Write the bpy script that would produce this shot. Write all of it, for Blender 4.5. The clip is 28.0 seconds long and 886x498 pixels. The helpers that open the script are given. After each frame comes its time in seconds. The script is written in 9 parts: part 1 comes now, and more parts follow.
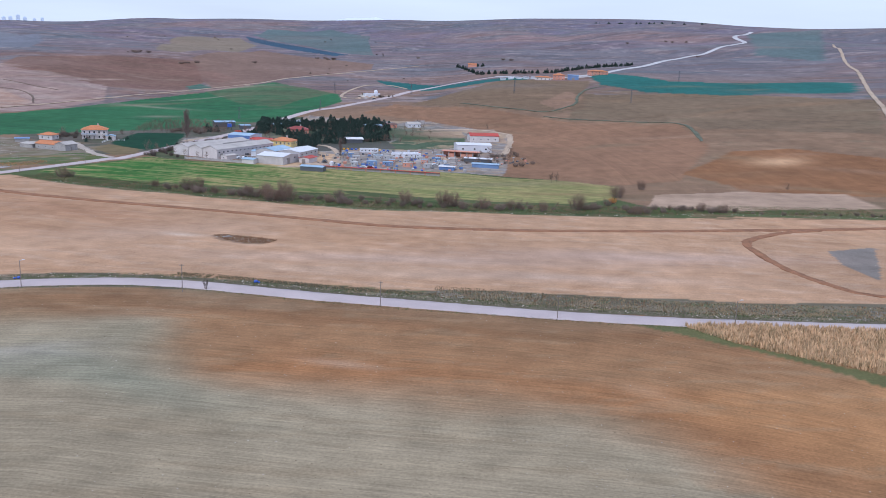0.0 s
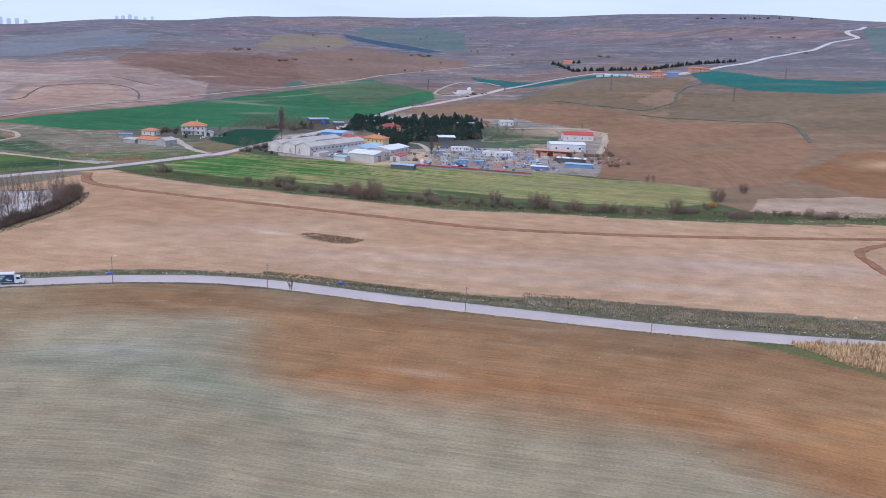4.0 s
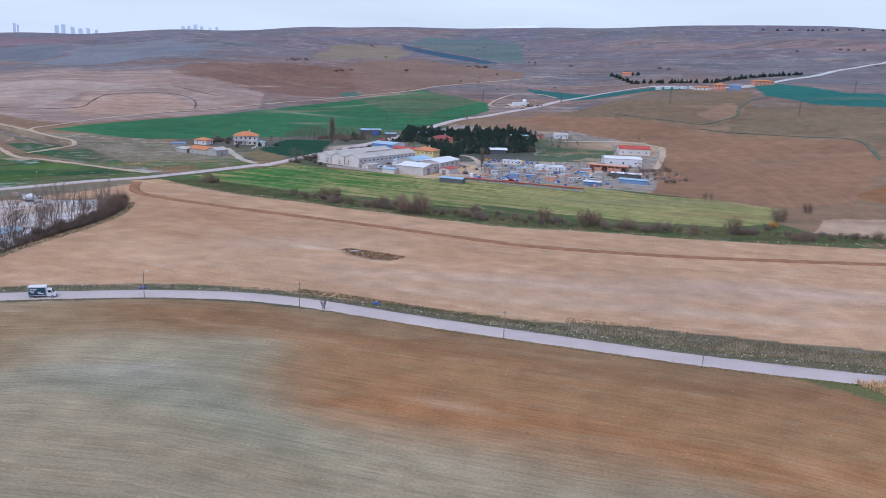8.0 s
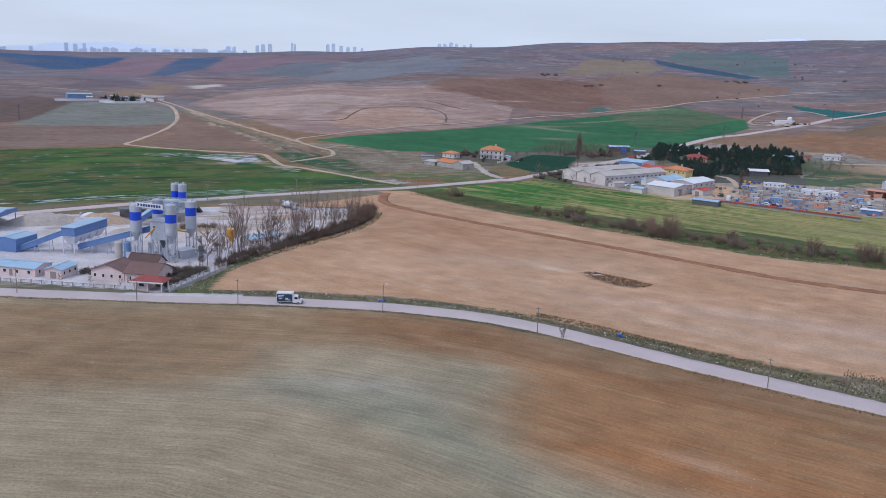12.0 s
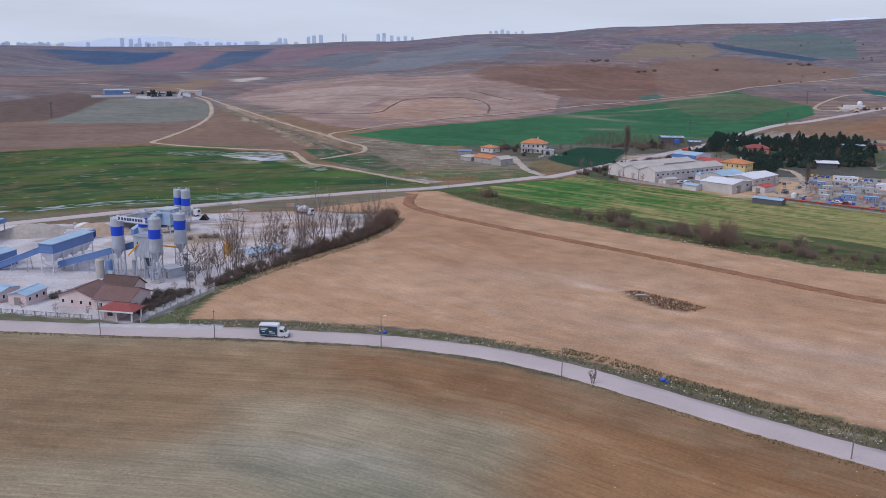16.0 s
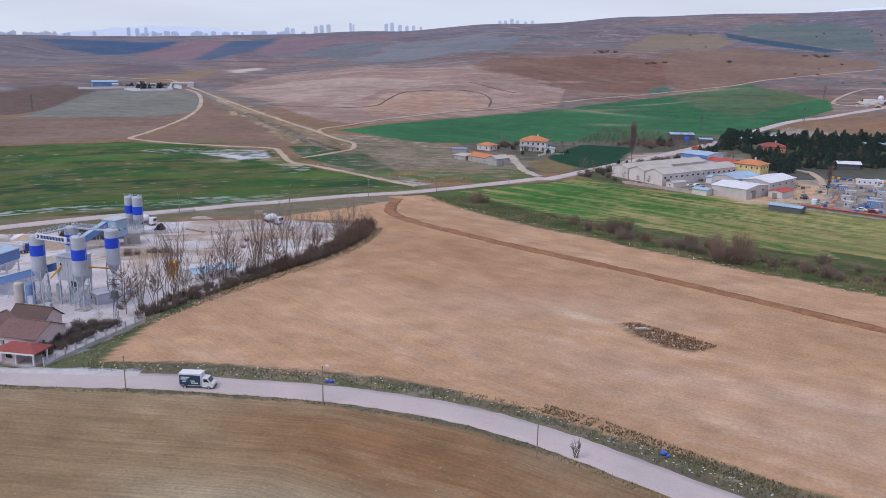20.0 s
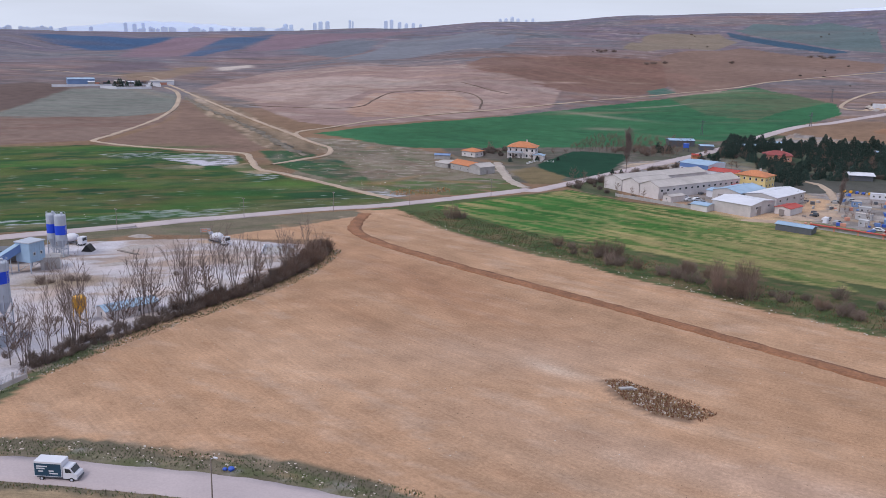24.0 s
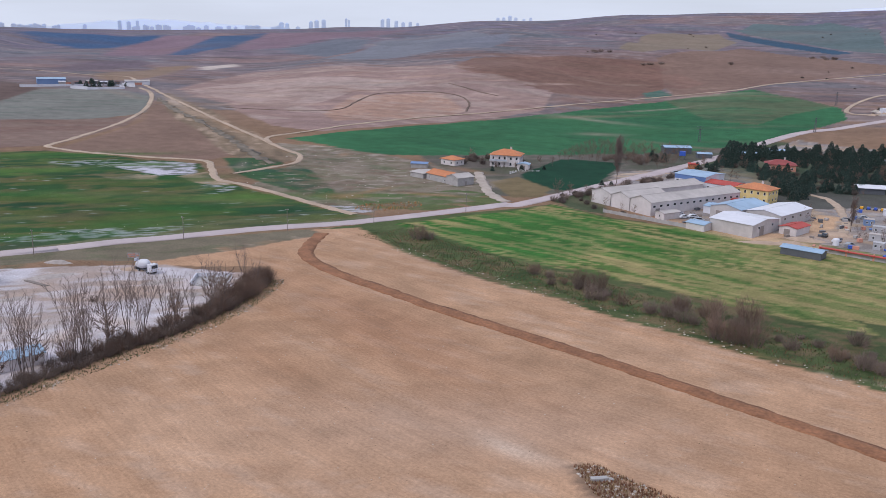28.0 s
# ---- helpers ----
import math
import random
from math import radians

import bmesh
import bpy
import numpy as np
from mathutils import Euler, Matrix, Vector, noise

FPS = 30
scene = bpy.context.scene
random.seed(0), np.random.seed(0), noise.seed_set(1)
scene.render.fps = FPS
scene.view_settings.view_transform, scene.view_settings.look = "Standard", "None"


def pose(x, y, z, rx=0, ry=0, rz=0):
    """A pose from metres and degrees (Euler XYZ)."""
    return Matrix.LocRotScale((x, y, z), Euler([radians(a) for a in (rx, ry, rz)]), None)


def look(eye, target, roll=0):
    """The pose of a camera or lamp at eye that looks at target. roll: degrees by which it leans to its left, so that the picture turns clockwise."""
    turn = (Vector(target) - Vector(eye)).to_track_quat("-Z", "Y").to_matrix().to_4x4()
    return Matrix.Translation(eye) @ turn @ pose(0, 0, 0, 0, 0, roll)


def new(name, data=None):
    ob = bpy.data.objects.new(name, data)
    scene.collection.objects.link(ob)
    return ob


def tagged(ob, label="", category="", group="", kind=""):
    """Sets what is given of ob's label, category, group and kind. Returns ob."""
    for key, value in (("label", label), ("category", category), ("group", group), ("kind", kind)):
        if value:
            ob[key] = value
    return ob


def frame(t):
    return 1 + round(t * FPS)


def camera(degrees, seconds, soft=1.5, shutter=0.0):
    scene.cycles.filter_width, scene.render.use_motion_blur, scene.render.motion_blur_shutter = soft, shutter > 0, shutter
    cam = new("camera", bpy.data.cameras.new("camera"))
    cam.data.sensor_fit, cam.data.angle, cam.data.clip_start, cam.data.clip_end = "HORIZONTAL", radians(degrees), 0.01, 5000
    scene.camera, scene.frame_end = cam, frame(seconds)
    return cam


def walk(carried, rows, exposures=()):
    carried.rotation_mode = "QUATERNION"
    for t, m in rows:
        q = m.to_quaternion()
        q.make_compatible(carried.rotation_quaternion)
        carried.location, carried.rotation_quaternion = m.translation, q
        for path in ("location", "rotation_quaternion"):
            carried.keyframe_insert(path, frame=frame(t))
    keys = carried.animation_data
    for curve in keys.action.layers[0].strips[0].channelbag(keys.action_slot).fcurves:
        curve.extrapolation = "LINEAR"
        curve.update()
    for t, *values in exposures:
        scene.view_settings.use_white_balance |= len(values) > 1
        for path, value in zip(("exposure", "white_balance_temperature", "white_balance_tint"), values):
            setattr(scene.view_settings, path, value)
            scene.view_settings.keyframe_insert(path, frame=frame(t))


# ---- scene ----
cam = camera(54.8, 28.0, soft=0.8)
PATH = [
    (0, (-0.506, -17.269, 64.695), (-0.291, -15.331, 64.253), 2.4),
    (0.5, (-0.590, -16.937, 64.719), (-0.403, -14.996, 64.276), 2.5),
    (1, (-0.594, -16.989, 64.908), (-0.433, -15.048, 64.453), 2.5),
    (1.5, (-0.516, -16.356, 64.956), (-0.381, -14.413, 64.503), 2.6),
    (2, (-0.424, -15.186, 64.940), (-0.316, -13.243, 64.482), 2.6),
    (2.5, (-0.302, -13.709, 65.002), (-0.221, -11.765, 64.541), 2.5),
    (3, (-0.087, -12.159, 65.016), (-0.034, -10.214, 64.554), 2.4),
    (3.5, (0.467, -10.826, 64.997), (0.494, -8.880, 64.537), 2.3),
    (5.5, (2.000, -4.982, 65.373), (1.938, -3.035, 64.920), 2.3),
    (6, (2.732, -3.211, 65.254), (2.650, -1.264, 64.804), 2.3),
    (6.5, (3.555, -1.896, 65.377), (3.454, 0.051, 64.930), 2.3),
    (7, (4.036, -1.017, 65.618), (3.923, 0.929, 65.171), 2.4),
    (7.5, (4.322, 0.504, 65.694), (4.205, 2.450, 65.249), 2.4),
    (8, (4.992, 1.246, 65.623), (4.863, 3.193, 65.183), 2.5),
    (8.5, (5.178, 1.504, 65.452), (5.019, 3.449, 65.012), 2.6),
    (9, (5.433, 2.084, 65.189), (4.948, 3.971, 64.732), 2.8),
    (9.5, (5.491, 1.694, 65.184), (4.897, 3.545, 64.714), 2.8),
    (10, (4.710, 2.868, 65.032), (4.070, 4.706, 64.573), 2.9),
    (10.5, (4.030, 4.771, 64.771), (3.376, 6.607, 64.322), 2.9),
    (11, (2.846, 7.318, 64.640), (2.188, 9.154, 64.200), 2.8),
    (11.5, (1.782, 10.707, 64.490), (1.117, 12.543, 64.057), 2.5),
    (12, (0.773, 15.153, 64.397), (0.102, 16.988, 63.970), 2.2),
    (12.5, (0.074, 19.558, 64.585), (-0.644, 21.375, 64.155), 2),
    (13, (-0.561, 24.545, 64.605), (-1.316, 26.345, 64.171), 1.8),
    (13.5, (-0.884, 29.450, 64.641), (-1.646, 31.247, 64.203), 1.5),
    (15.5, (-1.962, 48.052, 64.921), (-2.744, 49.836, 64.468), 1.1),
    (16, (-2.376, 52.558, 65.021), (-3.162, 54.340, 64.564), 1),
    (16.5, (-2.951, 56.927, 65.030), (-3.742, 58.705, 64.571), 1),
    (17, (-3.487, 61.255, 65.144), (-4.281, 63.031, 64.681), 1),
    (17.5, (-4.095, 65.693, 65.264), (-4.892, 67.467, 64.798), 1),
    (18, (-4.710, 70.140, 65.358), (-5.509, 71.913, 64.889), 1),
    (18.5, (-5.346, 74.619, 65.422), (-6.148, 76.390, 64.950), 1),
    (19, (-5.972, 79.026, 65.491), (-6.775, 80.795, 65.016), 1),
    (19.5, (-6.612, 83.506, 65.698), (-7.416, 85.274, 65.221), 1.1),
    (20, (-7.279, 87.967, 65.681), (-8.083, 89.735, 65.202), 1.1),
    (20.5, (-7.888, 92.430, 65.675), (-8.693, 94.197, 65.195), 1.1),
    (21, (-8.592, 96.879, 65.863), (-9.396, 98.645, 65.383), 1.2),
    (21.5, (-9.375, 101.319, 65.842), (-10.179, 103.086, 65.361), 1.3),
    (23.5, (-11.767, 120.213, 66.170), (-12.572, 121.979, 65.687), 1.5),
    (24, (-12.354, 124.926, 66.222), (-13.158, 126.692, 65.738), 1.5),
    (24.5, (-12.864, 129.390, 66.346), (-13.668, 131.157, 65.861), 1.6),
    (25, (-13.588, 134.174, 66.350), (-14.391, 135.940, 65.865), 1.6),
    (25.5, (-14.274, 138.810, 66.509), (-15.077, 140.576, 66.024), 1.7),
    (26, (-14.934, 143.672, 66.519), (-15.736, 145.438, 66.033), 1.6),
    (26.5, (-15.708, 148.422, 66.316), (-16.509, 150.189, 65.830), 1.7),
    (27, (-16.381, 153.323, 66.087), (-17.182, 155.090, 65.601), 1.7),
    (27.5, (-16.844, 157.445, 66.480), (-17.644, 159.212, 65.994), 1.8),
    (28, (-17.101, 162.236, 66.554), (-17.902, 164.003, 66.068), 1.7),
]
EXPOSURES = [(0, 0.1, 6090, 7.2), (3, 0.1, 6060, 6.8), (8, 0.02, 6030, 6.3), (11, -0.1, 6230, 6.6), (14, -0.21, 6420, 8), (17.5, -0.24, 6600, 10), (19.2, -0.2, 6640, 10), (20.2, -0.06, 6670, 10), (28, -0.06, 6720, 10)]
walk(cam, [(t, look(eye, target, roll)) for t, eye, target, roll in PATH], EXPOSURES)

# ---- world and sun: a bright, thinly overcast day ----
world = bpy.data.worlds.new("overcast_sky")
scene.world = world
world.use_nodes = True
wn, wl = world.node_tree.nodes, world.node_tree.links
wn.clear()
sky = wn.new("ShaderNodeTexSky")
sky.sky_type = "NISHITA"
sky.sun_disc = False
sky.sun_elevation = radians(40)
sky.sun_rotation = radians(200)
sky.air_density = 1.0
sky.dust_density = 3.0
veil = wn.new("ShaderNodeRGB")
veil.outputs[0].default_value = (7.4, 8.2, 10.2, 1)
cover = wn.new("ShaderNodeMix")
cover.data_type = "RGBA"
# soft streaks in the cloud cover
wtex = wn.new("ShaderNodeTexCoord")
wmap = wn.new("ShaderNodeMapping")
wmap.inputs["Scale"].default_value = (2.0, 2.0, 14.0)
wnoise = wn.new("ShaderNodeTexNoise")
wnoise.inputs["Scale"].default_value = 1.6
wnoise.inputs["Detail"].default_value = 4
wramp = wn.new("ShaderNodeMapRange")
wramp.inputs["From Min"].default_value = 0.3
wramp.inputs["From Max"].default_value = 0.7
wramp.inputs["To Min"].default_value = 0.80
wramp.inputs["To Max"].default_value = 0.96
wl.new(wtex.outputs["Generated"], wmap.inputs["Vector"])
wl.new(wmap.outputs["Vector"], wnoise.inputs["Vector"])
wl.new(wnoise.outputs["Fac"], wramp.inputs["Value"])
wl.new(wramp.outputs["Result"], cover.inputs["Factor"])
wl.new(sky.outputs["Color"], cover.inputs["A"])
wl.new(veil.outputs["Color"], cover.inputs["B"])
wbg = wn.new("ShaderNodeBackground")
wbg.inputs["Strength"].default_value = 0.10
wout = wn.new("ShaderNodeOutputWorld")
wl.new(cover.outputs["Result"], wbg.inputs["Color"])
wl.new(wbg.outputs["Background"], wout.inputs["Surface"])

sun_data = bpy.data.lights.new("sun", "SUN")
sun_data.energy = 1.5
sun_data.angle = radians(14)
sun_data.color = (1.0, 0.97, 0.94)
sun = new("sun", sun_data)
# high behind the camera, over its left shoulder
sun.matrix_world = look((-60, -100, 130), (0, 0, 0))


# ---- materials ----
def lin(r, g, b, k=0.85):
    """Base colour from a 0-255 swatch."""
    out = []
    for v, c in ((r, 0.97), (g, 1.0), (b, 1.09)):
        v /= 255.0
        out.append((v / 12.92 if v <= 0.04045 else ((v + 0.055) / 1.055) ** 2.4) * k * c)
    return tuple(out)


def surface(name, color, rough=0.8, metal=0.0, grain=0.0, scale=1.0, stain=0.0, stain_scale=0.15, bump=0.0, per_piece=0.0):
    """A plain material with variation at two scales, in metres of the object."""
    m = bpy.data.materials.new(name)
    m.use_nodes = True
    n, l = m.node_tree.nodes, m.node_tree.links
    b = n["Principled BSDF"]
    b.inputs["Roughness"].default_value = rough
    b.inputs["Metallic"].default_value = metal
    b.inputs["Base Color"].default_value = (*color, 1)
    if grain or stain or per_piece:
        geo = n.new("ShaderNodeNewGeometry")
        total = None
        for amount, size, detail in ((grain, scale, 3), (stain, stain_scale, 5)):
            if not amount:
                continue
            t = n.new("ShaderNodeTexNoise")
            t.inputs["Scale"].default_value = size
            t.inputs["Detail"].default_value = detail
            l.new(geo.outputs["Position"], t.inputs["Vector"])
            r = n.new("ShaderNodeMapRange")
            r.inputs["From Min"].default_value = 0.3
            r.inputs["From Max"].default_value = 0.7
            r.inputs["To Min"].default_value = 1 - amount
            r.inputs["To Max"].default_value = 1 + amount
            l.new(t.outputs["Fac"], r.inputs["Value"])
            total = times(n, l, total, r.outputs["Result"])
            if bump and size == scale:
                u = n.new("ShaderNodeBump")
                u.inputs["Strength"].default_value = bump
                u.inputs["Distance"].default_value = 0.05
                l.new(t.outputs["Fac"], u.inputs["Height"])
                l.new(u.outputs["Normal"], b.inputs["Normal"])
        if per_piece:
            info = n.new("ShaderNodeObjectInfo")
            r = n.new("ShaderNodeMapRange")
            r.inputs["To Min"].default_value = 1 - per_piece
            r.inputs["To Max"].default_value = 1 + per_piece
            l.new(info.outputs["Random"], r.inputs["Value"])
            total = times(n, l, total, r.outputs["Result"])
        s = n.new("ShaderNodeVectorMath")
        s.operation = "SCALE"
        s.inputs[0].default_value = color
        l.new(total, s.inputs["Scale"])
        l.new(s.outputs["Vector"], b.inputs["Base Color"])
    return m


def times(n, l, a, b):
    if a is None:
        return b
    m = n.new("ShaderNodeMath")
    m.operation = "MULTIPLY"
    l.new(a, m.inputs[0])
    l.new(b, m.inputs[1])
    return m.outputs[0]


def soil_material():
    """The land: each field's own earth or crop colour, with haze painted into the far ones, and with clods, stones,
    furrows and wet and dry patches.
    """
    m = bpy.data.materials.new("land")
    m.use_nodes = True
    n, l = m.node_tree.nodes, m.node_tree.links
    b = n["Principled BSDF"]
    b.inputs["Roughness"].default_value = 0.95
    b.inputs["Specular IOR Level"].default_value = 0.1
    tint = n.new("ShaderNodeAttribute")
    tint.attribute_name = "earth"
    till = n.new("ShaderNodeAttribute")
    till.attribute_name = "tilled"
    geo = n.new("ShaderNodeNewGeometry")
    total = None

    def blotch(scale, detail, low, high, stretch=(1, 1, 1), turn=0.0):
        mp = n.new("ShaderNodeMapping")
        mp.inputs["Scale"].default_value = stretch
        mp.inputs["Rotation"].default_value = (0, 0, turn)
        l.new(geo.outputs["Position"], mp.inputs["Vector"])
        t = n.new("ShaderNodeTexNoise")
        t.inputs["Scale"].default_value = scale
        t.inputs["Detail"].default_value = detail
        l.new(mp.outputs["Vector"], t.inputs["Vector"])
        r = n.new("ShaderNodeMapRange")
        r.inputs["From Min"].default_value = 0.3
        r.inputs["From Max"].default_value = 0.7
        r.inputs["To Min"].default_value = low
        r.inputs["To Max"].default_value = high
        l.new(t.outputs["Fac"], r.inputs["Value"])
        return r.outputs["Result"], t.outputs["Fac"]

    big, _ = blotch(0.014, 9, 0.88, 1.12)
    mid, _ = blotch(0.12, 9, 0.86, 1.14)
    clod, clod_height = blotch(1.6, 6, 0.86, 1.14)
    fine, _ = blotch(6.0, 3, 0.86, 1.14)
    total = times(n, l, times(n, l, big, mid), times(n, l, clod, fine))
    # furrows: thin streaks along the rows of each field
    row = n.new("ShaderNodeAttribute")
    row.attribute_name = "row"
    sep = n.new("ShaderNodeSeparateXYZ")
    l.new(geo.outputs["Position"], sep.inputs[0])
    for low, high, u, v in ((0.89, 1.10, 0.03, 1.0), (0.94, 1.06, 0.012, 0.24), (0.86, 1.13, 0.12, 2.4)):
        sx = n.new("ShaderNodeMath")
        sx.operation = "MULTIPLY"
        sx.inputs[1].default_value = u
        l.new(sep.outputs["X"], sx.inputs[0])
        sy = n.new("ShaderNodeMath")
        sy.operation = "MULTIPLY"
        sy.inputs[1].default_value = v
        l.new(row.outputs["Fac"], sy.inputs[0])
        both = n.new("ShaderNodeCombineXYZ")
        l.new(sx.outputs[0], both.inputs[0])
        l.new(sy.outputs[0], both.inputs[1])
        t = n.new("ShaderNodeTexNoise")
        t.inputs["Scale"].default_value = 1.0
        t.inputs["Detail"].default_value = 3
        l.new(both.outputs[0], t.inputs["Vector"])
        r = n.new("ShaderNodeMapRange")
        r.inputs["From Min"].default_value = 0.3
        r.inputs["From Max"].default_value = 0.7
        r.inputs["To Min"].default_value = low
        r.inputs["To Max"].default_value = high
        l.new(t.outputs["Fac"], r.inputs["Value"])
        mix = n.new("ShaderNodeMix")
        mix.inputs["A"].default_value = 1.0
        l.new(till.outputs["Fac"], mix.inputs["Factor"])
        l.new(r.outputs["Result"], mix.inputs["B"])
        total = times(n, l, total, mix.outputs["Result"])
    s = n.new("ShaderNodeVectorMath")
    s.operation = "SCALE"
    l.new(tint.outputs["Color"], s.inputs[0])
    l.new(total, s.inputs["Scale"])
    # pale stones lying about
    vor = n.new("ShaderNodeTexVoronoi")
    vor.inputs["Scale"].default_value = 0.35
    l.new(geo.outputs["Position"], vor.inputs["Vector"])
    spot = n.new("ShaderNodeMath")
    spot.operation = "LESS_THAN"
    spot.inputs[1].default_value = 0.045
    l.new(vor.outputs["Distance"], spot.inputs[0])
    tone = n.new("ShaderNodeSeparateColor")
    l.new(vor.outputs["Color"], tone.inputs["Color"])
    rare = n.new("ShaderNodeMath")
    rare.operation = "GREATER_THAN"
    rare.inputs[1].default_value = 0.7
    l.new(tone.outputs[0], rare.inputs[0])
    stones = times(n, l, spot.outputs[0], rare.outputs[0])
    stones = times(n, l, stones, till.outputs["Fac"])
    pale = n.new("ShaderNodeMix")
    pale.data_type = "RGBA"
    l.new(stones, pale.inputs["Factor"])
    l.new(s.outputs["Vector"], pale.inputs["A"])
    pale.inputs["B"].default_value = (0.5, 0.45, 0.4, 1)
    l.new(pale.outputs["Result"], b.inputs["Base Color"])
    u = n.new("ShaderNodeBump")
    u.inputs["Strength"].default_value = 0.12
    u.inputs["Distance"].default_value = 0.12
    l.new(clod_height, u.inputs["Height"])
    l.new(u.outputs["Normal"], b.inputs["Normal"])
    return m


LAND = soil_material()
ASPHALT = surface("worn_asphalt", lin(192, 175, 173), 0.85, grain=0.05, scale=2.5, stain=0.09, stain_scale=0.09)
TRACK = surface("packed_dirt", lin(184, 160, 138), 0.95, grain=0.12, scale=0.6, stain=0.15, stain_scale=0.05)
DRIVE = surface("pale_driveway_dirt", lin(182, 166, 152), 0.95, grain=0.12, scale=0.6, stain=0.15, stain_scale=0.08)
CHALK = surface("pale_chippings", lin(196, 190, 190), 0.95, grain=0.12, scale=0.6, stain=0.12, stain_scale=0.05)

# relief of the land: heights by bearing (columns, degrees to the left of +y) and distance (rows) from a point near the road
BEARING = [-40, -28, -20, -12, -4, 4, 12, 20, 28, 36, 44, 54]
RANGE = [0, 200, 350, 450, 550, 650, 800, 950, 1150, 1500, 2000, 2800, 4800]
RISE_NEAR = [
    [0, 0, 0, 0, 0, 0, 0, 0, 0, 0, 0, 0],
    [0, 0, 0, 0, 0, 0, 0, 0, 0, 0, 0, 0],
    [0, 0, 0, 0, 0, 0, 0, 0, 0, 0, 0, -1],
    [5, 5, 3, 1, 1, 1, 1, 0, -1, -1, -1, -3],
    [12, 12, 8, 3, 3, 2, 2, 1, 1, 0, 0, -2],
    [21, 21, 16, 12, 9, 6, 4, 4, 5, 3, 0, -1],
]
RISE_FAR = [
    [36, 36, 33, 33, 22, 18, 12, 12, 12, 8, 5, 4],
    [48, 48, 50, 44, 29, 28, 24, 32, 24, 13, 14, 12],
    [65, 65, 62, 58, 50, 48, 52, 48, 36, 17, 14, 12],
    [100, 100, 92, 85, 66, 68, 72, 65, 48, 26, 18, 15],
    [153, 153, 138, 128, 100, 98, 95, 82, 62, 38, 26, 25],
    [160, 170, 192, 187, 168, 152, 138, 111, 84, 65, 52, 50],
    [60, 60, 60, 60, 60, 50, 50, 40, 30, 30, 30, 30],
]
RISE = np.array(RISE_NEAR + RISE_FAR, float)


def cubic(knots, values, at):
    """Values by Catmull-Rom between knots, along the first axis; values: one column for each place, or per knot."""
    k = np.clip(np.searchsorted(knots, at, side="right") - 1, 0, len(knots) - 2)
    t = np.clip((at - knots[k]) / (knots[k + 1] - knots[k]), 0, 1)
    return k, t


ROAD_X = [-400, -262, -195, -137, -95, -63, -22, 20, 78, 137, 420]
ROAD_Y = [102, 155, 178, 199, 214, 219, 210, 199, 187, 182, 168]


def beyond(x, y):
    """0 on the near side of the road, 1 from 40 m behind it."""
    k = np.clip((y - np.interp(x, ROAD_X, ROAD_Y) - 2.0) / 40.0, 0, 1)
    return k * k * (3 - 2 * k)


def shift(x, y):
    """From the plan to the place: all behind the road lies a fiftieth farther out than the plan has it."""
    x, y = np.asarray(x, float), np.asarray(y, float)
    k = 0.02 * beyond(x, y)
    return x + k * (x + 4.1), y + k * (y - 65.7)


def unshift(x, y):
    """From the place back to the plan."""
    u, v = np.asarray(x, float), np.asarray(y, float)
    for _ in range(3):
        a, b = shift(u, v)
        u, v = u + x - a, v + y - b
    return u, v


def rise(x, y):
    """Height of the land at x, y (arrays): behind the road it drops by a little over a metre."""
    u, v = unshift(np.asarray(x, float), np.asarray(y, float))
    z = relief(u, v)
    return z - 0.02 * beyond(u, v) * (65.3 - z)


def relief(x, y):
    """Height of the land on the plan."""
    x, y = np.asarray(x, float), np.asarray(y, float)
    dx, dy = x, y - 60.0
    d = np.hypot(dx, dy)
    b = np.degrees(np.arctan2(-dx, dy))
    kb, tb = cubic(np.array(BEARING, float), None, b)
    kd, td = cubic(np.array(RANGE, float), None, np.minimum(d, 4799))

    def tangent(i):
        lo, hi = np.clip(i - 1, 0, len(RANGE) - 1), np.clip(i + 1, 0, len(RANGE) - 1)
        r = np.array(RANGE, float)
        return lo, hi, r[hi] - r[lo]

    def column(j):
        p0, p1 = RISE[kd, j], RISE[kd + 1, j]
        lo, hi, w = tangent(kd)
        span = np.array(RANGE, float)[kd + 1] - np.array(RANGE, float)[kd]
        m0 = (RISE[hi, j] - RISE[lo, j]) / w * span
        lo, hi, w = tangent(kd + 1)
        m1 = (RISE[hi, j] - RISE[lo, j]) / w * span
        t = td
        return (2 * t**3 - 3 * t**2 + 1) * p0 + (t**3 - 2 * t**2 + t) * m0 + (3 * t**2 - 2 * t**3) * p1 + (t**3 - t**2) * m1

    s = tb * tb * (3 - 2 * tb)
    far = np.clip((d - 820) / 700, 0, 1)
    folds = np.sin(x / 95 + 1.3 * np.sin(y / 210)) + 0.8 * np.sin(y / 120 + 1.7 * np.sin(x / 170)) + 0.5 * np.sin((x + y) / 51)
    return column(kb) * (1 - s) + column(kb + 1) * s + far * far * 4.5 * folds * (1 - np.clip((d - 2200) / 500, 0, 0.75))


def inside(x, y, ring):
    """Which of the points lie in the ring of corners."""
    hit = np.zeros(x.shape, bool)
    for (x0, y0), (x1, y1) in zip(ring, ring[1:] + ring[:1]):
        if y0 != y1:
            hit ^= ((y0 > y) != (y1 > y)) & (x < (x1 - x0) * (y - y0) / (y1 - y0) + x0)
    return hit


def steps(*spans):
    out = []
    for a, b, w in spans:
        out += list(np.arange(a, b, w))
    return np.array(out)


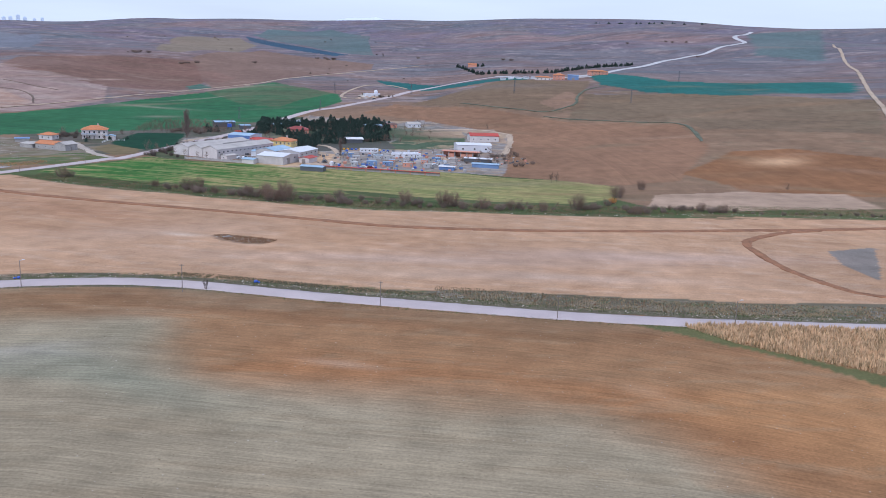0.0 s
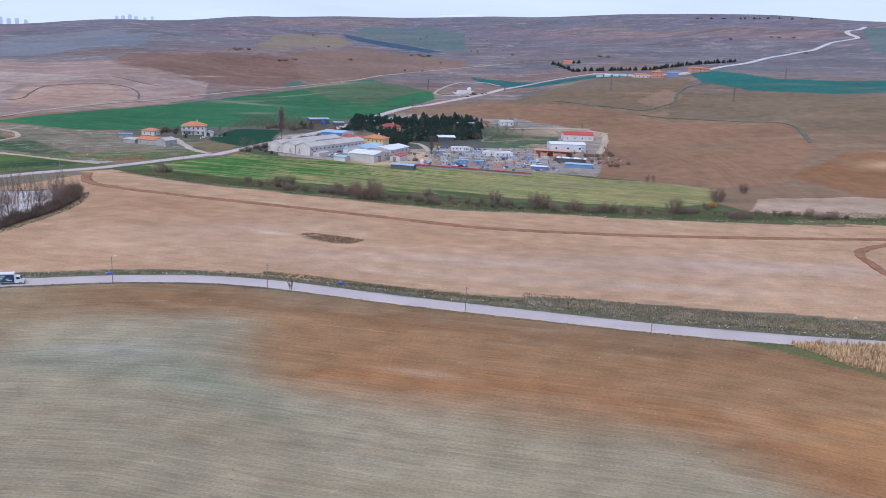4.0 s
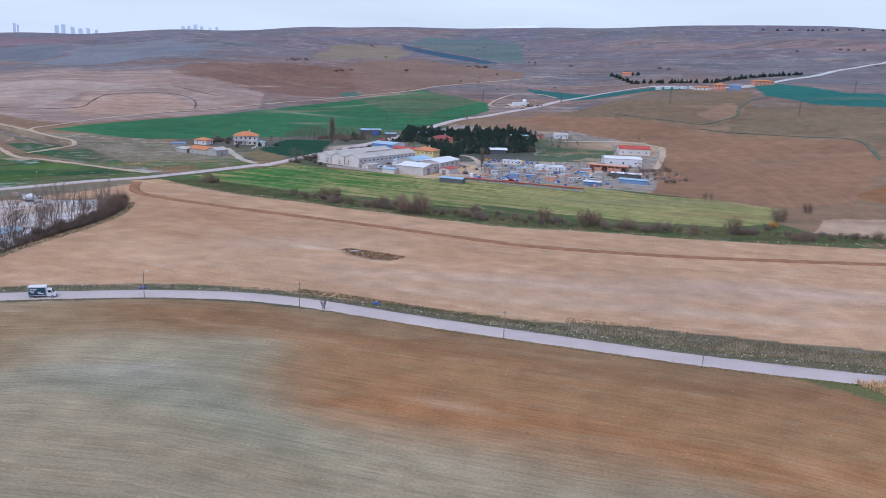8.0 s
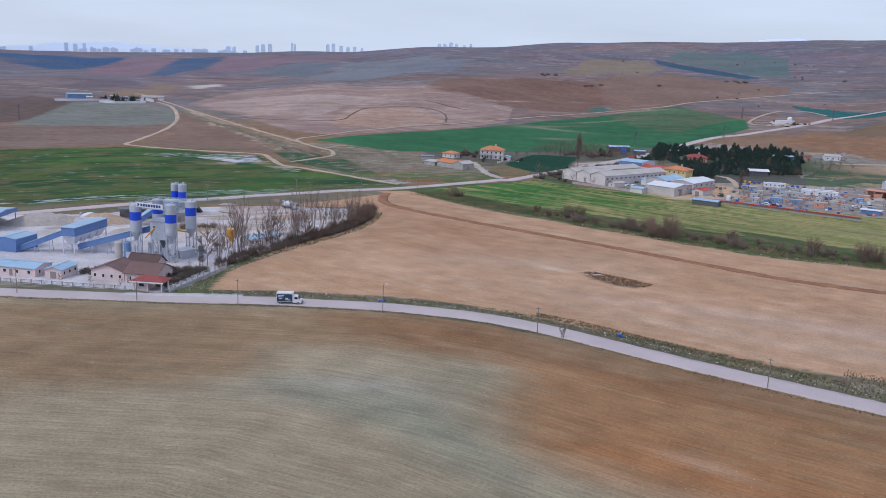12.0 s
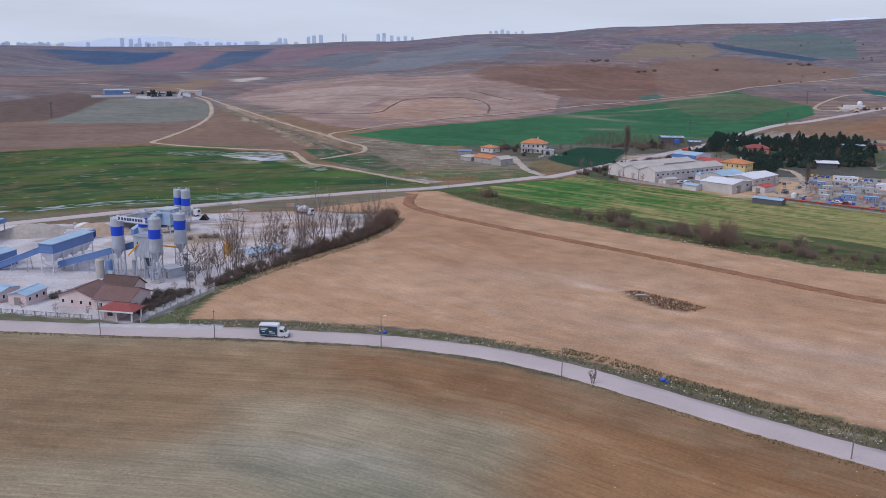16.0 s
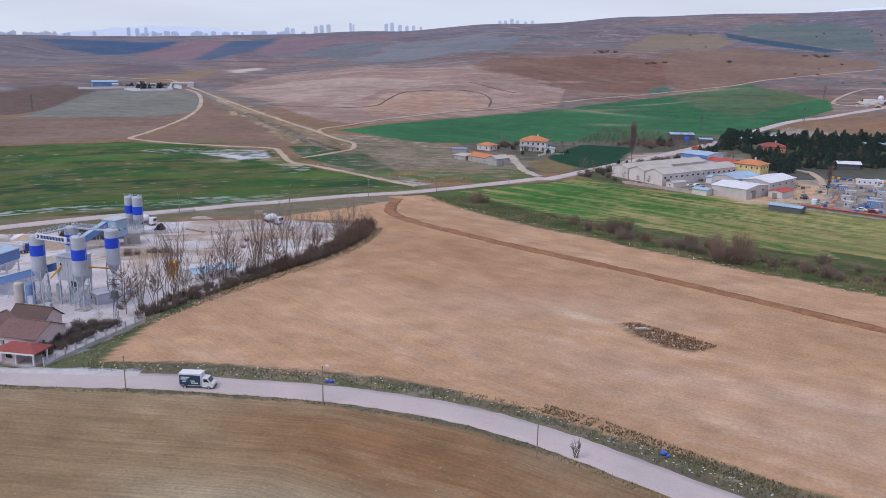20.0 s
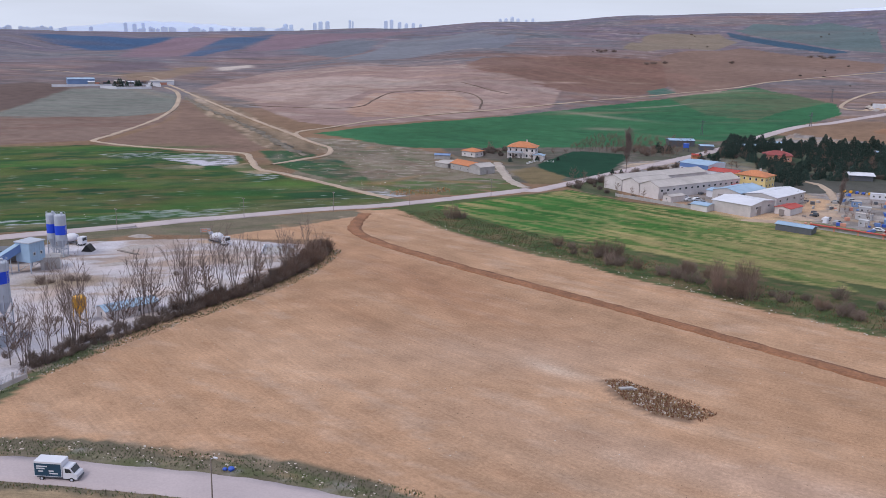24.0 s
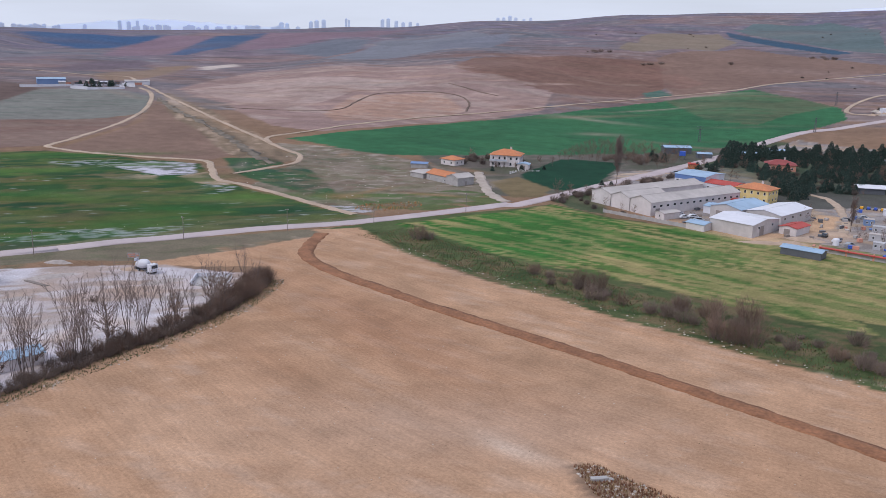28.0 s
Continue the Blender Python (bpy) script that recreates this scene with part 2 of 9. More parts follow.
GX = steps((-4900, -1600, 60), (-1600, -700, 12), (-700, -460, 3.5), (-460, -260, 1.9), (-260, 200, 1.4), (200, 500, 4), (500, 1300, 12), (1300, 4901, 60))
GY = steps((-4900, -100, 100), (-100, 60, 8), (60, 430, 1.4), (430, 560, 1.7), (560, 720, 3), (720, 1300, 6), (1300, 2600, 12), (2600, 2900, 25), (2900, 4901, 80))
LX, LY = (a.ravel() for a in np.meshgrid(GX, GY))
LZ = rise(LX, LY)
FAR = np.hypot(LX, LY - 60)


def wobble(k):
    """Uneven borders: an offset that grows with distance."""
    w = 0.6 + FAR * 0.008
    s = 22.0 + FAR * 0.05
    return w * (np.sin(LX / s + k) + np.sin(LY / s * 1.3 + 2.1 * k) + 0.5 * np.sin((LX - LY) / s * 3.1 + k) + 0.3 * np.sin((LX + 0.6 * LY) / s * 7.3 + 2 * k)) * 0.5


UX, UY = unshift(LX, LY)
WX, WY = UX + wobble(1.7), UY + wobble(4.2)
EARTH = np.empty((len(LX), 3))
# haze painted into the base colour: the land turns mauve-grey with distance
far_haze = np.clip((FAR - 650) / 700, 0, 1)[:, None]
EARTH[:] = np.array(lin(138, 110, 88)) * (1 - far_haze) + np.array(lin(130, 110, 112)) * far_haze
high_haze = np.clip((FAR - 1150) / 900, 0, 1)[:, None]
EARTH[:] = EARTH * (1 - high_haze) + np.array(lin(118, 109, 124)) * high_haze
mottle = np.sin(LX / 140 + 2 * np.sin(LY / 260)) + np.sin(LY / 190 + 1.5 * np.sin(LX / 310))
# far mottling; its cool grey holds painted haze too
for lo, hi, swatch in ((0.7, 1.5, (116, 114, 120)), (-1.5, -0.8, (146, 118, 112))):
    k = np.clip((mottle * np.sign(lo + hi) - min(abs(lo), abs(hi))) / 0.4, 0, 1)[:, None] * 0.8 * far_haze
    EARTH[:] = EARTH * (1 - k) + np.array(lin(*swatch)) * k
TILLED = np.interp(FAR, [500, 800], [0.7, 0.2])


def field(ring, swatch, tilled=0.0):
    """Gives the land inside a ring of corners its colour."""
    xs, ys = zip(*ring)
    near = np.flatnonzero((WX > min(xs)) & (WX < max(xs)) & (WY > min(ys)) & (WY < max(ys)))
    near = near[inside(WX[near], WY[near], ring)]
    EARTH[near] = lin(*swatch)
    TILLED[near] = tilled


def patch(x, y, along, across, turn, swatch, weight):
    """A soft-edged patch of another soil."""
    c, s = math.cos(radians(turn)), math.sin(radians(turn))
    wide = 2.4 * max(along, across)
    near = np.flatnonzero((np.abs(WX - x) < wide) & (np.abs(WY - y) < wide))
    dx, dy = WX[near] - x, WY[near] - y
    u, v = dx * c + dy * s, dy * c - dx * s
    k = weight * np.exp(-((u / along) ** 2 + (v / across) ** 2))[:, None]
    EARTH[near] = EARTH[near] * (1 - k) + np.array(lin(*swatch)) * k



def lattice(u, v, seed):
    """Smooth random values between -1 and 1 on a plane, at four scales."""
    total = np.zeros(u.shape)
    for octave in range(4):
        f = 2.0 ** octave
        a, b = u * f + 17.3 * octave, v * f - 9.1 * octave
        i, j = np.floor(a), np.floor(b)
        s, t = a - i, b - j
        s, t = s * s * (3 - 2 * s), t * t * (3 - 2 * t)
        h = lambda p, q: np.modf(np.abs(np.sin(p * 127.1 + q * 311.7 + seed * 74.7) * 43758.5453))[0] * 2 - 1
        total += ((h(i, j) * (1 - s) + h(i + 1, j) * s) * (1 - t) + (h(i, j + 1) * (1 - s) + h(i + 1, j + 1) * s) * t) / f
    return total / 1.6


def mottled(ring, swatch, turn, along, across, level, weight, seed, soft=0.18, fade=None):
    """Irregular streaks and blotches of another colour inside a ring of corners."""
    xs, ys = zip(*ring)
    near = np.flatnonzero((WX > min(xs)) & (WX < max(xs)) & (WY > min(ys)) & (WY < max(ys)))
    near = near[inside(WX[near], WY[near], ring)]
    c, s = math.cos(radians(turn)), math.sin(radians(turn))
    u, v = LX[near] * c + LY[near] * s, LY[near] * c - LX[near] * s
    k = np.clip((lattice(u / along, v / across, seed) - level) / soft, 0, 1) * weight
    if fade:
        k *= np.interp(LX[near], fade[0], fade[1])
    EARTH[near] = EARTH[near] * (1 - k[:, None]) + np.array(lin(*swatch)) * k[:, None]


def stain(ring, swatch, soft, weight, seed=0):
    """A soil of another colour inside a ring of corners, fading over soft metres from its uneven border."""
    xs, ys = zip(*ring)
    near = np.flatnonzero((LX > min(xs)) & (LX < max(xs)) & (LY > min(ys)) & (LY < max(ys)))
    near = near[inside(LX[near], LY[near], ring)]
    x, y = LX[near], LY[near]
    away = np.full(len(near), 1e9)
    for (ax, ay), (bx, by) in zip(ring, ring[1:] + ring[:1]):
        t = np.clip(((x - ax) * (bx - ax) + (y - ay) * (by - ay)) / ((bx - ax) ** 2 + (by - ay) ** 2), 0, 1)
        away = np.minimum(away, np.hypot(x - ax - t * (bx - ax), y - ay - t * (by - ay)))
    away += soft * 0.55 * lattice(x / (soft * 3.0), y / (soft * 1.1), seed)
    k = np.clip(away / soft, 0, 1)
    k = (k * k * (3 - 2 * k) * weight)[:, None]
    EARTH[near] = EARTH[near] * (1 - k) + np.array(lin(*swatch)) * k


# the near land, from the open side of the road to the foot of the hills
field([(-700, -300), (700, -300), (700, 150), (240, 170), (138, 178), (40, 188), (-9, 204), (-38, 213), (-55, 216), (-75, 216), (-94, 212), (-118, 203), (-150, 191), (-200, 174), (-420, 98)], (159, 143, 118), 1.0)  # near field
stain([(-400, 20), (-140, 96), (-112, 128), (-92, 150), (-78, 168), (-58, 182), (-34, 196), (-46, 224), (-84, 226), (-118, 212), (-150, 200), (-400, 116)], (146, 119, 91), 20, 0.95, 1)
stain([(-112, 207), (-86, 196), (-72, 188), (-57, 180), (-49, 168), (-48, 158), (-44, 147), (-34, 137), (-15, 132), (0, 130), (21, 126), (38, 118), (48, 108), (52, 96), (56, 80), (70, 58), (180, 58), (180, 177), (137, 180), (69, 185), (26, 193), (-3, 201), (-21, 206), (-41, 210), (-63, 213), (-84, 211)], (157, 116, 82), 19, 0.95, 2)
stain([(-47, 152), (-36, 140), (-8, 133), (22, 128), (44, 118), (56, 100), (84, 92), (118, 108), (110, 136), (84, 154), (40, 163), (10, 169), (-20, 174), (-44, 168)], (169, 115, 75), 22, 0.66, 3)
stain([(60, 128), (84, 96), (130, 90), (180, 96), (180, 160), (130, 160), (96, 156), (66, 150)], (188, 138, 94), 18, 0.6, 4)
stain([(-98, 166), (-84, 168), (-62, 165), (-46, 157), (-30, 146), (-14, 138), (-16, 133), (-36, 139), (-58, 146), (-80, 150), (-96, 156)], (140, 136, 116), 12, 0.45, 5)
stain([(-124, 214), (-96, 192), (-64, 178), (-30, 180), (0, 172), (60, 156), (140, 146), (160, 190), (69, 200), (26, 206), (-3, 214), (-21, 220), (-41, 224), (-63, 226), (-84, 224)], (136, 98, 69), 16, 0.7, 7)
field([(-420, 96), (-225, 164), (-150, 188.5), (-118, 200.5), (-94, 209.5), (-75, 213.5), (-55, 213.5), (-38, 210.5), (-9, 202), (40, 194), (138, 184), (240, 175), (700, 160), (700, 190), (240, 205), (152, 207), (44, 214), (7, 214), (-15, 220), (-34, 224), (-57, 229), (-81, 230), (-104, 224), (-127, 216), (-150, 208), (-420, 130)], (112, 103, 86), 0)  # roadside verge
field([(-139.5, 207.5), (-127, 215.3), (-104, 223), (-81, 228.8), (-57, 227.8), (-34, 223), (-15, 219), (7, 213.5), (44, 213), (108, 206), (240, 203), (700, 190), (700, 330), (240, 341), (171, 347), (126, 340), (61, 338), (18, 343), (-1, 341), (-45, 358), (-76, 370), (-94, 375), (-119, 384), (-140, 395), (-168, 415), (-178, 407), (-188, 366), (-202, 347), (-190, 340), (-163, 358), (-150, 345), (-143, 315), (-145, 282), (-149, 250), (-147.3, 237), (-146.6, 228), (-144.5, 220), (-142.3, 213)], (187, 148, 117), 0.45)  # wide bare field
field([(-178, 407), (-168, 415), (-140, 395), (-94, 375), (-45, 358), (-1, 341), (61, 338), (126, 340), (171, 347), (240, 341), (400, 335), (400, 365), (254, 364), (136, 367), (125, 385), (136, 422), (60, 460), (-8, 470), (-95, 478), (-120, 492), (-160, 440)], (84, 94, 60), 0)  # scrub strip
# mottling of the far hills; haze is painted in by cooling the grey swatches
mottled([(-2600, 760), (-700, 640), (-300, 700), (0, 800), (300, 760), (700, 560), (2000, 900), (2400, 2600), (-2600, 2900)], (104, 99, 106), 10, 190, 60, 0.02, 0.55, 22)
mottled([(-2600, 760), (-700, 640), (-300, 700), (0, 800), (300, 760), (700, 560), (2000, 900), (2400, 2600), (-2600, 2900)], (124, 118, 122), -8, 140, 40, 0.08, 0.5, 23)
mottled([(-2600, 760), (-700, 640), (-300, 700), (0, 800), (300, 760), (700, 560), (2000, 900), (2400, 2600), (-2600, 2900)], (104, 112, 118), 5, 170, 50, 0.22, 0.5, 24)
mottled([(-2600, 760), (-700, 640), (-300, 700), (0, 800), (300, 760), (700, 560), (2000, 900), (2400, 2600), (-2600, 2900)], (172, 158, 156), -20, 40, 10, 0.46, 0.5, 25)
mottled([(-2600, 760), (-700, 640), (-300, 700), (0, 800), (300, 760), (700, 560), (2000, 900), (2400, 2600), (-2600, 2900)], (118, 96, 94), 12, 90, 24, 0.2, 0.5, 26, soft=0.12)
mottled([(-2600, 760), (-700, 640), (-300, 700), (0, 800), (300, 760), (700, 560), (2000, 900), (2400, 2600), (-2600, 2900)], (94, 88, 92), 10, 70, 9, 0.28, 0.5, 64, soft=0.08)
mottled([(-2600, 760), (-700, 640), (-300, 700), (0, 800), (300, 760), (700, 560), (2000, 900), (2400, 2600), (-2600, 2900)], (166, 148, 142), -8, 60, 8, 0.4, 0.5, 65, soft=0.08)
mottled([(60, 470), (136, 425), (125, 385), (136, 367), (420, 365), (640, 520), (520, 900), (200, 940), (110, 900), (100, 640)], (118, 100, 80), -12, 46, 14, 0.1, 0.4, 27)
mottled([(60, 470), (136, 425), (125, 385), (136, 367), (420, 365), (640, 520), (520, 900), (200, 940), (110, 900), (100, 640)], (158, 130, 106), 8, 40, 10, 0.25, 0.35, 28)
mottled([(60, 470), (136, 425), (125, 385), (136, 367), (420, 365), (640, 520), (520, 900), (200, 940), (110, 900), (100, 640)], (112, 106, 86), -20, 30, 9, 0.35, 0.4, 29)
field([(-210, 560), (-160, 500), (-137, 500), (-125, 516), (-80, 640), (-40, 730), (-90, 720), (-180, 640), (-240, 600)], (108, 100, 92), 0)  # ground round the orchard
field([(-125, 500), (-118, 520), (-75, 640), (-45, 735), (30, 700), (30, 585), (-20, 575), (-60, 560), (-110, 540), (-98, 482), (-112, 488)], (84, 92, 68), 0)  # grass round the works
mottled([(-240, 600), (-160, 500), (-137, 500), (-125, 516), (-40, 730), (-90, 720)], (84, 90, 72), 20, 12, 6, 0.0, 0.6, 51)
field([(-614, 474), (-565, 555), (-485, 614), (-475, 635), (-444, 586), (-419, 508), (-445, 469), (-503, 401)], (132, 110, 99), 0.3)  # brown field below the farm
field([(-698, 552), (-718, 713), (-648, 693), (-607, 632), (-584, 561), (-609, 491)], (108, 90, 84), 0.3)  # dark ploughland
field([(-571, 550), (-650, 692), (-605, 733), (-551, 721), (-482, 643), (-485, 614), (-546, 559)], (128, 126, 118), 0.2)  # sparse grey-green field
field([(-403, 492), (-447, 602), (-516, 692), (-397, 604), (-314, 541), (-310, 511), (-342, 502)], (136, 110, 96), 0.3)  # brown field by the track
field([(-567, 769), (-648, 999), (-479, 982), (-397, 1006), (-258, 923), (-230, 818), (-260, 732), (-314, 619), (-356, 624), (-469, 718)], (154, 128, 120), 0.4)  # bare plateau
field([(-559, 776), (-553, 884), (-432, 893), (-346, 873), (-399, 820), (-385, 704), (-456, 724)], (174, 150, 140), 0.2)  # chalky ground
field([(-354, 688), (-387, 797), (-327, 843), (-277, 774), (-286, 712), (-330, 662)], (172, 138, 120), 0.3)  # fallow hollow
field([(-564, 751), (-451, 677), (-325, 576), (-271, 531), (-278, 503), (-324, 536), (-481, 663)], (138, 118, 98), 0)  # rough slope
field([(-382, 983), (-391, 1058), (-312, 1124), (-217, 1136), (-172, 1068), (-175, 968), (-189, 915), (-243, 901), (-307, 927)], (126, 97, 85), 0.5)  # dark ploughed slope
# far crops, slopes and grey fields: the swatches' blue and mauve is painted-in haze
field([(-1902, 1768), (-1709, 1692), (-1605, 1713), (-1601, 1846), (-1543, 1841), (-1463, 1687), (-1404, 1531), (-1360, 1406), (-1488, 1473), (-1610, 1497), (-1800, 1600)], (66, 92, 124), 0)  # far dark crop, blued by painted haze
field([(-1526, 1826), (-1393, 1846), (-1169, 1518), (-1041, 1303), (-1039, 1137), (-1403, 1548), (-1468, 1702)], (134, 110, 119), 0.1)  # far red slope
field([(-1408, 1875), (-1423, 2090), (-1213, 1750), (-1016, 1431), (-969, 1260), (-1018, 1270), (-1148, 1464)], (72, 94, 122), 0)  # far dark crop, blued by painted haze
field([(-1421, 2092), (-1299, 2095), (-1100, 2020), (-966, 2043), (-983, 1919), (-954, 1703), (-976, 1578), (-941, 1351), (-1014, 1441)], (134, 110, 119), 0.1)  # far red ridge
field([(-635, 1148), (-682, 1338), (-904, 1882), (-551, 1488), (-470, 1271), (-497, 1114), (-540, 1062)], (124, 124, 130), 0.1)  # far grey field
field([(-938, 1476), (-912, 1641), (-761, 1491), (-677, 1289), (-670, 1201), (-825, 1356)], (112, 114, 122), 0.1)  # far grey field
field([(-868, 883), (-927, 1015), (-935, 1120), (-874, 1072), (-827, 1004), (-819, 880)], (112, 98, 104), 0.1)  # dark hump
field([(-774, 1054), (-767, 1133), (-736, 1091), (-735, 1013)], (196, 180, 168), 0)  # chalk cut
field([(-774, 870), (-787, 973), (-821, 1022), (-801, 1084), (-647, 798), (-689, 793)], (142, 118, 100), 0.1)  # ochre strip
field([(-276, 1219), (-351, 1639), (-324, 1799), (-236, 1822), (-179, 1595), (-188, 1358), (-244, 1202)], (136, 120, 104), 0.1)  # olive fallow on the hill
field([(-594, 1388), (-546, 1455), (-525, 1504), (-480, 1395), (-423, 1172), (-505, 1198)], (120, 120, 128), 0.1)  # far grey field
field([(-221, 1155), (-163, 1460), (-66, 1323), (24, 1209), (23, 1139), (-62, 1058), (-107, 992), (-151, 950), (-176, 1002)], (132, 106, 94), 0.3)  # brown slope
field([(-184, 964), (-175, 984), (-156, 957), (-170, 919)], (78, 108, 96), 0)  # green notch
# fields on the far ridges, their green and dark swatches blued with painted haze
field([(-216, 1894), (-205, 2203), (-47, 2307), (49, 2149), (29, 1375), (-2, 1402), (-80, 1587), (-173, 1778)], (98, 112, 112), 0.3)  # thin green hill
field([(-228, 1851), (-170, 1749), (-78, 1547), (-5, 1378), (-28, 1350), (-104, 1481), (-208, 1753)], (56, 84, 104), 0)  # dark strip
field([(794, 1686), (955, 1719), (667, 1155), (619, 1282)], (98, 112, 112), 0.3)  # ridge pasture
field([(227, 833), (323, 827), (493, 745), (388, 578), (269, 620), (266, 671), (179, 702)], (124, 104, 84), 0.8)  # dark hillside
field([(56, 807), (175, 965), (258, 928), (207, 756), (176, 734), (125, 764)], (124, 102, 82), 0.8)  # ploughed knoll
field([(12, 757), (40, 805), (120, 766), (177, 695), (261, 657), (244, 548), (178, 437), (136, 425), (77, 451), (122, 642), (64, 711)], (146, 110, 86), 1.0)  # ploughed slope
field([(270, 976), (301, 1001), (354, 910), (450, 906), (565, 912), (510, 814), (369, 796), (299, 842), (260, 892)], (46, 104, 98), 0)  # winter crop
field([(30, 1039), (112, 981), (219, 985), (173, 950), (70, 926), (47, 974)], (46, 100, 98), 0)  # winter crop
field([(185, 454), (250, 525), (293, 533), (356, 477), (293, 387), (209, 398)], (142, 100, 70), 0.8)  # red earth
field([(149, 398), (198, 408), (254, 396), (254, 364), (177, 361), (136, 367)], (178, 150, 128), 0.4)  # stubble
field([(-318, 588), (-258, 726), (-221, 804), (-172, 892), (-89, 996), (-10, 886), (-5, 828), (-54, 724), (-87, 689), (-119, 662), (-167, 626), (-237, 570), (-271, 573)], (54, 104, 70), 0.3)  # long green field
field([(-155, 920), (-113, 963), (-55, 956), (-16, 895), (-44, 848), (-64, 796), (-106, 818)], (90, 102, 76), 0.2)  # thin part of the green field
field([(-316, 572), (-272, 575), (-219, 563), (-159, 526), (-152, 482), (-178, 446), (-195, 443), (-250, 462), (-271, 531)], (134, 122, 106), 0)  # waste ground
field([(-502, 384), (-446, 453), (-403, 492), (-336, 495), (-305, 498), (-271, 465), (-248, 457), (-192, 439), (-177, 432), (-198, 398), (-225, 356), (-238, 324), (-275, 293), (-301, 260)], (50, 82, 46), 0.1)  # wet meadow
field([(-109, 507), (-114, 588), (-73, 636), (-32, 744), (26, 709), (64, 711), (122, 642), (80, 452), (43, 458), (-8, 468), (-50, 480)], (152, 143, 139), 0)  # works ground
field([(-159, 554), (-155, 618), (-117, 618), (-115, 541), (-126, 522), (-145, 534)], (30, 68, 50), 0)  # dark green plot
field([(-165, 532), (-159, 550), (-131, 525), (-129, 503), (-142, 497)], (124, 108, 80), 0)  # fallow plot
field([(-310, 518), (-285, 527), (-271, 518), (-272, 497), (-252, 509), (-213, 472), (-205, 461), (-210, 454), (-274, 482)], (62, 92, 62), 0.2)  # damp green triangle
field([(-243, 323), (-223, 344), (-211, 366), (-193, 396), (-171, 434), (-193, 440), (-208, 419), (-214, 391), (-216, 377), (-233, 353), (-250, 332), (-300, 270), (-290, 262)], (118, 114, 90), 0)  # bank above the road
field([(-300, 255), (-239, 320), (-208, 365), (-179, 405), (-171, 401), (-180, 372), (-190, 346), (-214, 330), (-244, 284)], (122, 112, 94), 0)  # bank below the road
field([(-326, 449), (-317, 456), (-300, 461), (-290, 450), (-305, 444)], (176, 152, 128), 0)  # sand bar
field([(-290, 464), (-289, 481), (-256, 458), (-270, 455)], (176, 150, 126), 0)  # sand bar
mottled([(-310, 518), (-285, 527), (-252, 509), (-205, 461), (-274, 482)], (50, 80, 66), 20, 14, 6, 0.05, 0.6, 52)
mottled([(-300, 255), (-171, 434), (-193, 440), (-250, 332), (-300, 270)], (96, 102, 76), 48, 7, 3, 0.1, 0.6, 53)
mottled([(-300, 255), (-171, 401), (-190, 346), (-244, 284)], (104, 104, 80), 48, 7, 3, 0.1, 0.6, 54)
field([(-330, 140), (-225, 172), (-192, 186), (-150, 199), (-147, 215), (-152, 233), (-152, 250), (-148, 285), (-147, 315), (-150, 335), (-160, 350), (-189, 342), (-221, 314), (-244, 280), (-280, 262), (-360, 200)], (204, 196, 198), 0)  # chalky yard
field([(-300, 140), (-225, 164), (-165, 190), (-150, 194), (-150, 198), (-158, 197.5), (-199, 186.8), (-226, 179.2), (-262, 168), (-300, 157)], (108, 106, 86), 0)  # verge before the office fence
mottled([(-300, 140), (-150, 194), (-150, 198), (-226, 179), (-300, 157)], (140, 130, 112), 15, 5, 2, 0.1, 0.7, 59)
field([(-160, 428), (-120, 491), (-95, 476), (-55, 474), (-26, 459), (-8, 468), (43, 460), (79, 445), (114, 434), (136, 421), (123, 385), (98, 370), (66, 368), (33, 375), (-6, 389), (0, 378), (-21, 381), (-43, 389), (-67, 394), (-84, 397), (-116, 409)], (146, 138, 90), 1.0)  # green field before the works
field([(-148, 199), (-130, 206), (-128, 209), (-139.5, 207.5), (-142.3, 213), (-144.5, 220), (-146.6, 228), (-147.3, 237), (-148, 252), (-152, 252), (-150, 233)], (100, 104, 76), 0)  # grassy corner
mottled([(-132, 213), (-60, 231), (7, 216), (108, 207), (240, 203), (400, 200), (400, 330), (240, 341), (126, 340), (18, 343), (-45, 358), (-119, 384), (-168, 415), (-188, 366), (-163, 358), (-145, 282), (-147, 229)], (204, 176, 154), -14, 11, 2.2, 0.2, 0.32, 70, soft=0.3)
mottled([(-132, 213), (-60, 231), (7, 216), (108, 207), (240, 203), (400, 200), (400, 330), (240, 341), (126, 340), (18, 343), (-45, 358), (-119, 384), (-168, 415), (-188, 366), (-163, 358), (-145, 282), (-147, 229)], (160, 118, 88), -14, 12, 2.4, 0.3, 0.3, 71, soft=0.3)
mottled([(-132, 213), (-60, 231), (7, 216), (108, 207), (240, 203), (400, 200), (400, 330), (240, 341), (126, 340), (18, 343), (-45, 358), (-119, 384), (-168, 415), (-188, 366), (-163, 358), (-145, 282), (-147, 229)], (192, 158, 130), -14, 34, 7, 0.2, 0.22, 1)
mottled([(-132, 213), (-60, 231), (7, 216), (108, 207), (240, 203), (400, 200), (400, 330), (240, 341), (126, 340), (18, 343), (-45, 358), (-119, 384), (-168, 415), (-188, 366), (-163, 358), (-145, 282), (-147, 229)], (170, 126, 92), -14, 50, 12, 0.15, 0.2, 2)
mottled([(-300, 20), (300, 20), (300, 170), (138, 178), (40, 188), (-35, 212), (-75, 216), (-110, 206), (-200, 176), (-300, 140)], (138, 114, 86), -8, 26, 3, 0.2, 0.2, 4)
mottled([(-300, 20), (300, 20), (300, 170), (138, 178), (40, 188), (-35, 212), (-75, 216), (-110, 206), (-200, 176), (-300, 140)], (166, 148, 120), -8, 22, 2.5, 0.25, 0.2, 5)
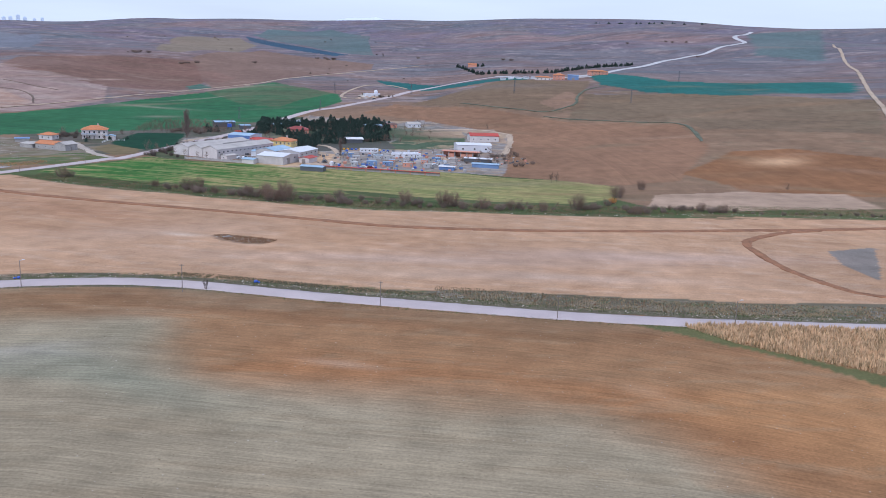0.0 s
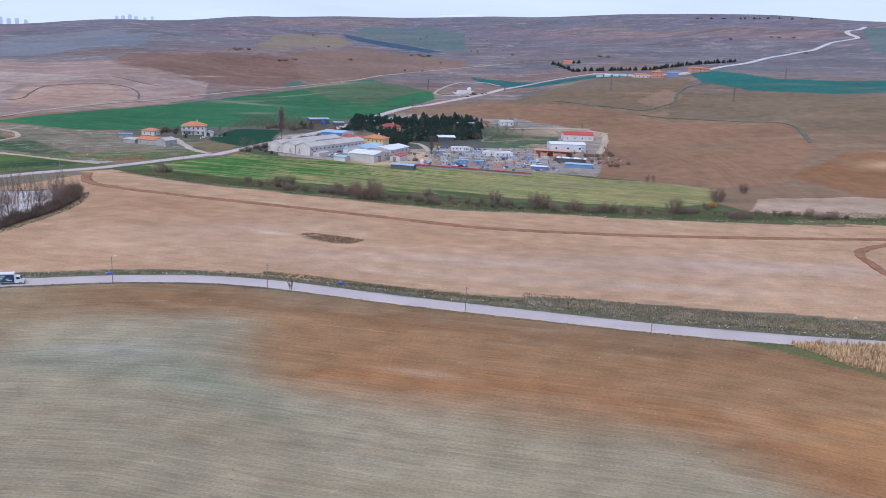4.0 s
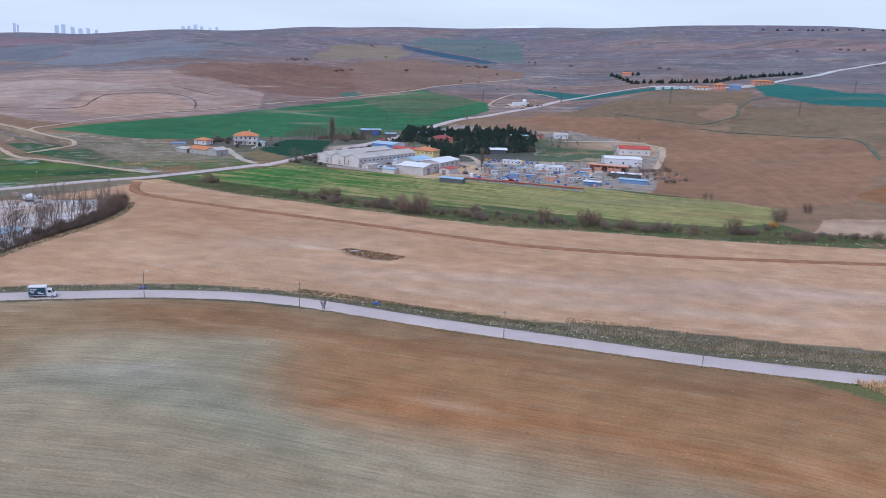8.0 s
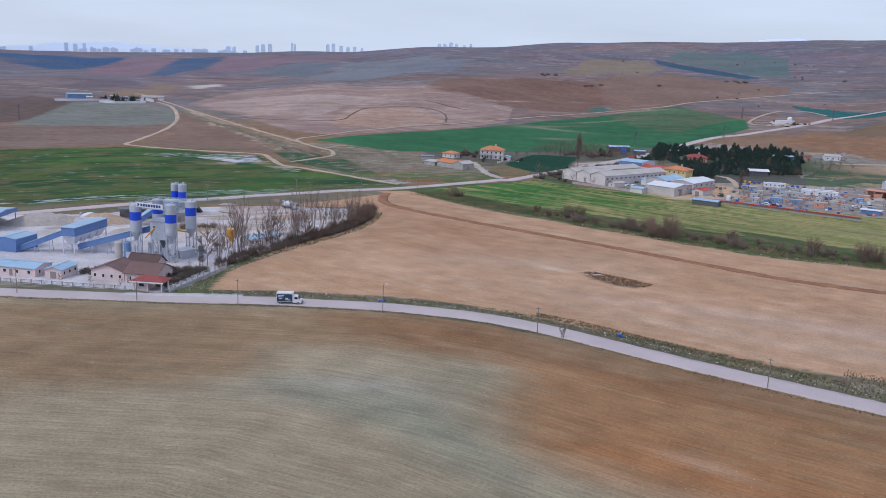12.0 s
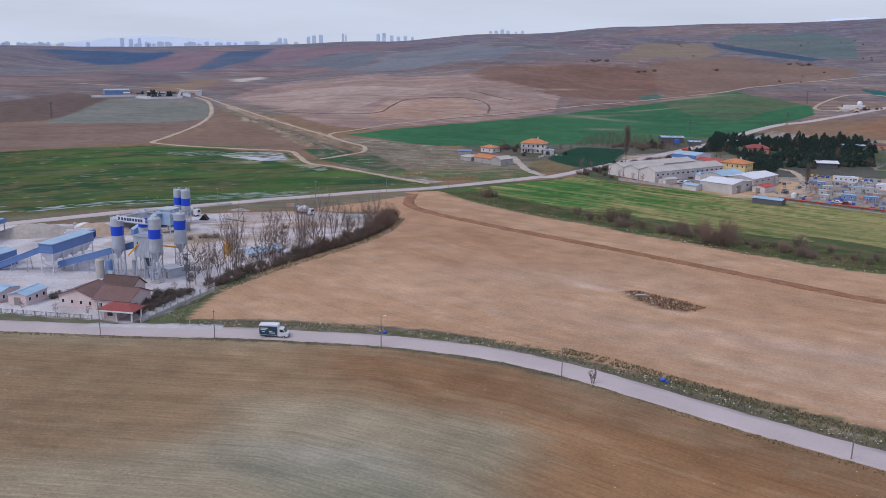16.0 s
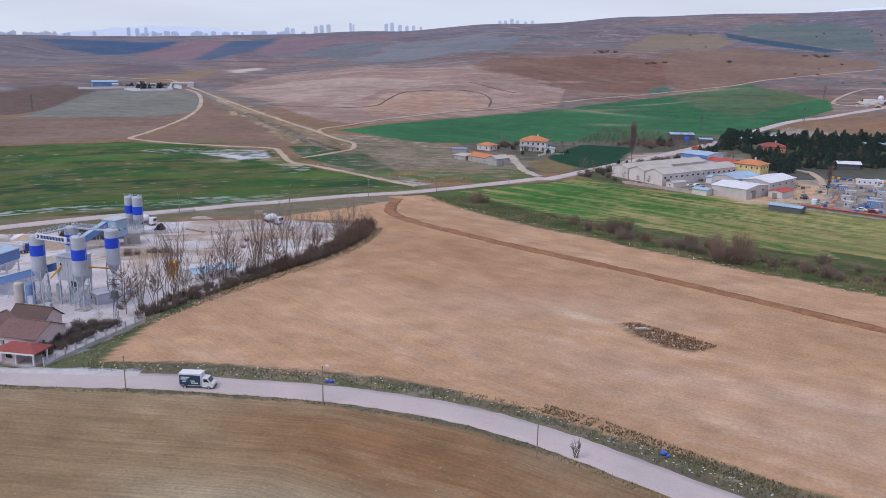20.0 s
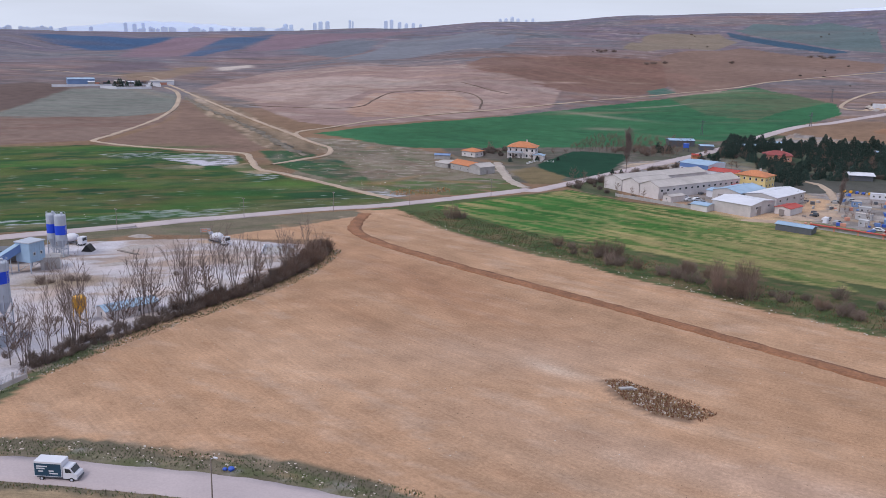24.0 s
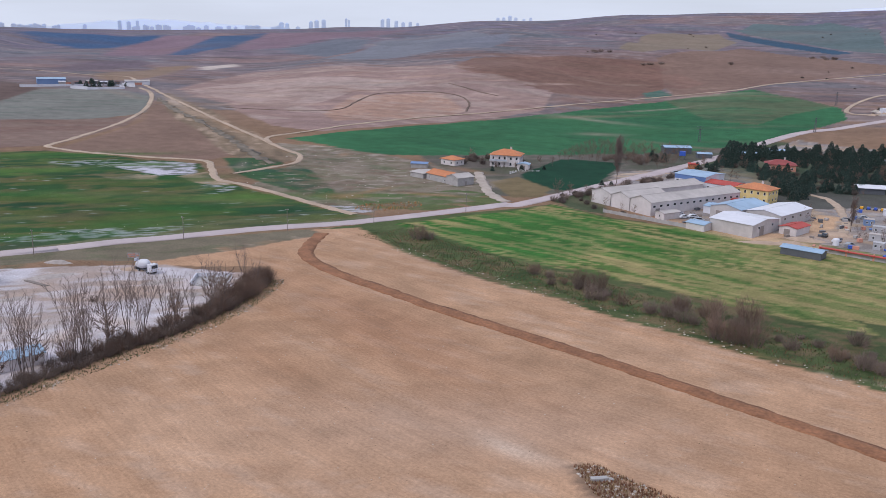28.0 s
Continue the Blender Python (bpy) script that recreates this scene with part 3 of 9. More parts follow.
mottled([(-225, 172), (-150, 199), (-148, 285), (-150, 335), (-160, 350), (-189, 342), (-221, 314), (-244, 280), (-280, 262), (-300, 200)], (186, 170, 158), 30, 9, 5, 0.15, 0.35, 6)
mottled([(-262, 250), (-215, 252), (-160, 285), (-149, 300), (-150, 335), (-160, 350), (-189, 342), (-221, 314), (-244, 280)], (168, 148, 134), 40, 14, 6, -0.1, 0.8, 7)
mottled([(-262, 250), (-215, 252), (-160, 285), (-149, 300), (-150, 335), (-160, 350), (-189, 342), (-221, 314), (-244, 280)], (214, 208, 210), 40, 9, 3, 0.2, 0.8, 8)
mottled([(-132, 205), (-81, 222), (-30, 219), (7, 208), (44, 199), (138, 186), (300, 172), (300, 190), (152, 201), (44, 209), (-30, 222), (-81, 226), (-132, 210)], (92, 98, 66), 0, 5, 2, 0.05, 0.7, 10)
mottled([(-132, 205), (-81, 222), (-30, 219), (7, 208), (44, 199), (138, 186), (300, 172), (300, 190), (152, 201), (44, 209), (-30, 222), (-81, 226), (-132, 210)], (150, 128, 100), 0, 6, 2, 0.2, 0.7, 11)
mottled([(-132, 205), (-81, 222), (-30, 219), (7, 208), (44, 199), (138, 186), (300, 172), (300, 190), (152, 201), (44, 209), (-30, 222), (-81, 226), (-132, 210)], (150, 146, 140), 0, 3, 1.5, 0.4, 0.6, 12)
mottled([(-502, 384), (-446, 453), (-403, 492), (-336, 495), (-305, 498), (-271, 465), (-248, 457), (-192, 439), (-177, 432), (-198, 398), (-225, 356), (-238, 324), (-275, 293), (-301, 260)], (34, 68, 46), 45, 40, 14, -0.05, 0.75, 13)
mottled([(-502, 384), (-446, 453), (-403, 492), (-336, 495), (-305, 498), (-271, 465), (-248, 457), (-192, 439), (-177, 432), (-198, 398), (-225, 356), (-238, 324), (-275, 293), (-301, 260)], (92, 100, 52), 45, 22, 8, 0.0, 0.7, 14)
mottled([(-502, 384), (-446, 453), (-403, 492), (-336, 495), (-305, 498), (-271, 465), (-248, 457), (-192, 439), (-177, 432), (-198, 398), (-225, 356), (-238, 324), (-275, 293), (-301, 260)], (112, 98, 68), 48, 14, 5, 0.16, 0.6, 15)
mottled([(-502, 384), (-446, 453), (-403, 492), (-336, 495), (-305, 498), (-271, 465), (-248, 457), (-192, 439), (-177, 432), (-198, 398), (-225, 356), (-238, 324), (-275, 293), (-301, 260)], (168, 170, 164), 48, 7, 1.8, 0.62, 0.75, 58, soft=0.1)
mottled([(-300, 292), (-251, 343), (-241, 363), (-225, 383), (-216, 392), (-212, 374), (-229, 352), (-244, 338), (-300, 275)], (190, 190, 194), 45, 4.5, 1.6, -0.02, 0.75, 16, soft=0.12)
mottled([(-274, 462), (-254, 459), (-248, 444), (-262, 444)], (186, 184, 188), 45, 3.2, 1.6, 0.12, 0.65, 16, soft=0.12)
mottled([(-372, 466), (-347, 489), (-325, 474), (-347, 460)], (186, 184, 188), 45, 3.2, 1.6, 0.12, 0.65, 16, soft=0.12)
mottled([(-316, 572), (-272, 575), (-219, 563), (-159, 526), (-152, 482), (-178, 446), (-195, 443), (-250, 462), (-271, 531)], (106, 104, 80), 20, 9, 4, 0.0, 0.6, 17)
mottled([(-316, 572), (-272, 575), (-219, 563), (-159, 526), (-152, 482), (-178, 446), (-195, 443), (-250, 462), (-271, 531)], (172, 156, 144), 20, 6, 3, 0.3, 0.7, 18)
mottled([(-316, 572), (-272, 575), (-219, 563), (-159, 526), (-152, 482), (-178, 446), (-195, 443), (-250, 462), (-271, 531)], (116, 92, 78), 20, 8, 4, 0.2, 0.5, 19)
mottled([(-318, 588), (-258, 726), (-221, 804), (-172, 892), (-89, 996), (-10, 886), (-5, 828), (-54, 724), (-87, 689), (-119, 662), (-167, 626), (-237, 570), (-271, 573)], (64, 114, 76), -6, 60, 16, 0.1, 0.4, 20)
mottled([(-318, 588), (-258, 726), (-221, 804), (-172, 892), (-89, 996), (-10, 886), (-5, 828), (-54, 724), (-87, 689), (-119, 662), (-167, 626), (-237, 570), (-271, 573)], (44, 90, 64), -6, 60, 10, 0.25, 0.5, 21)
mottled([(-567, 769), (-648, 999), (-479, 982), (-397, 1006), (-258, 923), (-230, 818), (-260, 732), (-314, 619), (-356, 624), (-469, 718)], (178, 158, 146), -10, 46, 12, 0.15, 0.5, 30)
mottled([(-567, 769), (-648, 999), (-479, 982), (-397, 1006), (-258, 923), (-230, 818), (-260, 732), (-314, 619), (-356, 624), (-469, 718)], (140, 112, 100), 14, 40, 12, 0.25, 0.4, 31)
mottled([(-354, 688), (-387, 797), (-327, 843), (-277, 774), (-286, 712), (-330, 662)], (186, 160, 146), 10, 30, 6, 0.1, 0.6, 32)
mottled([(-564, 751), (-451, 677), (-325, 576), (-271, 531), (-278, 503), (-324, 536), (-481, 663)], (182, 158, 136), -50, 16, 4, 0.2, 0.7, 33)
mottled([(-564, 751), (-451, 677), (-325, 576), (-271, 531), (-278, 503), (-324, 536), (-481, 663)], (104, 90, 74), -50, 20, 4, 0.1, 0.6, 34)
mottled([(-614, 474), (-565, 555), (-485, 614), (-475, 635), (-444, 586), (-419, 508), (-445, 469), (-503, 401)], (124, 94, 84), 30, 40, 8, 0.1, 0.5, 35)
mottled([(-571, 550), (-650, 692), (-605, 733), (-551, 721), (-482, 643), (-485, 614), (-546, 559)], (110, 116, 106), 30, 40, 7, 0.1, 0.5, 36)
mottled([(-109, 507), (-114, 588), (-73, 636), (-32, 744), (26, 709), (64, 711), (122, 642), (80, 452), (43, 458), (-8, 468), (-50, 480)], (118, 110, 104), 10, 7, 4, 0.05, 0.6, 37)
mottled([(-109, 507), (-114, 588), (-73, 636), (-32, 744), (26, 709), (64, 711), (122, 642), (80, 452), (43, 458), (-8, 468), (-50, 480)], (182, 172, 162), 10, 6, 3, 0.25, 0.6, 38)
mottled([(-109, 507), (-114, 588), (-73, 636), (-32, 744), (26, 709), (64, 711), (122, 642), (80, 452), (43, 458), (-8, 468), (-50, 480)], (164, 134, 112), 10, 9, 4, 0.3, 0.6, 39)
mottled([(-435, 1095), (-260, 1167), (-137, 1031), (-175, 929), (-221, 822), (-262, 918), (-355, 938)], (142, 106, 94), 8, 60, 16, 0.15, 0.4, 40)
mottled([(-435, 1095), (-260, 1167), (-137, 1031), (-175, 929), (-221, 822), (-262, 918), (-355, 938)], (116, 84, 76), -8, 40, 12, 0.25, 0.4, 41)
mottled([(-160, 428), (-120, 491), (-95, 476), (-55, 474), (-26, 459), (-8, 468), (43, 460), (79, 445), (114, 434), (136, 421), (123, 385), (98, 370), (66, 368), (33, 375), (-6, 389), (0, 378), (-21, 381), (-43, 389), (-67, 394), (-84, 397), (-116, 409)], (162, 146, 100), -16, 12, 2.2, -0.02, 0.75, 42, soft=0.14)
mottled([(-160, 428), (-120, 491), (-95, 476), (-55, 474), (-26, 459), (-8, 468), (43, 460), (79, 445), (114, 434), (136, 421), (123, 385), (98, 370), (66, 368), (33, 375), (-6, 389), (0, 378), (-21, 381), (-43, 389), (-67, 394), (-84, 397), (-116, 409)], (44, 104, 40), -17, 22, 2.4, 0.12, 0.95, 43, soft=0.06, fade=((-150, -100, -40, 30, 120), (1.0, 0.9, 0.6, 0.3, 0.15)))
mottled([(-160, 428), (-120, 491), (-95, 476), (-55, 474), (-26, 459), (-8, 468), (43, 460), (79, 445), (114, 434), (136, 421), (123, 385), (98, 370), (66, 368), (33, 375), (-6, 389), (0, 378), (-21, 381), (-43, 389), (-67, 394), (-84, 397), (-116, 409)], (36, 88, 36), -17, 34, 1.5, 0.34, 0.95, 44, soft=0.06, fade=((-150, -60, 20, 120), (1.0, 0.8, 0.4, 0.25)))
mottled([(-160, 428), (-120, 491), (-95, 476), (-55, 474), (-26, 459), (-8, 468), (-43, 389), (-116, 409)], (52, 108, 44), -14, 34, 7, 0.05, 0.7, 45, soft=0.12, fade=((-150, -80, -20), (1.0, 0.8, 0.0)))
mottled([(-168, 415), (-94, 375), (-1, 341), (126, 340), (240, 341), (400, 345), (254, 364), (136, 367), (60, 368), (0, 378), (-116, 409)], (118, 100, 76), -20, 7, 2.5, 0.0, 0.75, 61, soft=0.15)
mottled([(-168, 415), (-94, 375), (-1, 341), (126, 340), (0, 378), (-116, 409)], (58, 76, 46), -20, 8, 2.5, 0.12, 0.75, 62, soft=0.12)
field([(17, 557), (55, 657), (61, 627), (79, 623), (86, 628), (80, 585), (60, 565), (30, 553)], (84, 100, 78), 0)  # kitchen garden
field([(57, 655), (87, 659), (86, 630), (59, 619)], (184, 156, 132), 0)  # bare plot
field([(50, 660), (112, 668), (116, 640), (112, 598), (88, 655)], (170, 146, 128), 0)  # dirt bank
field([(174, 785), (216, 848), (222, 812), (196, 760), (186, 748)], (146, 116, 96), 0.8)  # pale knoll
mottled([(17, 557), (55, 657), (61, 627), (86, 628), (60, 565), (30, 553)], (66, 84, 66), 10, 9, 5, 0.0, 0.6, 50)
mottled([(-109, 507), (-114, 588), (-73, 636), (-32, 744), (26, 709), (64, 711), (122, 642), (80, 452), (43, 458), (-8, 468), (-50, 480)], (176, 150, 122), 10, 12, 6, 0.2, 0.7, 55)
field([(-40, 548), (-18, 535), (-4, 545), (30, 560), (28, 600), (-20, 605), (-45, 585)], (92, 90, 84), 0)  # dark ground by the pavilion: asphalt, with the grove's shade painted in
field([(-37, 464), (-11, 498), (-8, 524), (-16, 522), (-20, 493), (-30, 480), (-44, 474)], (196, 160, 128), 0)  # bare dirt
field([(-337, 472), (-333, 492), (-308, 497), (-288, 474), (-297, 461)], (196, 190, 198), 0)  # salt-white puddles
field([(-200, 448), (-186, 451), (-176, 441), (-191, 438)], (180, 174, 176), 0)  # puddle
mottled([(-337, 472), (-333, 492), (-308, 497), (-288, 474), (-297, 461)], (96, 104, 84), 30, 5, 2.5, 0.0, 0.9, 56, soft=0.1)
mottled([(-200, 448), (-186, 451), (-176, 441), (-191, 438)], (110, 110, 90), 30, 4, 2, -0.05, 0.9, 57, soft=0.1)
mottled([(-132, 205), (-81, 222), (-30, 219), (7, 208), (44, 199), (138, 186), (300, 172), (300, 190), (152, 201), (44, 209), (-30, 222), (-81, 226), (-132, 210)], (136, 124, 106), 0, 8, 3, 0.0, 0.5, 60)
field([(176, 278), (203, 285), (170, 232), (170, 255)], (138, 128, 120), 0)  # grey patch
field([(87, 182), (102, 184), (136, 179), (116, 150), (110, 154), (101, 162), (91, 171)], (150, 116, 84), 0)  # reed bed
field([(67, 186), (87, 182), (91, 171), (101, 162), (110, 154), (116, 150), (112, 142), (104, 154), (90, 167), (77, 177)], (104, 102, 68), 0)  # wet green fringe
field([(-48, 283), (-46, 286), (-39, 283), (-30, 280), (-26, 277), (-28, 272), (-36, 272), (-43, 276)], (138, 112, 92), 0)  # stony island in the field

# green scrub between the farm and the road, strong crop at the field's upper end
mottled([(-214, 468), (-186, 482), (-168, 506), (-150, 500), (-140, 486), (-160, 456), (-185, 448)], (82, 102, 60), 20, 10, 5, -0.35, 0.85, 72, soft=0.4)
stain([(-164, 428), (-120, 495), (-92, 480), (-72, 452), (-92, 398), (-116, 407)], (62, 112, 54), 16, 0.5, 6)
# bands and patches of other earth in the near fields
patch(-2, 154, 8, 1.8, -20, (198, 160, 132), 0.5)
patch(57, 141, 6, 2.6, -35, (200, 160, 124), 0.4)
patch(-74, 158, 22, 8, 18, (146, 140, 124), 0.5)
patch(-50, 172, 14, 9, -30, (130, 122, 100), 0.5)
patch(-64, 150, 20, 3.5, -12, (122, 124, 106), 0.5)
patch(-70, 164, 13, 3, 15, (178, 166, 152), 0.4)
patch(-62, 161, 9, 1.6, -8, (180, 168, 156), 0.35)
patch(-46, 148, 30, 7, -38, (140, 140, 120), 0.55)
patch(-70, 290, 40, 14, 20, (190, 158, 134), 0.6)
patch(-58, 286, 8, 2.4, -20, (212, 186, 164), 0.8)
patch(-110, 330, 46, 14, -30, (170, 124, 94), 0.6)
patch(-120, 300, 30, 8, -25, (168, 126, 96), 0.5)
patch(20, 252, 70, 7, -4, (196, 168, 150), 0.55)
patch(100, 262, 60, 10, 0, (194, 168, 154), 0.55)
patch(60, 232, 50, 6, -3, (196, 170, 152), 0.5)
patch(-10, 236, 40, 5, -12, (194, 164, 140), 0.5)
streak = random.Random(5)
for k in range(40):
    x, y = streak.uniform(-440, -200), streak.uniform(330, 500)
    if inside(np.array([x]), np.array([y]), [(-446, 453), (-403, 492), (-336, 495), (-305, 498), (-270, 465), (-192, 439), (-198, 398), (-238, 324), (-300, 300)])[0]:
        patch(x, y, streak.uniform(12, 40), streak.uniform(3, 9), streak.uniform(20, 55), streak.choice(((44, 82, 44), (78, 112, 52), (96, 102, 66), (52, 98, 46))), 0.7)
for k in range(30):
    patch(streak.uniform(-310, -165), streak.uniform(450, 570), streak.uniform(5, 16), streak.uniform(2, 6), streak.uniform(0, 180), streak.choice(((150, 134, 120), (108, 110, 80), (124, 104, 92), (84, 104, 70), (176, 128, 92))), 0.45)
patch(262, 490, 22, 12, 20, (206, 164, 126), 0.9)
for k in range(90):
    far = streak.uniform(850, 2400)
    b = radians(streak.uniform(-36, 52))
    swatch = streak.choice(((144, 114, 104), (124, 120, 120), (160, 138, 130), (116, 98, 98), (122, 124, 116), (134, 106, 102)))
    patch(-far * math.sin(b), 60 + far * math.cos(b), far * streak.uniform(0.03, 0.09), far * streak.uniform(0.012, 0.04), math.degrees(b) + streak.uniform(-30, 30), swatch, streak.uniform(0.1, 0.35))
for k in range(34):
    x, y = streak.uniform(-560, -240), streak.uniform(690, 960)
    patch(x, y, streak.uniform(8, 30), streak.uniform(3, 8), streak.uniform(20, 60), streak.choice(((196, 168, 152), (184, 152, 136), (148, 112, 96))), streak.uniform(0.3, 0.7))
for k in range(70):
    x, y = streak.uniform(40, 480), streak.uniform(360, 900)
    patch(x, y, streak.uniform(14, 50), streak.uniform(2.5, 9), streak.uniform(-30, 20), streak.choice(((160, 128, 104), (118, 96, 74), (132, 122, 98), (152, 116, 88))), streak.uniform(0.2, 0.5))
for k in range(60):
    x, y = streak.uniform(-620, -60), streak.uniform(680, 1150)
    patch(x, y, streak.uniform(12, 50), streak.uniform(2, 6), streak.uniform(-20, 40), streak.choice(((178, 154, 142), (150, 122, 106), (128, 104, 94), (166, 140, 124))), streak.uniform(0.25, 0.6))
patch(-505, 700, 40, 5, -38, (196, 176, 160), 0.7)
patch(-440, 652, 46, 4, -34, (178, 152, 130), 0.6)
patch(-380, 612, 40, 5, -36, (168, 134, 106), 0.6)
patch(30, 650, 34, 26, 10, (78, 94, 64), 0.9)
patch(-30, 640, 50, 40, 0, (66, 84, 60), 0.9)
patch(45, 625, 26, 14, 0, (76, 98, 66), 0.9)
patch(62, 640, 18, 12, 0, (176, 144, 124), 0.8)
# yard stains, dirt along the halls, dark plots
for k in range(44):
    x, y = streak.uniform(-270, -155), streak.uniform(215, 340)
    if inside(np.array([x]), np.array([y]), [(-262, 238), (-200, 218), (-160, 232), (-154, 285), (-152, 330), (-162, 346), (-189, 338), (-221, 310), (-244, 276)])[0]:
        deep = y > 262 - (x + 155) * 0.2
        patch(x, y, streak.uniform(4, 13), streak.uniform(2, 5), streak.uniform(0, 180), streak.choice(((190, 166, 150), (198, 176, 160), (172, 150, 136))), streak.uniform(0.4, 0.8) * (1.0 if deep else 0.45))
patch(-197, 277, 9, 5, 20, (146, 128, 100), 0.8)
patch(-190, 283, 7, 4, 30, (150, 130, 104), 0.7)
patch(-178, 318, 22, 9, 60, (178, 150, 130), 0.7)
patch(-70, 484, 34, 4, -25, (184, 152, 126), 0.85)
patch(-45, 470, 16, 5, -22, (194, 162, 130), 0.9)
patch(0, 628, 60, 34, 0, (62, 74, 58), 0.8)
patch(-28, 468, 18, 5, -18, (196, 164, 132), 0.9)
patch(-14, 486, 12, 8, 30, (194, 160, 130), 0.8)
patch(64, 525, 14, 8, 0, (150, 108, 84), 0.8)

# the land itself, one sheet out to the horizon
nx, ny = len(GX), len(GY)
index = np.arange(nx * ny).reshape(ny, nx)
quads = np.stack([index[:-1, :-1], index[:-1, 1:], index[1:, 1:], index[1:, :-1]], -1).reshape(-1, 4)
land = bpy.data.meshes.new("ground")
land.vertices.add(nx * ny)
land.vertices.foreach_set("co", np.stack([LX, LY, LZ], 1).ravel())
land.loops.add(quads.size)
land.loops.foreach_set("vertex_index", quads.ravel())
land.polygons.add(len(quads))
land.polygons.foreach_set("loop_start", np.arange(0, quads.size, 4))
land.update(calc_edges=True)
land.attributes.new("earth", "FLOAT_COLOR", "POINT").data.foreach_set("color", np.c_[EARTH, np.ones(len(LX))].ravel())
land.attributes.new("tilled", "FLOAT", "POINT").data.foreach_set("value", TILLED)
# rows of the plough: along the road in the near field, along the turned strip in the wide one
near_rows = LY - np.interp(LX, [-400, -195, -136, -80, -50, -3, 69, 138, 400], [110, 183, 201, 219, 218, 206, 190, 184, 172])
wide_rows = LY - np.interp(LX, [-400, -160, -98, -39, 38, 82, 181, 400], [450, 376, 345, 323, 307, 303, 315, 330])
near_rows = near_rows + 0.006 * np.maximum(0, LX - 40) ** 2
# on the slopes the plough follows the contours
slope_rows = np.where((LX > 60) & (LY < 720) & (LX < 330), np.hypot(LX - 60, (LY - 520) * 0.45) * 1.2, LZ * 3.0 + LY * 0.12 + LX * 0.05)
wide = (LY > np.interp(LX, [-195, -80, -3, 138, 400], [185, 224, 210, 190, 178])) & (LY < 420)
rows = np.where(LY < 420, np.where(wide, wide_rows, near_rows), slope_rows)
crop = (LX > -175) & (LX < 145) & (LY > 372) & (LY < 505)
rows = np.where(crop, LY + 0.3 * LX, rows)
land.attributes.new("row", "FLOAT", "POINT").data.foreach_set("value", rows)
land.polygons.foreach_set("use_smooth", np.ones(len(quads), bool))
land.materials.append(LAND)
ground = tagged(new("ground", land), "rolling farmland of bare brown fields and green crops", "ground", kind="structure")


def lift(x, y):
    """Height of the land at one place."""
    return float(rise(np.array([x]), np.array([y]))[0])


def smooth_line(points, step):
    """Points every step metres along a smooth curve through the given ones."""
    p = [Vector((x, y)) for x, y in points]
    p = [p[0] * 2 - p[1]] + p + [p[-1] * 2 - p[-2]]
    out = []
    for a, b, c, d in zip(p, p[1:], p[2:], p[3:]):
        k = max(1, int((c - b).length / step))
        for i in range(k):
            t = i / k
            out.append(0.5 * ((2 * b) + (c - a) * t + (2 * a - 5 * b + 4 * c - d) * t * t + (3 * b - 3 * c + d - a) * t**3))
    return out + [p[-2]]


def ribbon(name, points, width, material, label, category, up=0.06, step=2.0, ragged=0.0):
    """A road laid on the land, with a slight camber and ragged edges."""
    line = [Vector(tuple(float(v) for v in shift(p.x, p.y))) for p in smooth_line(points, step)]
    bm = bmesh.new()
    rows = []
    rng = random.Random(len(points))
    for i, p in enumerate(line):
        ahead = (line[min(i + 1, len(line) - 1)] - line[max(i - 1, 0)]).normalized()
        side = Vector((-ahead.y, ahead.x))
        row = []
        for k, drop in ((-1.0, -0.25), (-0.97, 0.0), (-0.5, 0.03), (0.0, 0.05), (0.5, 0.03), (0.97, 0.0), (1.0, -0.25)):
            q = p + side * (k * width / 2 + (math.copysign(1, k) * rng.uniform(-ragged, ragged) if abs(k) > 0.9 else 0))
            row.append(bm.verts.new((q.x, q.y, lift(q.x, q.y) + up + drop)))
        rows.append(row)
    for a, b in zip(rows, rows[1:]):
        for i in range(len(a) - 1):
            bm.faces.new((a[i], a[i + 1], b[i + 1], b[i]))
    bm.normal_update()
    if sum(f.normal.z for f in bm.faces) < 0:
        bmesh.ops.reverse_faces(bm, faces=bm.faces)
    me = bpy.data.meshes.new(name)
    bm.to_mesh(me)
    bm.free()
    me.materials.append(material)
    me.polygons.foreach_set("use_smooth", np.ones(len(me.polygons), bool))
    return tagged(new(name, me), label, category, kind="structure")


ribbon("road", [(-330, 128), (-262, 155), (-195, 178), (-165, 188.5), (-136.8, 199), (-126.7, 203.7), (-116.5, 207.7), (-105.7, 211.1), (-95.2, 214.4), (-84.5, 217), (-73.7, 218.6), (-63.1, 219.2), (-52.2, 218.2), (-41.6, 216.2), (-31.4, 213.1), (-22.2, 210.2), (-8, 206), (8.5, 201.8), (20, 199), (49, 192), (78, 187), (106, 184.2), (137.6, 182.2), (240, 177), (420, 168)], 7.7, ASPHALT, "pale worn asphalt country road with ragged edges", "road", ragged=0.25)
ribbon("road", [(-420, 80), (-330, 190), (-237, 328), (-228, 341), (-220, 356), (-210, 370), (-200, 387), (-189, 403), (-175, 419), (-162, 438), (-149, 459), (-135, 484), (-125, 501), (-51, 741), (-14, 793), (19, 832), (42, 868), (68, 935), (110, 985), (165, 1000)], 7.4, ASPHALT, "pale asphalt road past the village", "road", up=0.15, step=4, ragged=0.2)
ribbon("road", [(165, 1000), (214, 963), (272, 983), (309, 1017), (503, 1307), (569, 1359), (667, 1476), (699, 1506), (718, 1592), (811, 1724)], 9, CHALK, "pale gravel road climbing the hill", "road", up=0.5, step=10)
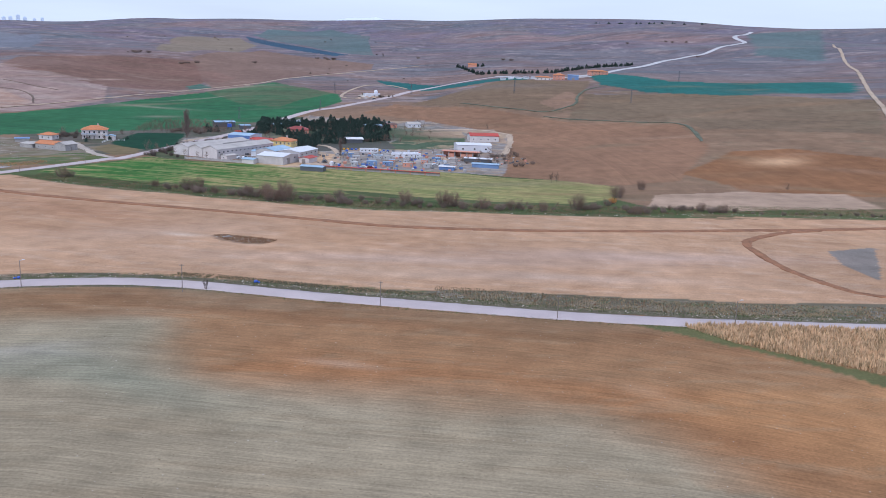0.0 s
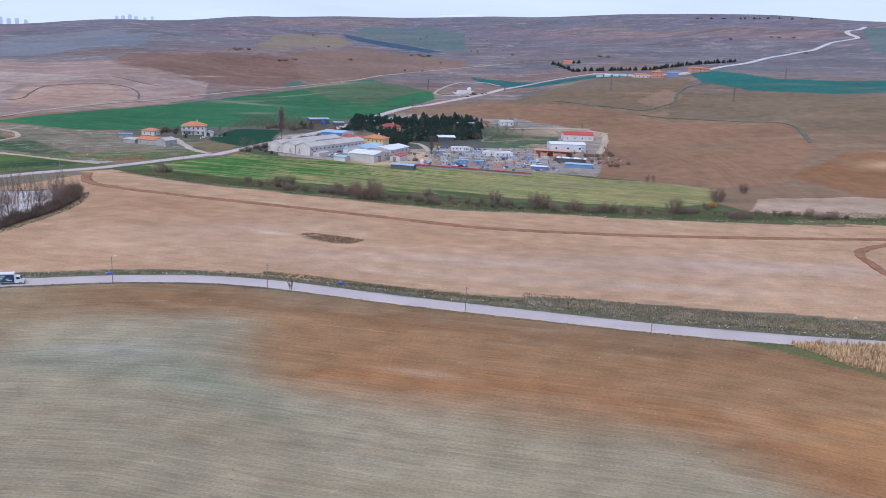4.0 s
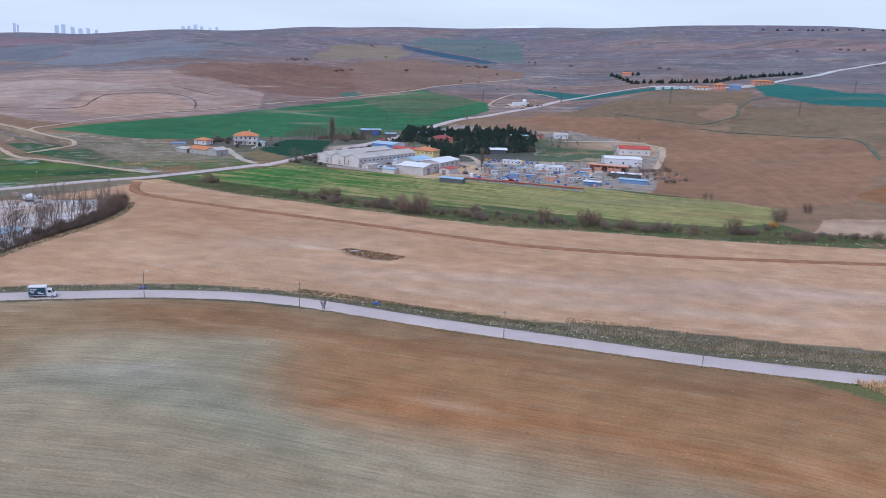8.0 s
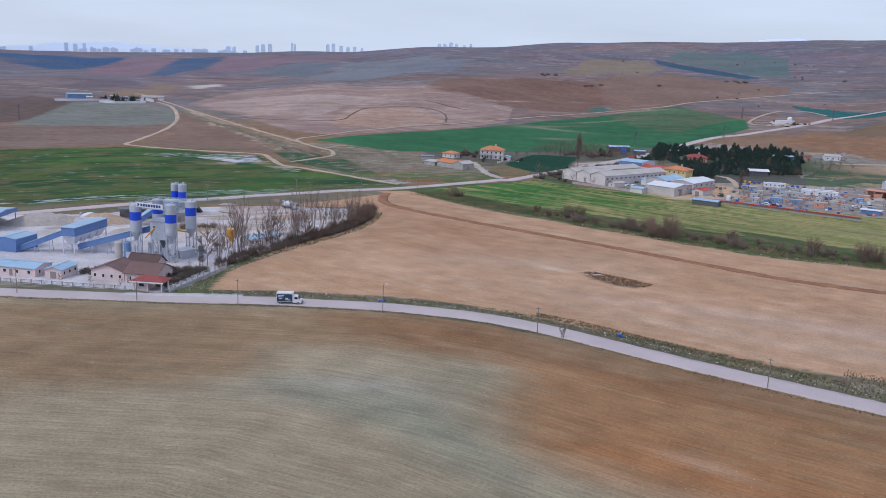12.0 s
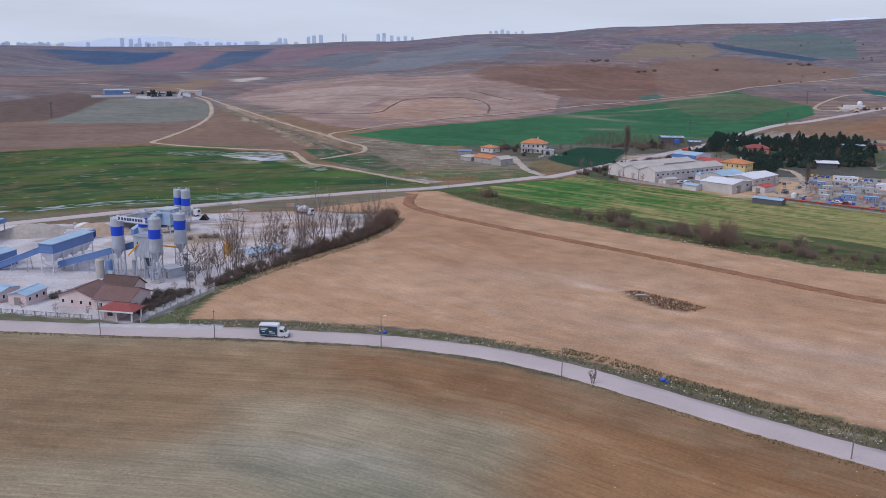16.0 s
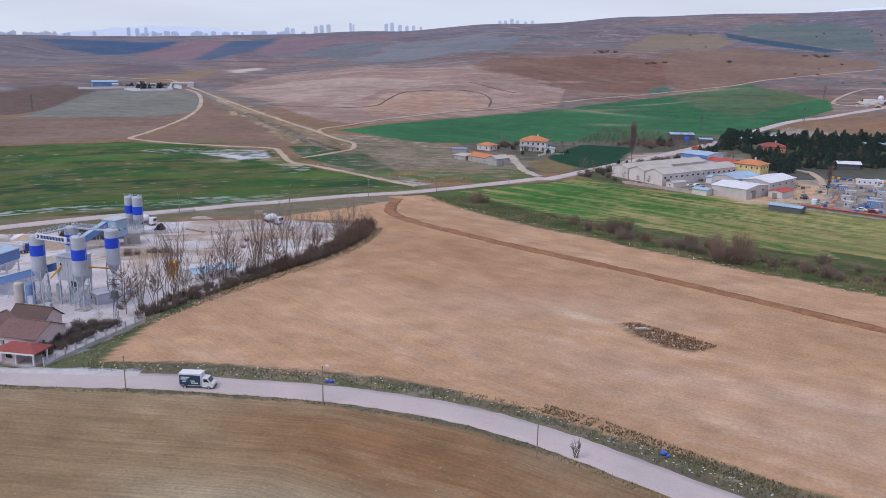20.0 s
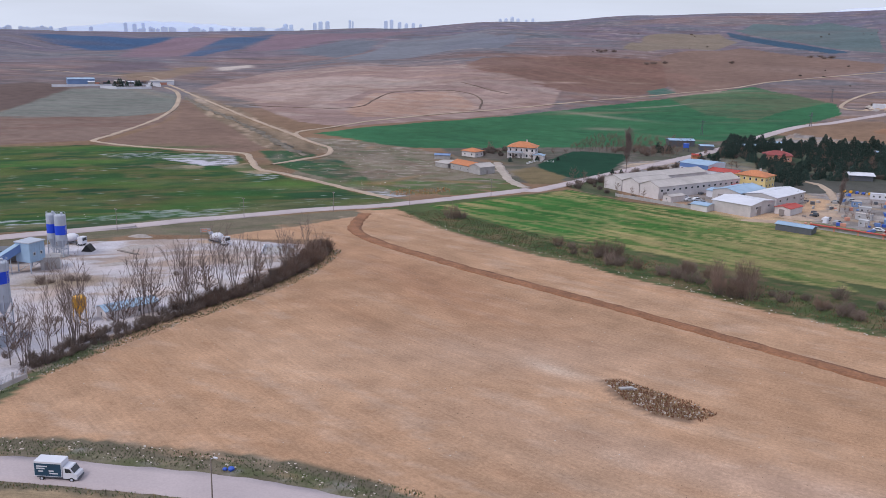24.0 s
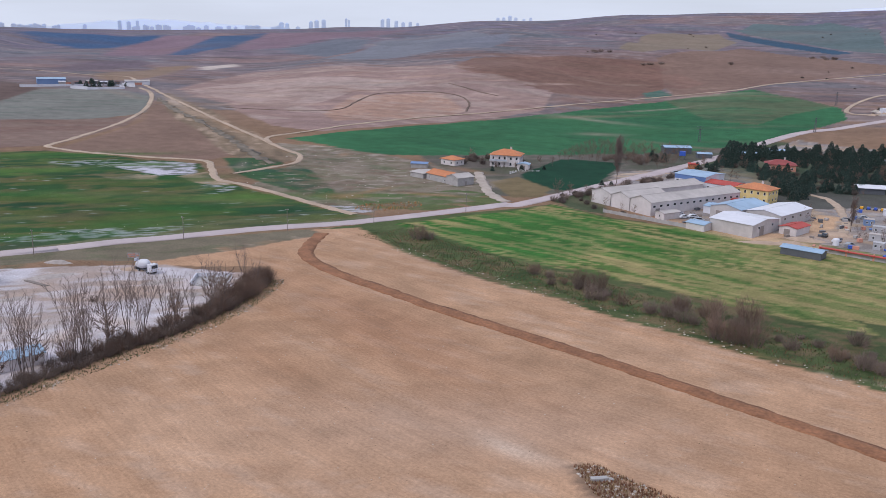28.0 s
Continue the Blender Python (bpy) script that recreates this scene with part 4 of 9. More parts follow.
ribbon("road", [(826, 1433), (667, 1112), (624, 1012), (519, 814), (450, 676), (390, 560), (330, 430)], 4.5, TRACK, "dirt road over the hill", "dirt road", up=0.4, step=10, ragged=0.8)
ribbon("road", [(-179, 436), (-219, 453), (-252, 465), (-273, 471), (-295, 494), (-312, 508), (-340, 501), (-378, 495), (-410, 499), (-420, 507), (-433, 539), (-453, 590), (-482, 643), (-524, 698), (-563, 739), (-593, 758)], 3.8, TRACK, "winding pale dirt track across the meadow", "dirt track", up=0.15, step=4, ragged=0.6)
ribbon("road", [(-567, 751), (-496, 701), (-419, 645), (-367, 608), (-321, 576), (-298, 559), (-281, 549), (-271, 535), (-267, 522), (-271, 505), (-275, 485)], 2.8, TRACK, "dirt track along the rough slope", "dirt track", up=0.25, step=5, ragged=0.5)
ribbon("road", [(-902, 842), (-862, 856), (-806, 854), (-742, 842), (-700, 850), (-650, 812), (-602, 775), (-566, 752)], 3.0, TRACK, "pale track past the farm on the rise", "dirt track", up=0.3, step=6, ragged=0.6)
ribbon("road", [(-317, 573), (-328, 584), (-330, 596), (-322, 617), (-313, 660), (-292, 724), (-261, 782), (-224, 842), (-178, 913), (-150, 944), (-106, 984), (-80, 1029), (-37, 1073), (23, 1129), (90, 1190)], 2.8, TRACK, "pale track along the green field", "dirt track", up=0.35, step=6, ragged=0.5)
ribbon("road", [(-177, 553), (-159, 518), (-147, 498), (-137, 488)], 4.8, DRIVE, "pale gravel driveway", "driveway", up=0.12, step=3, ragged=0.9)
ribbon("road", [(-156, 193.6), (-146, 198.2), (-136, 203.2), (-127, 207.0)], 5.0, CHALK, "pale gravel apron before the gatehouse", "apron", up=0.05, step=2, ragged=0.8)
ribbon("road", [(59, 956), (41, 992), (15, 986), (-3, 930), (-12, 862), (8, 850), (36, 867)], 3.4, TRACK, "pale gravel loop road", "gravel road", up=0.4, step=6)
BANK = surface("grassy_bank", lin(96, 98, 80), 0.95, grain=0.25, scale=0.5, stain=0.3, stain_scale=0.08)
for bank in ([(100, 797), (127, 765), (150, 750), (168, 739), (185, 749), (205, 773), (217, 812), (238, 856), (266, 883)], [(164, 719), (184, 702), (208, 687), (225, 680), (255, 668), (263, 646), (257, 612), (246, 570)]):
    ribbon("bank", bank, 2.6, BANK, "low grassy bank between ploughed fields", "bank", up=0.3, step=3, ragged=0.9)
ribbon("road", [(-11, 490), (-9, 510), (-10, 531), (-13.6, 557), (-19, 570), (-32, 577), (-60, 590), (-90, 598), (-112, 580)], 3.6, TRACK, "pale driveway through the works", "driveway", up=0.12, step=3, ragged=0.8)
EDGE = surface("dark_field_edge", lin(118, 96, 84), 0.95, grain=0.25, scale=0.5, stain=0.3, stain_scale=0.06)
for edge in ([(-449, 696), (-408, 699), (-372, 706), (-362, 728), (-374, 770), (-381, 812), (-368, 832), (-340, 845), (-313, 838), (-293, 813), (-279, 774)], [(-345, 886), (-326, 875), (-305, 862), (-284, 854)]):
    ribbon("field_edge", edge, 1.6, EDGE, "dark uncut edge winding over the bare plateau", "field edge", up=0.25, step=5, ragged=0.5)
ribbon("gully", [(-532, 715), (-472, 666), (-423, 632), (-388, 606), (-350, 577), (-307, 541), (-276, 518)], 4.5, surface("gully_scrub", lin(118, 106, 92), 0.95, grain=0.3, scale=0.4, stain=0.3, stain_scale=0.1), "weedy gully beside the slope track", "gully", up=0.1, step=5, ragged=2.5)
ribbon("road", [(121, 645), (117, 620), (112, 595), (105, 565), (98, 545)], 4.6, TRACK, "pale dirt road round the works", "dirt road", up=0.12, step=4, ragged=1.0)
ribbon("road", [(50, 663), (80, 667), (104, 662), (121, 645)], 4.0, TRACK, "pale dirt lane behind the garden", "dirt lane", up=0.15, step=4, ragged=0.8)
STRIPE = surface("turned_earth", lin(148, 100, 70), 0.95, grain=0.22, scale=1.4, stain=0.22, stain_scale=0.25)
ribbon("turned_earth", [(-171.9, 402.2), (-167.6, 389.8), (-161.9, 377.1), (-154.4, 369), (-139, 360.1), (-122.3, 353.8), (-104.9, 347), (-86.2, 341), (-69.6, 335.8), (-54.4, 330.8), (-40.6, 325.8), (-28.2, 321.2), (-16.9, 317.1), (-6.5, 313.1), (6, 308.5), (22, 305), (64, 303), (110, 307), (158, 313.5), (198, 318.5), (240, 324.5)], 4.9, STRIPE, "strip of freshly turned brown earth", "earth strip", up=0.05, ragged=0.35)
ribbon("turned_earth", [(158, 214), (150, 221), (144, 245), (146, 275), (150, 290), (161, 301), (179, 312), (194, 316)], 3.6, STRIPE, "curving strip of freshly turned brown earth", "earth strip", up=0.08, ragged=0.5)

# ---- building kit ----
def part(name, bm, material, parent=None, label="", smooth=False):
    """Links a bmesh as one mesh object under a thing or a part."""
    me = bpy.data.meshes.new(name)
    bm.to_mesh(me)
    bm.free()
    me.materials.append(material)
    if smooth:
        me.polygons.foreach_set("use_smooth", np.ones(len(me.polygons), bool))
    ob = new(name, me)
    if parent is not None:
        ob.parent = parent
    if label:
        ob["label"] = label
    return ob


def shared(name, me, parent, m=None, label=""):
    """Another object on a mesh that is already there."""
    ob = new(name, me)
    ob.parent = parent
    if m is not None:
        ob.matrix_basis = m
    if label:
        ob["label"] = label
    return ob


def thing(name, label, category, x, y, turn=0.0, group="", z=None):
    ob = new(name)
    ob.empty_display_size = 0.5
    x, y = (float(v) for v in shift(x, y))
    ob.matrix_world = pose(x, y, lift(x, y) + (-0.05 if z is None else z), 0, 0, turn)
    return tagged(ob, label, category, group)


def box(bm, x0, x1, y0, y1, z0, z1, bevel=0.0):
    v = [bm.verts.new((x, y, z)) for z in (z0, z1) for y in (y0, y1) for x in (x0, x1)]
    made = [bm.faces.new([v[i] for i in q]) for q in ((0, 2, 3, 1), (4, 5, 7, 6), (0, 1, 5, 4), (2, 6, 7, 3), (0, 4, 6, 2), (1, 3, 7, 5))]
    if bevel:
        edges = list({e for f in made for e in f.edges})
        bmesh.ops.bevel(bm, geom=edges, offset=bevel, segments=2, affect="EDGES", profile=0.7)
    return bm


def block(*span, bevel=0.0):
    return box(bmesh.new(), *span, bevel=bevel)


def prism(bm, outline, a, b, axis="y"):
    """A solid from an outline (x, z), drawn from a to b along an axis."""
    put = (lambda p, s: (p[0], s, p[1])) if axis == "y" else (lambda p, s: (s, p[0], p[1]))
    lo = [bm.verts.new(put(p, a)) for p in outline]
    hi = [bm.verts.new(put(p, b)) for p in outline]
    k = len(outline)
    faces = [bm.faces.new(lo), bm.faces.new(hi[::-1])]
    faces += [bm.faces.new((lo[i], hi[i], hi[(i + 1) % k], lo[(i + 1) % k])) for i in range(k)]
    bmesh.ops.recalc_face_normals(bm, faces=faces)
    return bm


def tube(bm, a, b, r0, r1, n=6, caps=True):
    a, b = Vector(a), Vector(b)
    d = (b - a).normalized()
    u = d.orthogonal().normalized()
    w = d.cross(u)
    ring = lambda c, r: [bm.verts.new(c + (u * math.cos(t) + w * math.sin(t)) * r) for t in (2 * math.pi * i / n for i in range(n))]
    p, q = ring(a, r0), ring(b, max(r1, 0.001))
    for i in range(n):
        bm.faces.new((p[i], p[(i + 1) % n], q[(i + 1) % n], q[i]))
    if caps:
        bm.faces.new(p[::-1])
        bm.faces.new(q)
    return bm


def turned(bm, profile, n=24, x=0.0, y=0.0):
    """A round body from a profile of (radius, height)."""
    rings = [[bm.verts.new((x + r * math.cos(2 * math.pi * i / n), y + r * math.sin(2 * math.pi * i / n), z)) for i in range(n)] for r, z in profile]
    for p, q in zip(rings, rings[1:]):
        for i in range(n):
            bm.faces.new((p[i], p[(i + 1) % n], q[(i + 1) % n], q[i]))
    bm.faces.new(rings[0][::-1])
    bm.faces.new(rings[-1])
    return bm


GLASS = surface("dark_glass", (0.03, 0.035, 0.045), 0.12)
FRAME = surface("white_window_frame", lin(225, 222, 220), 0.5)
DOOR = surface("painted_door", lin(150, 140, 136), 0.6)
HALL_WALL = surface("cream_hall_wall", lin(202, 194, 190), 0.8, grain=0.05, scale=0.6, stain=0.12, stain_scale=0.15)
WHITE = surface("white_sheet_metal", lin(226, 224, 228), 0.5, grain=0.04, scale=0.4, stain=0.08, stain_scale=0.12)
RENDERED = surface("off_white_render", lin(222, 212, 208), 0.85, grain=0.05, scale=0.8, stain=0.10, stain_scale=0.15)
PINK = surface("pale_pink_render", lin(224, 200, 196), 0.85, grain=0.05, scale=0.8, stain=0.08, stain_scale=0.2)
YELLOW_WALL = surface("yellow_render", lin(232, 206, 142), 0.85, grain=0.04, scale=0.8, stain=0.08, stain_scale=0.2)
BLUE_SHEET = surface("blue_grey_sheet", lin(118, 146, 186), 0.55, grain=0.05, scale=0.5, stain=0.08, stain_scale=0.15)
PALE_BLUE_ROOF = surface("pale_blue_sheet_roof", lin(158, 184, 206), 0.5, grain=0.05, scale=0.5, stain=0.10, stain_scale=0.15)
STEEL_BLUE = surface("steel_blue_cladding", lin(104, 134, 184), 0.55, grain=0.05, scale=0.6, stain=0.08, stain_scale=0.2)
GREY_STEEL = surface("grey_painted_steel", lin(184, 188, 197), 0.5, grain=0.05, scale=0.8, stain=0.12, stain_scale=0.3)
DARK_STEEL = surface("dark_steel", lin(96, 98, 104), 0.55, grain=0.08, scale=1.0)
ROYAL_BLUE = surface("royal_blue_band", lin(30, 78, 214), 0.45, grain=0.04, scale=0.8)
CONCRETE = surface("raw_concrete", lin(178, 172, 168), 0.9, grain=0.08, scale=0.8, stain=0.12, stain_scale=0.2)
GREY_ROOF = surface("grey_corrugated_roof", lin(190, 180, 173), 0.8, grain=0.06, scale=0.5, stain=0.14, stain_scale=0.12)
BROWN_TILE = surface("brown_tile_roof", lin(122, 92, 88), 0.8, grain=0.14, scale=2.0, stain=0.10, stain_scale=0.3)
RED_TILE = surface("dark_red_tile_roof", lin(150, 74, 72), 0.8, grain=0.12, scale=2.0, stain=0.10, stain_scale=0.3)
ORANGE_TILE = surface("orange_tile_roof", lin(204, 130, 88), 0.8, grain=0.10, scale=1.5, stain=0.10, stain_scale=0.2)
RED_SHEET = surface("red_sheet_roof", lin(188, 68, 58), 0.6, grain=0.06, scale=0.5, stain=0.10, stain_scale=0.2)
SALMON = surface("salmon_render", lin(214, 150, 128), 0.85, grain=0.05, scale=0.8)
YELLOW_STEEL = surface("yellow_painted_steel", lin(238, 172, 40), 0.45, grain=0.06, scale=0.8)
RUBBER = surface("black_rubber", (0.02, 0.02, 0.022), 0.8)
WOOD = surface("grey_timber_pole", lin(142, 130, 122), 0.9, grain=0.15, scale=1.2)
BARK = surface("grey_brown_bark", lin(122, 106, 98), 0.95, grain=0.2, scale=1.5)
PALE_BARK = surface("pale_grey_bark", lin(118, 104, 98), 0.95, grain=0.2, scale=1.5)
TWIG = surface("brown_twigs", lin(132, 114, 103), 0.95, per_piece=0.18)
DARK_TWIG = surface("dark_brown_twigs", lin(110, 98, 91), 0.95, per_piece=0.15)
RUST_TWIG = surface("reddish_brown_twigs", lin(132, 108, 94), 0.95, per_piece=0.15)
OCHRE_TWIG = surface("ochre_twigs", lin(196, 132, 70), 0.95, per_piece=0.1)
PALE_TWIG = surface("pale_grey_twigs", lin(136, 118, 110), 0.95, per_piece=0.12)
NEEDLE = surface("dark_needles", lin(56, 76, 68), 0.9, per_piece=0.3)
LEAF = surface("dull_green_leaves", lin(74, 88, 62), 0.9, per_piece=0.2)
SAND = surface("sand_heap", lin(186, 160, 138), 0.95, grain=0.08, scale=0.8, stain=0.12, stain_scale=0.2)
GRAVEL = surface("grey_gravel_heap", lin(176, 164, 156), 0.95, grain=0.10, scale=0.8, stain=0.10, stain_scale=0.2)
BLUE_PAINT = surface("blue_paint", lin(58, 96, 190), 0.5)
STONE = surface("pale_field_stone", lin(196, 182, 168), 0.9, grain=0.12, scale=1.5, per_piece=0.2)


def window_mesh(w, h):
    key = (round(w, 2), round(h, 2))
    if key not in WINDOWS:
        f, g = bmesh.new(), bmesh.new()
        for span in ((-w / 2, w / 2, 0, 0.1), (-w / 2, w / 2, h - 0.1, h), (-w / 2, -w / 2 + 0.1, 0.1, h - 0.1), (w / 2 - 0.1, w / 2, 0.1, h - 0.1)):
            box(f, span[0], span[1], -0.07, 0.02, span[2], span[3])
        box(g, -w / 2 + 0.1, w / 2 - 0.1, -0.03, 0.0, 0.1, h - 0.1)
        pair = []
        for bm, name, mat in ((f, "window", FRAME), (g, "pane", GLASS)):
            me = bpy.data.meshes.new(name)
            bm.to_mesh(me)
            bm.free()
            me.materials.append(mat)
            pair.append(me)
        WINDOWS[key] = pair
    return WINDOWS[key]


WINDOWS = {}


def window(parent, m, w=1.0, h=1.2):
    f, g = window_mesh(w, h)
    ob = shared("window", f, parent, m)
    shared("pane", g, ob)
    return ob


def opening_row(parent, face, size, count, z, w=1.0, h=1.2, first=0.5):
    """A row of windows on one face of a building of size (length, width)."""
    length, width = size
    run = length if face in "fb" else width
    for i in range(count):
        s = run * (i + first) / (count - 1 + 2 * first) if count > 1 else run * first
        m = {"f": pose(s, -0.01, z), "b": pose(s, width + 0.01, z, 0, 0, 180), "r": pose(length + 0.01, s, z, 0, 0, 90), "l": pose(-0.01, s, z, 0, 0, -90)}[face]
        window(parent, m, w, h)


def hall(name, label, category, x, y, turn, length, width, eave, ridge, wall, roof, along="x", rows=(), doors=(), over=0.35, group="", gable=None):
    """A building with its front left corner at x, y, a gabled roof whose ridge runs along x or y, windows and doors."""
    ob = thing(name, label, category, x, y, turn, group)
    bm = bmesh.new()
    top = eave + ridge
    if along == "x":
        prism(bm, [(0, -0.5), (width, -0.5), (width, eave), (width / 2, top), (0, eave)], 0, length, "x")
    else:
        prism(bm, [(0, -0.5), (length, -0.5), (length, eave), (length / 2, top), (0, eave)], 0, width, "y")
    part("wall", bm, wall, ob)
    half = (width if along == "x" else length) / 2
    run = length if along == "x" else width
    slope = ridge / half
    th = 0.16
    bm = bmesh.new()
    for s in (0, 1):
        lo, hi = (-over, half) if s == 0 else (half, 2 * half + over)
        za = eave - slope * over if s == 0 else top
        zb = top if s == 0 else eave - slope * over
        outline = [(lo, za + 0.02), (hi, zb + 0.02), (hi, zb + th), (lo, za + th)]
        prism(bm, outline, -over, run + over, "x" if along == "x" else "y")
    part("roof", bm, roof, ob)
    bm = bmesh.new()
    if along == "x":
        box(bm, -over, run + over, half - 0.15, half + 0.15, top + th - 0.02, top + th + 0.06)
    else:
        box(bm, half - 0.15, half + 0.15, -over, run + over, top + th - 0.02, top + th + 0.06)
    part("ridge_cap", bm, roof, ob)
    for row in rows:
        opening_row(ob, row[0], (length, width), *row[1:])
    for face, s, w, h in doors:
        bm = block(-w / 2, w / 2, -0.06, 0.02, 0, h)
        d = part("door", bm, DOOR, ob)
        d.matrix_basis = {"f": pose(s, -0.01, 0), "r": pose(length + 0.01, s, 0, 0, 0, 90), "l": pose(-0.01, s, 0, 0, 0, -90), "b": pose(s, width + 0.01, 0, 0, 0, 180)}[face]
        part("handle", block(w / 2 - 0.2, w / 2 - 0.12, -0.12, -0.06, h * 0.45, h * 0.5), DARK_STEEL, d)
    return ob


def hipped(name, label, category, x, y, turn, length, width, eave, rise_, wall, roof, rows=(), doors=(), over=0.6, chimney=True):
    """A house with a hipped roof."""
    ob = thing(name, label, category, x, y, turn)
    part("wall", block(0, length, 0, width, -0.5, eave), wall, ob)
    bm = bmesh.new()
    h = min(length, width) / 2 + over
    lo = [bm.verts.new(p) for p in ((-over, -over, eave), (length + over, -over, eave), (length + over, width + over, eave), (-over, width + over, eave))]
    mid = [bm.verts.new((v.co.x, v.co.y, eave + 0.18)) for v in lo]
    if length >= width:
        a, b = bm.verts.new((h - over, width / 2, eave + rise_)), bm.verts.new((length + over - h, width / 2, eave + rise_))
        tops = [(mid[0], mid[1], b, a), (mid[1], mid[2], b), (mid[2], mid[3], a, b), (mid[3], mid[0], a)]
    else:
        a, b = bm.verts.new((length / 2, h - over, eave + rise_)), bm.verts.new((length / 2, width + over - h, eave + rise_))
        tops = [(mid[0], mid[1], a), (mid[1], mid[2], b, a), (mid[2], mid[3], b), (mid[3], mid[0], a, b)]
    bm.faces.new(lo[::-1])
    for i in range(4):
        bm.faces.new((lo[i], lo[(i + 1) % 4], mid[(i + 1) % 4], mid[i]))
    for t in tops:
        bm.faces.new(t)
    part("roof", bm, roof, ob)
    if chimney:
        c = part("chimney", block(length * 0.6, length * 0.6 + 0.8, width * 0.55, width * 0.55 + 0.6, eave + rise_ * 0.3, eave + rise_ + 0.9), RENDERED, ob)
        part("cap", block(length * 0.6 - 0.1, length * 0.6 + 0.9, width * 0.55 - 0.1, width * 0.55 + 0.7, eave + rise_ + 0.9, eave + rise_ + 1.05), CONCRETE, c)
    for row in rows:
        opening_row(ob, row[0], (length, width), *row[1:])
    for face, s, w, hh in doors:
        d = part("door", block(-w / 2, w / 2, -0.06, 0.02, 0, hh), DOOR, ob)
        d.matrix_basis = {"f": pose(s, -0.01, 0), "r": pose(length + 0.01, s, 0, 0, 0, 90), "l": pose(-0.01, s, 0, 0, 0, -90)}[face]
    return ob


# ---- plants ----
def twig_mesh(name, sticks, material, n=3):
    """One mesh of many thin tapered sticks: rows of start, end, radius."""
    bm = bmesh.new()
    for a, b, r in sticks:
        tube(bm, a, b, r, r * 0.45, n, caps=False)
    me = bpy.data.meshes.new(name)
    bm.to_mesh(me)
    bm.free()
    me.materials.append(material)
    return me


def bare_tree_meshes(seed, height, lean, forks, twigs, material):
    """Trunk with limbs, and a crown of bare twigs. lean: how far limbs spread (0 upright, 1 flat)."""
    rng = random.Random(seed)
    limbs, fine = [], []
    trunk_top = Vector((rng.uniform(-0.3, 0.3), rng.uniform(-0.3, 0.3), height * 0.82))
    at = Vector((0, 0, -0.4))
    spine = [at]
    for k in range(1, 6):
        spine.append(Vector((trunk_top.x * k / 5 + rng.uniform(-0.1, 0.1), trunk_top.y * k / 5 + rng.uniform(-0.1, 0.1), trunk_top.z * k / 5)))
    r = height * 0.011
    for k, (a, b) in enumerate(zip(spine, spine[1:])):
        limbs.append((a, b, r * (1 - 0.16 * k)))
    fine.append((spine[-1], spine[-1] + Vector((0, 0, height * 0.18)), r * 0.25))
    for i in range(forks):
        h = rng.uniform(0.16, 0.9) * trunk_top.z
        k = min(4, int(h / trunk_top.z * 5))
        a = spine[k].lerp(spine[k + 1], h / trunk_top.z * 5 - k)
        turn = rng.uniform(0, 2 * math.pi)
        length = height * rng.uniform(0.22, 0.42) * (1.1 - 0.6 * h / trunk_top.z)
        d = Vector((math.cos(turn) * lean, math.sin(turn) * lean, 1 - 0.5 * lean)).normalized()
        b = a + d * length * 0.55
        c = b + (d + Vector((0, 0, 0.35))).normalized() * length * 0.5
        limbs.append((a, b, r * 0.36))
        limbs.append((b, c, r * 0.22))
        for _ in range(twigs):
            t = rng.random()
            s = a.lerp(b, 0.3 + 0.7 * t) if rng.random() < 0.4 else b.lerp(c, t)
            e = (d * 0.6 + Vector((rng.uniform(-1, 1), rng.uniform(-1, 1), rng.uniform(-0.1, 1.1))) * 0.8).normalized()
            fine.append((s, s + e * length * rng.uniform(0.2, 0.5), max(0.03, height * 0.0036)))
    return twig_mesh("trunk", limbs, BARK, 5), twig_mesh("crown", fine, material, 3)


def fan_tree_meshes(seed, height, stems, material, thick=1.0, bark=None):
    """A bare tree of several pale stems that fan out from one foot, with thin upright branches."""
    rng = random.Random(seed)
    limbs, fine = [], []
    for k in range(stems):
        turn = 2 * math.pi * (k + rng.uniform(-0.3, 0.3)) / stems
        reach = height * rng.uniform(0.05, 0.28)
        h = height * rng.uniform(0.7, 1.0)
        out = Vector((math.cos(turn), math.sin(turn), 0))
        foot = out * 0.25
        line = [foot + Vector((0, 0, -0.4))]
        for i in range(1, 7):
            t = i / 6
            line.append(foot + out * reach * t ** 1.35 + Vector((rng.uniform(-0.12, 0.12), rng.uniform(-0.12, 0.12), h * t)))
        r = height * rng.uniform(0.0052, 0.0078) * thick
        for i, (a, b) in enumerate(zip(line, line[1:])):
            limbs.append((a, b, r * (1 - 0.145 * i)))
        for _ in range(13):
            i = rng.randrange(2, 6)
            a = line[i].lerp(line[min(6, i + 1)], rng.random())
            d = Vector((rng.uniform(-1, 1), rng.uniform(-1, 1), rng.uniform(1.0, 2.4))).normalized()
            length = height * rng.uniform(0.10, 0.24)
            b = a + d * length
            fine.append((a, b, 0.028))
            for _ in range(3):
                s = a.lerp(b, rng.uniform(0.3, 1))
                e = (d + Vector((rng.uniform(-1, 1), rng.uniform(-1, 1), rng.uniform(0, 0.8))) * 0.7).normalized()
                fine.append((s, s + e * length * rng.uniform(0.25, 0.6), 0.018))
    return twig_mesh("trunk", limbs, bark or PALE_BARK, 5), twig_mesh("crown", fine, material, 3)


